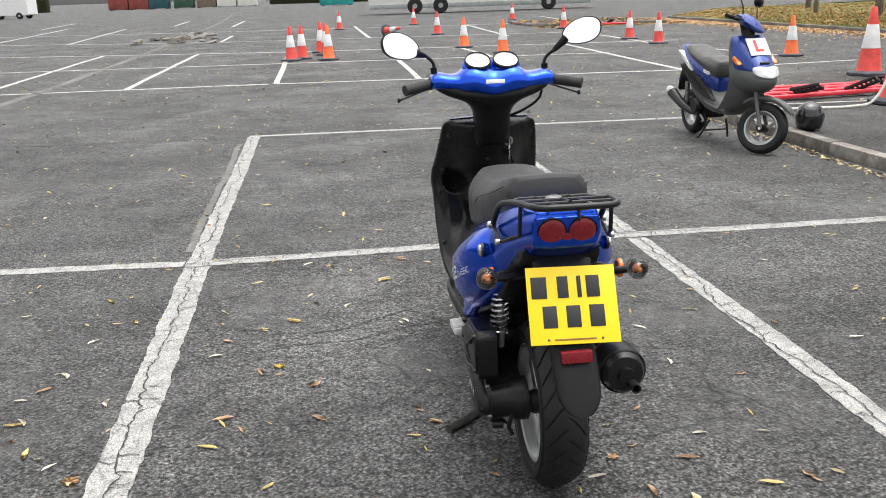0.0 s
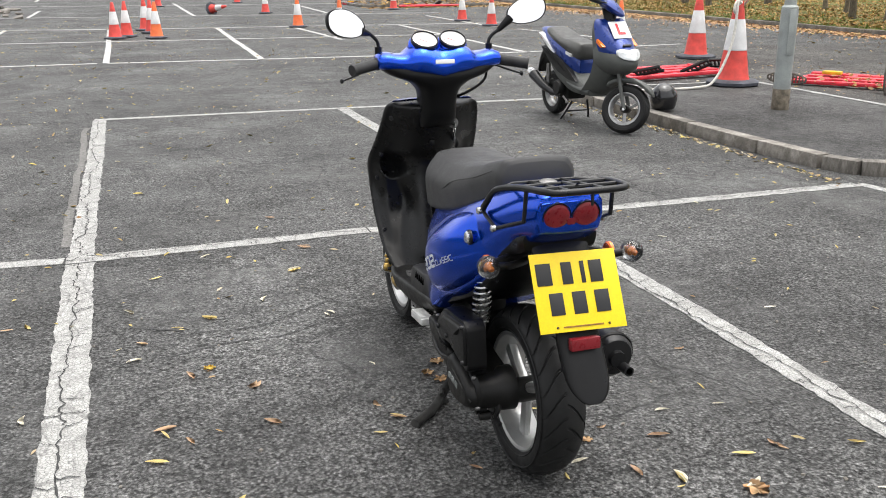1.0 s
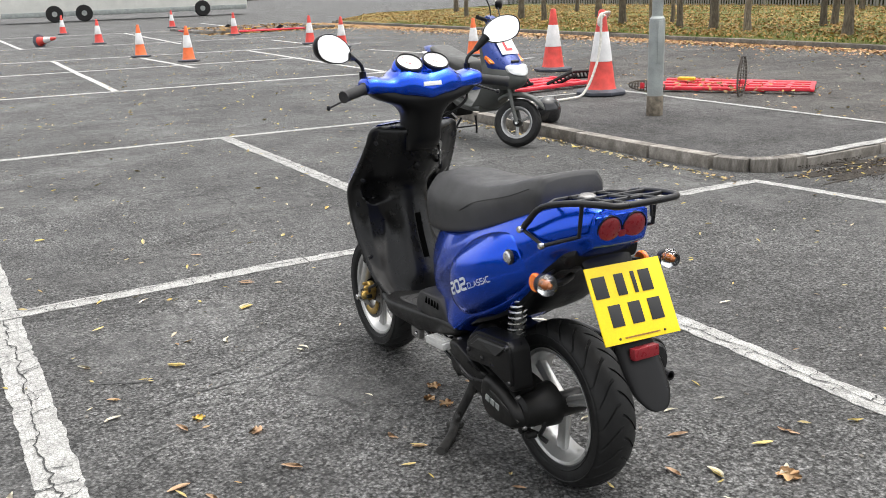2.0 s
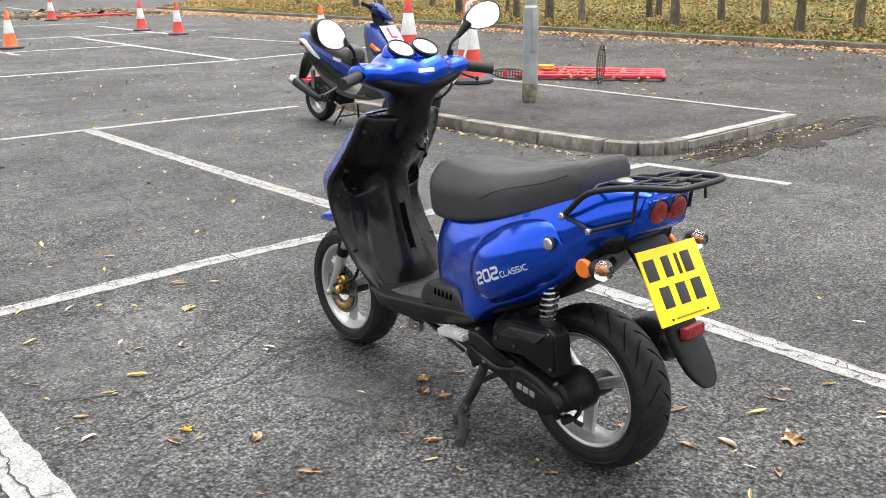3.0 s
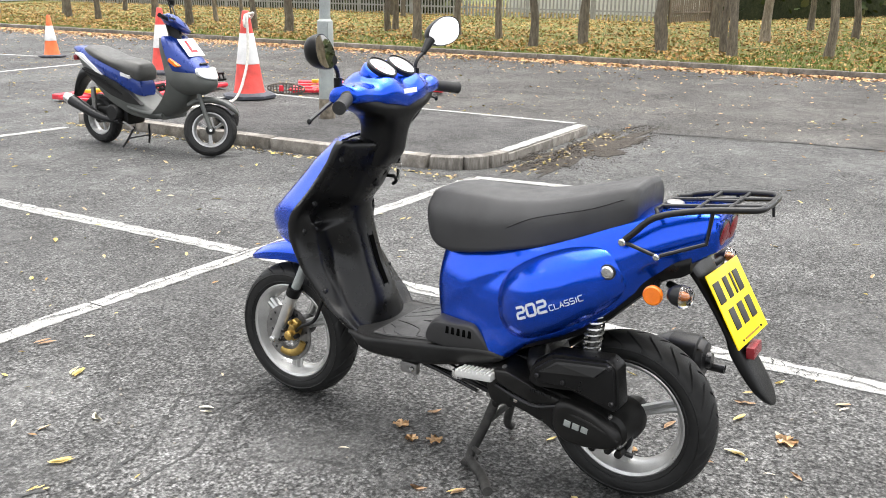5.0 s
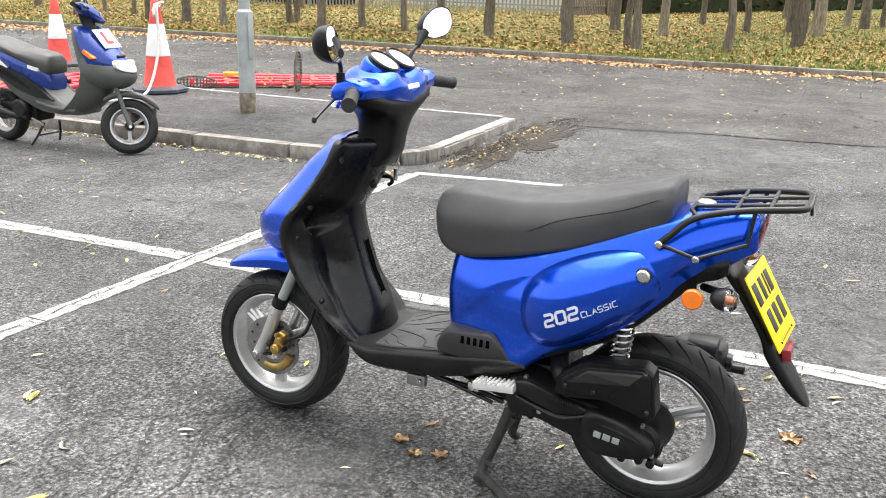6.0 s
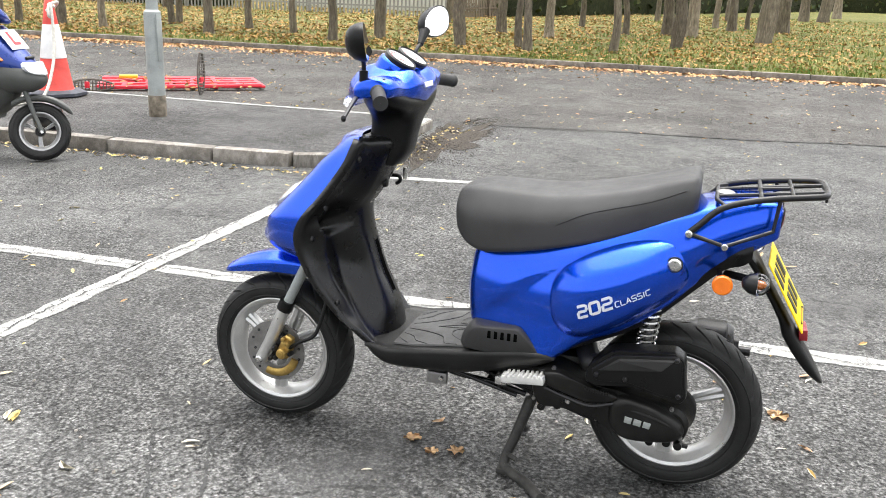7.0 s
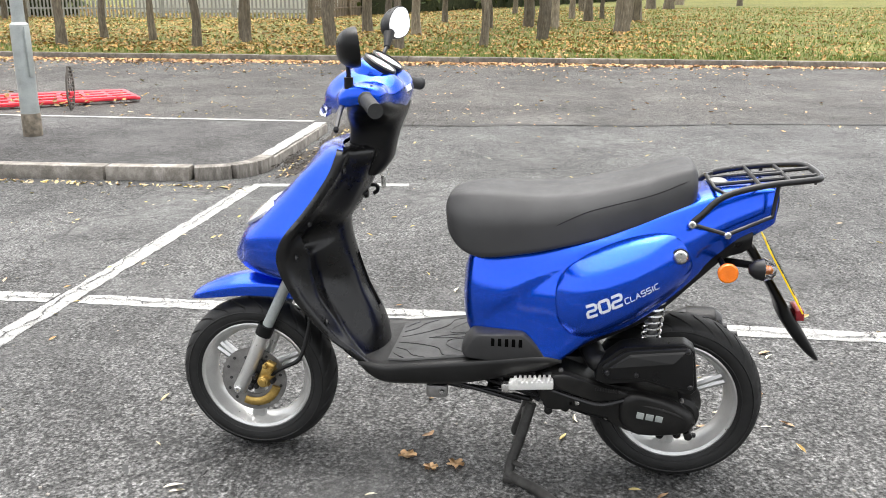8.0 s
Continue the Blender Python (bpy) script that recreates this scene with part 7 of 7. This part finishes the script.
for sx in (-1, 1):
    part("white_flash", pillow(BM(), round_poly([(-0.100, 0.790), (-0.031, 0.775), (0.117, 0.690), (0.252, 0.590), (0.169, 0.620), (0.021, 0.715)], 0.012), 0.105, 0.155, 0.006, 3, sx), WHITE, upper, "white painted flash")
    part("dark_side_panel", pillow(BM(), round_poly([(-0.04, 0.668), (0.16, 0.635), (0.36, 0.572), (0.52, 0.485), (0.66, 0.385), (0.50, 0.395), (0.30, 0.455), (0.12, 0.545)], 0.015), 0.10, 0.157, 0.006, 3, sx), BLACK_DULL, upper, "dusty black side vent panel")
    part("seat_side_strip", pillow(BM(), round_poly([(0.520, 0.598), (0.410, 0.620), (0.410, 0.648), (0.520, 0.626)], 0.006), 0.10, 0.140, 0.004, 2, sx), CONE_WHITE, upper)
    for i in range(4):
        part("vent_slat", pillow(BM(), round_poly([(0.02 + i * 0.06, 0.645 - i * 0.026), (0.26 + i * 0.06, 0.575 - i * 0.034), (0.26 + i * 0.06, 0.564 - i * 0.034), (0.02 + i * 0.06, 0.628 - i * 0.026)], 0.005), 0.10, 0.162, 0.003, 2, sx), BLACK_PLASTIC, upper)
part("seat", skin_rows([(0.600, 0.600, 0.680, 0.070, 0.080, 0.05), (0.570, 0.590, 0.715, 0.110, 0.118, 0.08), (0.457, 0.640, 0.740, 0.135, 0.142, 0.10), (0.309, 0.690, 0.755, 0.140, 0.148, 0.11), (0.169, 0.735, 0.795, 0.135, 0.142, 0.105), (0.030, 0.780, 0.835, 0.115, 0.122, 0.09), (-0.039, 0.805, 0.838, 0.085, 0.092, 0.06)]), plain("greyed_black_vinyl", (0.050, 0.050, 0.047), 0.45, 0, 0.3, 7, 0.3, 700), old, "worn greyish black seat", 60)
part("steering_neck", skin_rows([(0.930, 0.055, 0.910, 1.000), (0.980, 0.055, 0.885, 0.990), (1.020, 0.065, 0.870, 0.985), (1.050, 0.075, 0.860, 0.980)], 3, ring_neck), BLACK_PLASTIC, old, "black steering neck")


def ring_wedge(x, k, lift):
    """A wedge-shaped bar cover's side outline, shrunk by k about its grip end."""
    out = [(0.830, 1.085), (0.850, 1.115), (0.900, 1.128), (0.965, 1.105), (1.030, 1.050), (1.062, 1.000), (1.040, 0.985), (0.985, 0.990), (0.920, 1.015), (0.860, 1.040)]
    return [Vector((x, 0.895 + (y - 0.895) * k, 1.066 + (z - 1.066) * k + lift)) for y, z in out]


obar = part("handlebar_cover", skin_rows([(-0.165, 0.36, 0.004), (-0.130, 0.50, 0.004), (-0.095, 0.80, 0.0), (-0.055, 0.96, 0.0), (0.0, 1.03, 0.0), (0.055, 0.96, 0.0), (0.095, 0.80, 0.0), (0.130, 0.50, 0.004), (0.165, 0.36, 0.004)], 3, ring_wedge), BLUE_OLD, old, "dark blue wedge-shaped handlebar cover", 40)
for sx in (-1, 1):
    part("grip", tube(BM(), [(sx * 0.130, 0.895, 1.062), (sx * 0.310, 0.860, 1.055)], 0.018, 12), BLACK_PLASTIC, obar, "black rubber grip")
    part("brake_lever", tube(BM(), [(sx * 0.17, 0.950, 1.055), (sx * 0.23, 0.965, 1.05), (sx * 0.31, 0.935, 1.04)], 0.007, 8, 4), BLACK_METAL, obar)
    mi = part("mirror", tube(BM(), [(sx * 0.150, 0.925, 1.10), (sx * 0.155, 0.910, 1.17), (sx * 0.205, 0.870, 1.255)], 0.006, 8, 4), BLACK_METAL, obar, "black mirror on a stalk")
    bm = BM()
    rings(bm, [[Vector((sx * 0.235 + 0.068 * k * math.cos(a), 0.865 + y, 1.275 + 0.046 * k * math.sin(a))) for a in (2 * math.pi * i / 24 for i in range(24))] for k, y in ((0.95, -0.012), (1.0, -0.004), (0.95, 0.012), (0.7, 0.028), (0.3, 0.034))])
    part("mirror_shell", bm, BLACK_PLASTIC, mi)
    bm = BM()
    rings(bm, [[Vector((sx * 0.235 + 0.062 * math.cos(a), 0.865 + y, 1.275 + 0.041 * math.sin(a))) for a in (2 * math.pi * i / 24 for i in range(24))] for y in (-0.0122, -0.0145)])
    part("mirror_glass", bm, MIRROR, mi)
    part("rear_shock", tube(BM(), [(sx * 0.10, 0.03, 0.26), (sx * 0.10, 0.03, 0.50)], 0.022, 10), STEEL_DULL, old)
part("engine", box(BM(), (0, 0.22, 0.27), (0.20, 0.40, 0.15), 0.03), ENGINE, old, "dirty black engine")
part("fan_cowl", lathe(BM(), [(0.001, 0.0), (0.06, 0.0), (0.075, -0.02), (0.075, -0.07), (0.001, -0.07)], (0.165, 0.30, 0.30), "X", 20), BLACK_DULL, old)
mf = part("exhaust_muffler", tube(BM(), [(0.135, 0.36, 0.235), (0.140, 0.20, 0.245), (0.150, 0.05, 0.285), (0.152, -0.18, 0.375)], 0.020, 14, 3, 0.05), BLACK_METAL, old, "black exhaust muffler")
part("muffler_tip", tube(BM(), [(0.152, -0.18, 0.375), (0.153, -0.255, 0.402)], 0.052, 14, 0, 0.040), STEEL, mf, "bright steel muffler end cap")
part("rear_mudguard", skin_rows([(-0.05, 0.60, 0.66, 0.07, 0.08, 0.06), (-0.17, 0.53, 0.63, 0.06, 0.07, 0.05), (-0.24, 0.45, 0.53, 0.05, 0.06, 0.045), (-0.28, 0.39, 0.43, 0.04, 0.05, 0.03)]), BLACK_PLASTIC, old)
part("tail_lamp", box(BM(), (0, -0.215, 0.735), (0.11, 0.05, 0.05), 0.018), LENS_RED, old, "red tail lamp")
cs = part("centre_stand", tube(BM(), [(0.08, 0.47, 0.19), (0.12, 0.43, 0.09), (0.15, 0.385, 0.013)], 0.010, 8), BLACK_METAL, old, "black centre stand")
part("stand_leg", tube(BM(), [(-0.08, 0.47, 0.19), (-0.12, 0.43, 0.09), (-0.15, 0.385, 0.013)], 0.010, 8), BLACK_METAL, cs)
part("stand_cross_bar", tube(BM(), [(-0.12, 0.43, 0.09), (0.12, 0.43, 0.09)], 0.008, 8), BLACK_METAL, cs)
part("kick_pedal", tube(BM(), [(0.15, 0.42, 0.23), (0.18, 0.55, 0.20), (0.21, 0.58, 0.20)], 0.009, 8, 4), STEEL_DULL, old)

# the bars stand locked to the left: front wheel, fork, mudguard and handlebar turn about the raked steering axis
PIVOT = Vector((0, 1.21, 0.32))
STEER = Matrix.Translation(PIVOT) @ Matrix.Rotation(radians(40), 4, Vector((0, -0.28, 0.73))) @ Matrix.Translation(-PIVOT)
for o in old.children:
    if o.name.split(".")[0] in ("front_wheel", "fork_leg", "front_mudguard", "handlebar_cover", "steering_neck"):
        o.matrix_basis = STEER @ o.matrix_basis

# crash helmet on the island kerb
helm = thing("crash_helmet", pose(4.33, 7.56, 0.088, 0, 0, -60), "glossy black crash helmet resting on the island", "helmet")
bm = BM()
rs = []
for i in range(17):
    v = -0.62 + i / 16 * 2.15
    rs.append([Vector((0.118 * math.cos(v) * math.cos(a) * (1 + 0.03 * math.cos(2 * a)), 0.138 * math.cos(v) * math.sin(a), 0.118 + 0.138 * math.sin(v) - 0.02 * (1 if v < -0.3 else 0))) for a in (2 * math.pi * k / 32 for k in range(32))])
rings(bm, rs)
part("shell", bm, plain("glossy_black_shell", (0.012, 0.012, 0.013), 0.16, 0, 0.3, 9, coat=0.4), helm, "", 60)
bm = BM()
rs = []
for z in (0.075, 0.10, 0.125, 0.150):
    v = math.asin((z - 0.118) / 0.138)
    rs.append([Vector((0.122 * math.cos(v) * math.cos(a), 0.142 * math.cos(v) * math.sin(a), z)) for a in (radians(25 + 130 * k / 16) for k in range(17))])
rings(bm, rs, close=False)
part("visor", bm, plain("smoked_visor", (0.03, 0.03, 0.032), 0.06, 0.2, 0.1, 9, coat=1.0), helm)
part("rim_trim", lathe(BM(), [(0.098, 0.028), (0.104, 0.030), (0.104, 0.038), (0.098, 0.040)], (0, 0, 0), "Z", 28), RUBBER, helm)


# ---- fallen leaves on the asphalt ----
LEAVES_A = [(-0.2, 3.26, -9, 5, 3), (-0.27, 3.21, -72, 8, 2), (0.09, 3.91, 71, 8, 0), (-0.48, 3.94, -54, 8, 0), (-0.36, 4.36, 27, 7, 1), (-1.05, 4.22, -51, 8, 1), (-0.87, 3.9, -65, 7, 1), (-0.95, 3.89, -3, 6, 2), (-1.0, 3.68, 47, 7, 0), (-1.4, 4.08, 11, 6, 0), (-1.05, 3.35, 18, 5, 0), (-1.03, 3.32, -58, 8, 0), (-1.07, 3.2, 38, 7, 2), (-1.13, 3.12, -10, 6, 0), (-0.8, 3.04, 92, 8, 0), (-1.09, 2.92, 0, 8, 1), (-1.07, 2.93, -56, 8, 0), (-0.98, 2.69, 96, 8, 1), (-0.88, 2.59, 48, 6, 0)]
LEAVES_B = [(-0.79, 2.49, -15, 6, 4), (-1.06, 2.8, 51, 4, 2), (-0.37, 2.83, 10, 8, 2), (-0.3, 2.73, -66, 6, 2), (-0.4, 2.63, -20, 8, 1), (-0.04, 2.77, -45, 8, 2), (-0.19, 2.35, 46, 6, 1), (-0.46, 3.41, 20, 7, 0), (-0.43, 3.57, -36, 6, 2), (-0.16, 3.77, -31, 8, 1), (-0.06, 3.06, 46, 7, 2), (0.28, 4.29, 25, 8, 0), (0.39, 4.64, -12, 8, 2), (0.33, 3.66, -62, 6, 0), (-0.3, 3.7, -1, 4, 1), (0.27, 2.59, -18, 5, 1), (0.31, 2.78, -78, 6, 2), (0.35, 2.67, -25, 6, 2), (1.3, 3.37, -48, 8, 0)]
LEAVES_C = [(1.59, 3.53, -20, 8, 0), (1.44, 3.3, -11, 3, 1), (1.29, 3.0, -96, 7, 0), (1.51, 2.85, 2, 5, 2), (1.04, 2.64, 42, 5, 2), (0.91, 2.54, 9, 6, 0), (1.18, 2.43, -8, 6, 0), (1.38, 2.41, -13, 5, 0), (1.08, 2.29, -13, 8, 2), (0.86, 2.34, -24, 4, 4), (0.78, 2.23, 11, 7, 0), (0.48, 2.3, -45, 5, 2), (1.4, 2.11, -79, 5, 2), (2.11, 3.09, -6, 7, 0), (2.24, 4.16, -39, 6, 0), (0.94, 2.4, 9, 4, 2), (-0.16, 3.76, -33, 8, 1), (0.39, 4.61, -23, 8, 2), (0.28, 4.26, 23, 8, 1)]
LEAVES_D = [(-0.28, 3.69, -14, 3, 1), (-0.43, 3.57, -44, 4, 1), (-0.46, 3.41, 5, 6, 0), (0.31, 3.64, -68, 5, 0), (-0.11, 4.63, 43, 8, 0), (0.6, 3.04, -36, 5, 4), (0.57, 2.89, -101, 6, 4), (0.35, 2.68, -39, 6, 1), (-0.07, 3.07, 46, 6, 2), (0.3, 5.27, -30, 7, 2), (1.26, 2.11, -20, 8, 1), (1.01, 2.06, -94, 8, 0), (0.99, 2.02, 5, 3, 1), (0.91, 2.13, -86, 7, 2), (1.39, 2.14, -73, 5, 2), (2.26, 2.26, -63, 6, 0), (0.94, 1.94, -75, 4, 0), (1.18, 1.94, -146, 8, 4), (1.63, 2.06, -27, 6, 1)]
LEAVES_E = [(1.52, 1.82, -31, 6, 0), (0.28, 4.27, 18, 8, 1), (0.6, 3.04, -25, 6, 4), (0.54, 2.96, -66, 5, 4), (0.74, 3.0, -33, 6, 2), (1.19, 1.97, -155, 8, 0), (0.97, 1.87, -130, 6, 2), (1.01, 2.06, -97, 7, 1), (0.71, 2.17, -96, 4, 1), (0.78, 2.58, -23, 5, 1), (0.37, 3.1, -66, 4, 0), (1.56, 1.83, -56, 6, 2), (3.01, 1.81, -64, 8, 2)]

LEAF_COLS = [((0.68, 0.64, 0.52), "pale dry"), ((0.62, 0.50, 0.19), "yellow"), ((0.44, 0.29, 0.17), "brown"), ((0.72, 0.50, 0.09), "bright yellow lobed"), ((0.58, 0.38, 0.20), "crumpled russet")]


def leaf_shape(kind, seed):
    """A curled leaf one unit long: slim willow leaves, or lobed and crumpled ones."""
    rnd = random.Random(seed)
    bm = BM()
    if kind < 3:
        n = 9
        slim = (0.11, 0.13, 0.15)[kind] * rnd.uniform(0.85, 1.2)
        bend, twist = rnd.uniform(-0.18, 0.18), rnd.uniform(-0.5, 0.5)
        rows = []
        for i in range(n + 1):
            t = i / n
            w = slim * math.sin(math.pi * min(1, 0.04 + 0.94 * t)) ** 0.85
            c = Vector((t - 0.5, bend * math.sin(math.pi * t), 0.02 + 0.12 * abs(t - 0.5)))
            a = twist * (t - 0.5)
            s = Vector((0, math.cos(a), math.sin(a)))
            rows.append([bm.verts.new(c + s * w + Vector((0, 0, 0.05 * w / slim))), bm.verts.new(c), bm.verts.new(c - s * w + Vector((0, 0, 0.05 * w / slim)))])
        for p, q in zip(rows, rows[1:]):
            bm.faces.new((p[0], p[1], q[1], q[0]))
            bm.faces.new((p[1], p[2], q[2], q[1]))
    else:
        c = bm.verts.new((0, 0, 0.02))
        n = 30
        edge = []
        for i in range(n):
            a = 2 * math.pi * i / n
            r = 0.30 + 0.20 * abs(math.cos(2.5 * a)) ** 0.8 + rnd.uniform(-0.03, 0.03)
            edge.append(bm.verts.new((r * math.cos(a), r * math.sin(a), 0.03 + (0.08 if kind == 3 else 0.14) * rnd.random())))
        for i in range(n):
            bm.faces.new((c, edge[i], edge[(i + 1) % n]))
    thick = bmesh.ops.solidify(bm, geom=bm.faces[:], thickness=0.012)
    finish(bm, 60)
    me = bpy.data.meshes.new("leaf")
    bm.to_mesh(me)
    bm.free()
    me.materials.append(plain("leaf_" + LEAF_COLS[kind][1].replace(" ", "_"), LEAF_COLS[kind][0], 0.65, 0, 0.3, 3, 0.2, 20))
    return me


SHAPES = [[leaf_shape(k, 10 * k + j) for j in range(3)] for k in range(5)]
for i, (x, y, ang, size, kind) in enumerate(LEAVES_A + LEAVES_B + LEAVES_C + LEAVES_D + LEAVES_E):
    o = new("leaf", SHAPES[kind][i % 3])
    s = size / 100 * (0.9 if kind < 3 else 0.95)
    o.matrix_basis = pose(x, y, 0.003, 0, 0, ang) @ Matrix.Scale(s, 4)
    tagged(o, LEAF_COLS[kind][1] + " fallen leaf lying on the asphalt", "leaf", "fallen leaves")
bm = BM()
spots = [(random.uniform(-7, 9), random.uniform(0.8, 16), 0.0) for _ in range(900)]
flakes(bm, [(random.uniform(-13, 13), random.uniform(5.5, 30), 0.0) for _ in range(1100)], 0.034, 0.009, 0.4, 0.4)
flakes(bm, spots, 0.020, 0.006, 0.35, 0.35)
flakes(bm, [(random.uniform(-10, 9), random.uniform(3.5, 28), 0.0) for _ in range(2200)], 0.017, 0.006, 0.4, 0.55)
flakes(bm, [(4.06 - abs(random.gauss(0, 0.05)), random.uniform(4.9, 9.5), 0) for _ in range(260)], 0.022, 0.006, 0.5, 0.5)
flakes(bm, [(random.uniform(4.4, 6.6), 4.78 - abs(random.gauss(0, 0.15)), 0) for _ in range(120)], 0.02, 0.006, 0.5, 0.5)
loose("leaf_scatter", bm, PALE_LEAF, "small dry willow leaves scattered over the asphalt", "leaves")
bm = BM()
for _ in range(900):
    x, y, r = random.uniform(-5, 6), random.uniform(0.9, 9), random.uniform(0.002, 0.006)
    box(bm, (x, y, r * 0.5), (r * 2, r * 1.6, r), 0, pose(0, 0, 0, random.uniform(-20, 20), random.uniform(-20, 20), random.uniform(0, 90)))
loose("grit", bm, CONCRETE, "loose pale grit on the asphalt", "grit")
